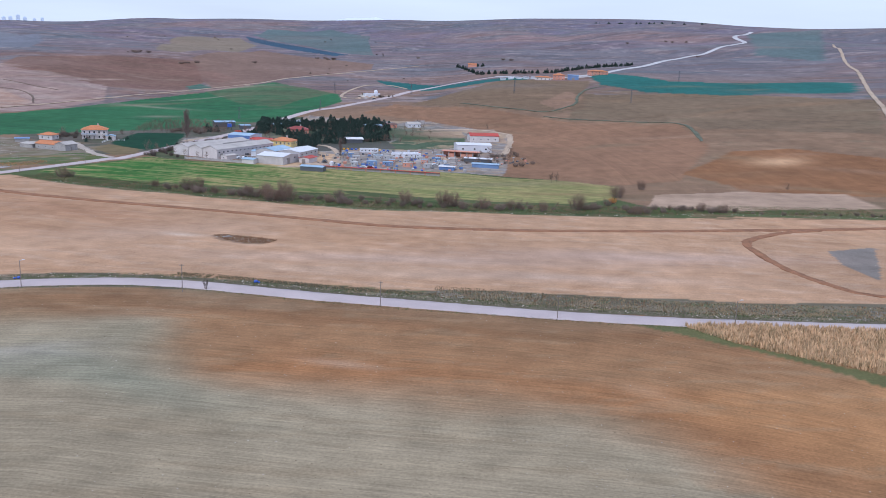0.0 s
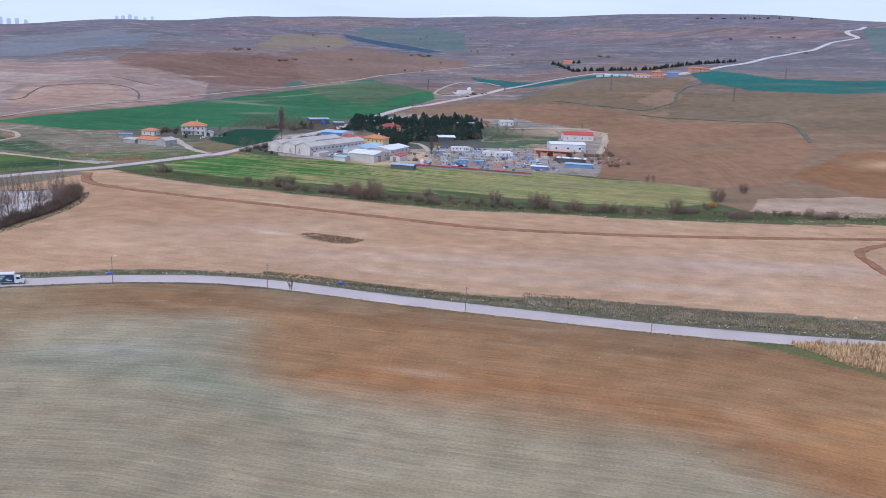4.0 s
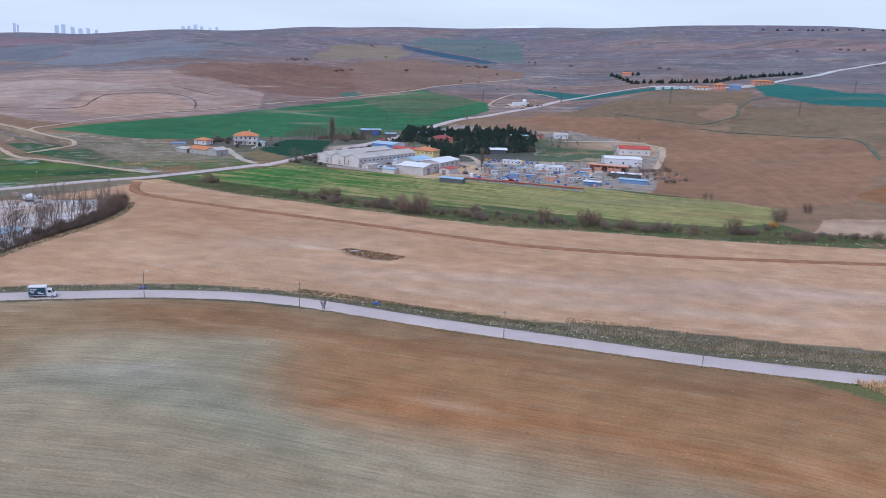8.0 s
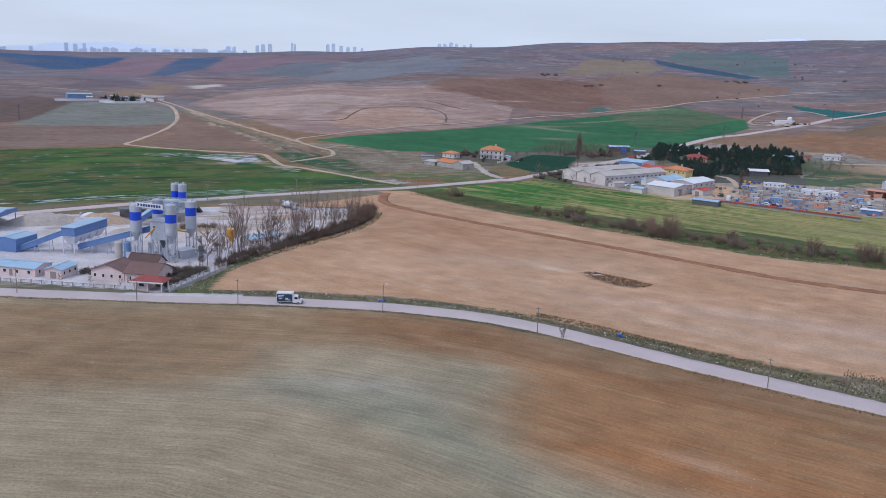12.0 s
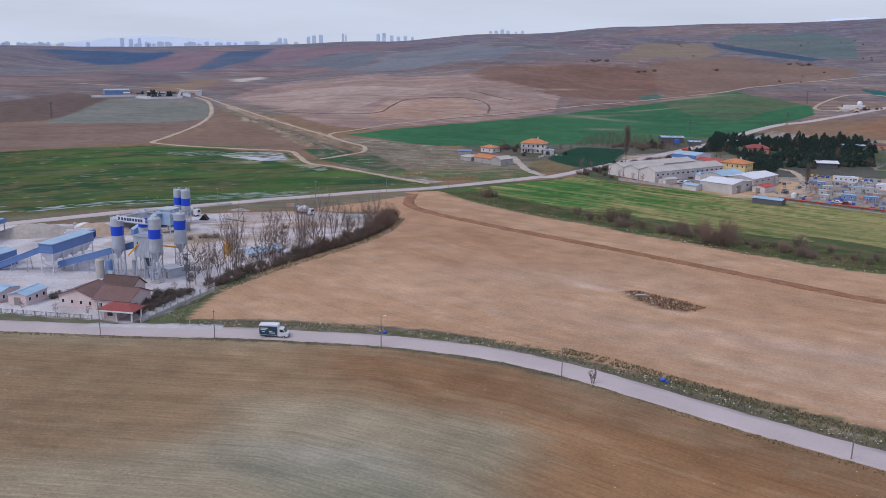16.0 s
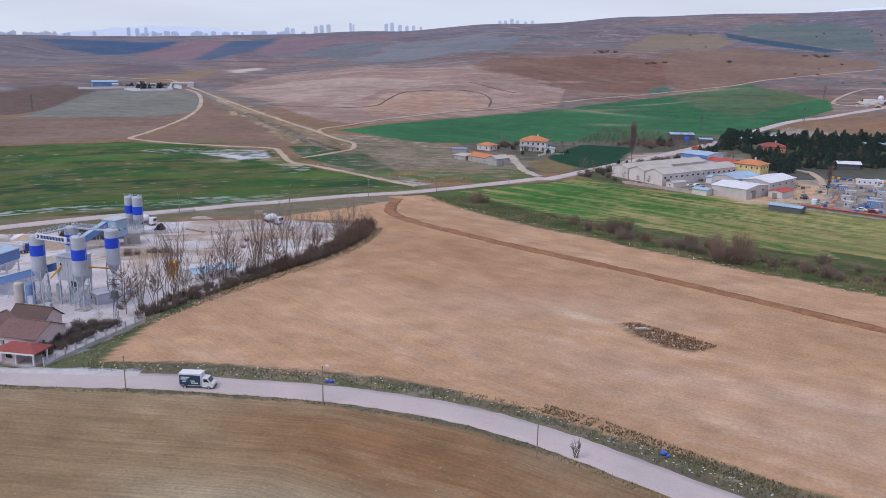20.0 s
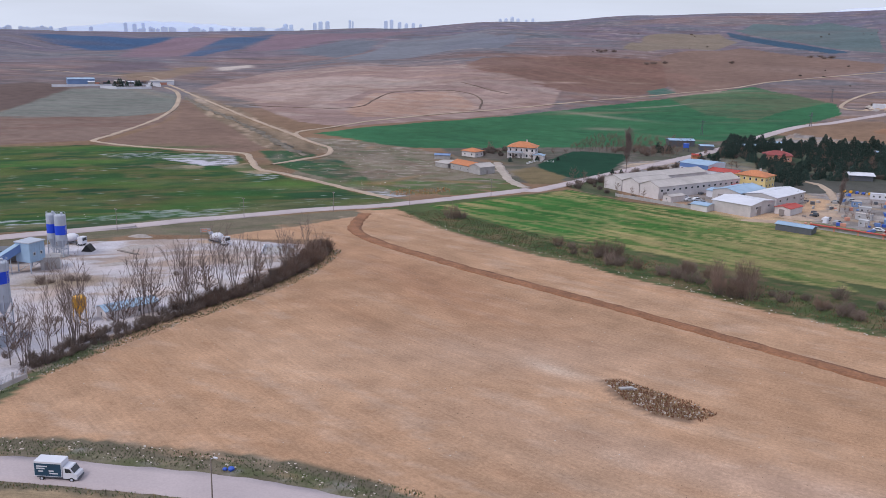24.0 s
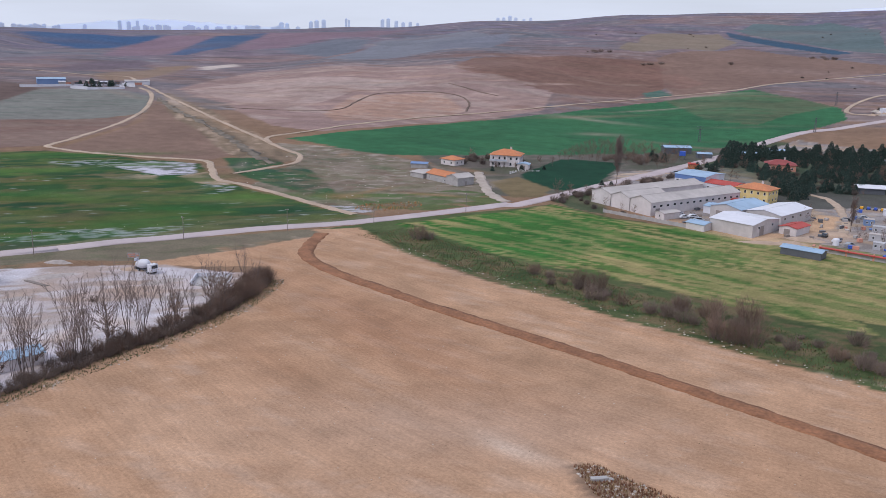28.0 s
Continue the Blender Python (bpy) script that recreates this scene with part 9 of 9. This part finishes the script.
CLOD = surface("dark_clod", lin(104, 84, 66), 0.95, grain=0.15, scale=2.0)
for x0, x1, y0, y1, k in ((-190, 140, 60, 205, 2600), (-140, 200, 232, 335, 1200)):
    q = np.c_[g.uniform(x0, x1, k), g.uniform(y0, y1, k)]
    if y0 < 100:
        q = q[q[:, 1] < np.interp(q[:, 0], [-190, -100, -66, 0, 130], [176, 206, 214, 198, 178])]
    stones("dark_clods", np.c_[q, rise(q[:, 0], q[:, 1])], 0.04, 0.13, "dark clods of turned earth", 51, CLOD)
# rough ground beyond the road: dry weeds, stones and dark scrub
q = np.c_[g.uniform(-320, -150, 9000), g.uniform(425, 590, 9000)]
q = q[inside(q[:, 0], q[:, 1], [(-262, 470), (-186, 437), (-150, 452), (-168, 500), (-215, 560), (-290, 590), (-310, 540)])]
tufts("weeds", np.c_[q, rise(q[:, 0], q[:, 1])][:1500], 0.3, (RUSSET, SCRUB, SCRUB), "dry weeds and rubble on the waste ground", 61)
stones("stones", np.c_[q, rise(q[:, 0], q[:, 1])][3200:3340], 0.12, 0.5, "pale rubble on the waste ground", 62)
q = np.c_[g.uniform(-300, -150, 420), g.uniform(300, 425, 420)]
q = q[np.abs(q[:, 1] - (403 + (q[:, 0] + 205) * 1.13)) < 9]
stones("stones", np.c_[q, rise(q[:, 0], q[:, 1])], 0.08, 0.26, "pale stones on the roadside bank", 63)
corner = np.c_[g.uniform(-152, -122, 2600), g.uniform(200, 252, 2600)]
corner = corner[inside(corner[:, 0], corner[:, 1], [(-146, 203), (-130, 206.5), (-139.5, 207.5), (-142.3, 213), (-144.5, 220), (-146.6, 228), (-148, 252), (-150, 252), (-148.6, 233)])]
tufts("grass", np.c_[corner, rise(corner[:, 0], corner[:, 1])], 0.32, (FRESH, SCRUB, DRY), "rough green grass in the field corner", 64)
stones("stones", np.c_[corner, rise(corner[:, 0], corner[:, 1])][:60], 0.08, 0.28, "pale stones thrown into the field corner", 65)
q = np.c_[g.uniform(-200, -160, 1400), g.uniform(440, 475, 1400)]
q = q[inside(q[:, 0], q[:, 1], [(-187, 455), (-168, 470), (-163, 462), (-172, 446), (-184, 444)])]
tufts("weeds", np.c_[q, rise(q[:, 0], q[:, 1])], 0.6, (surface("rusty_grass", lin(196, 140, 92), 0.95, grain=0.2, scale=0.4), DRY), "rusty dry grass by the track junction", 66)
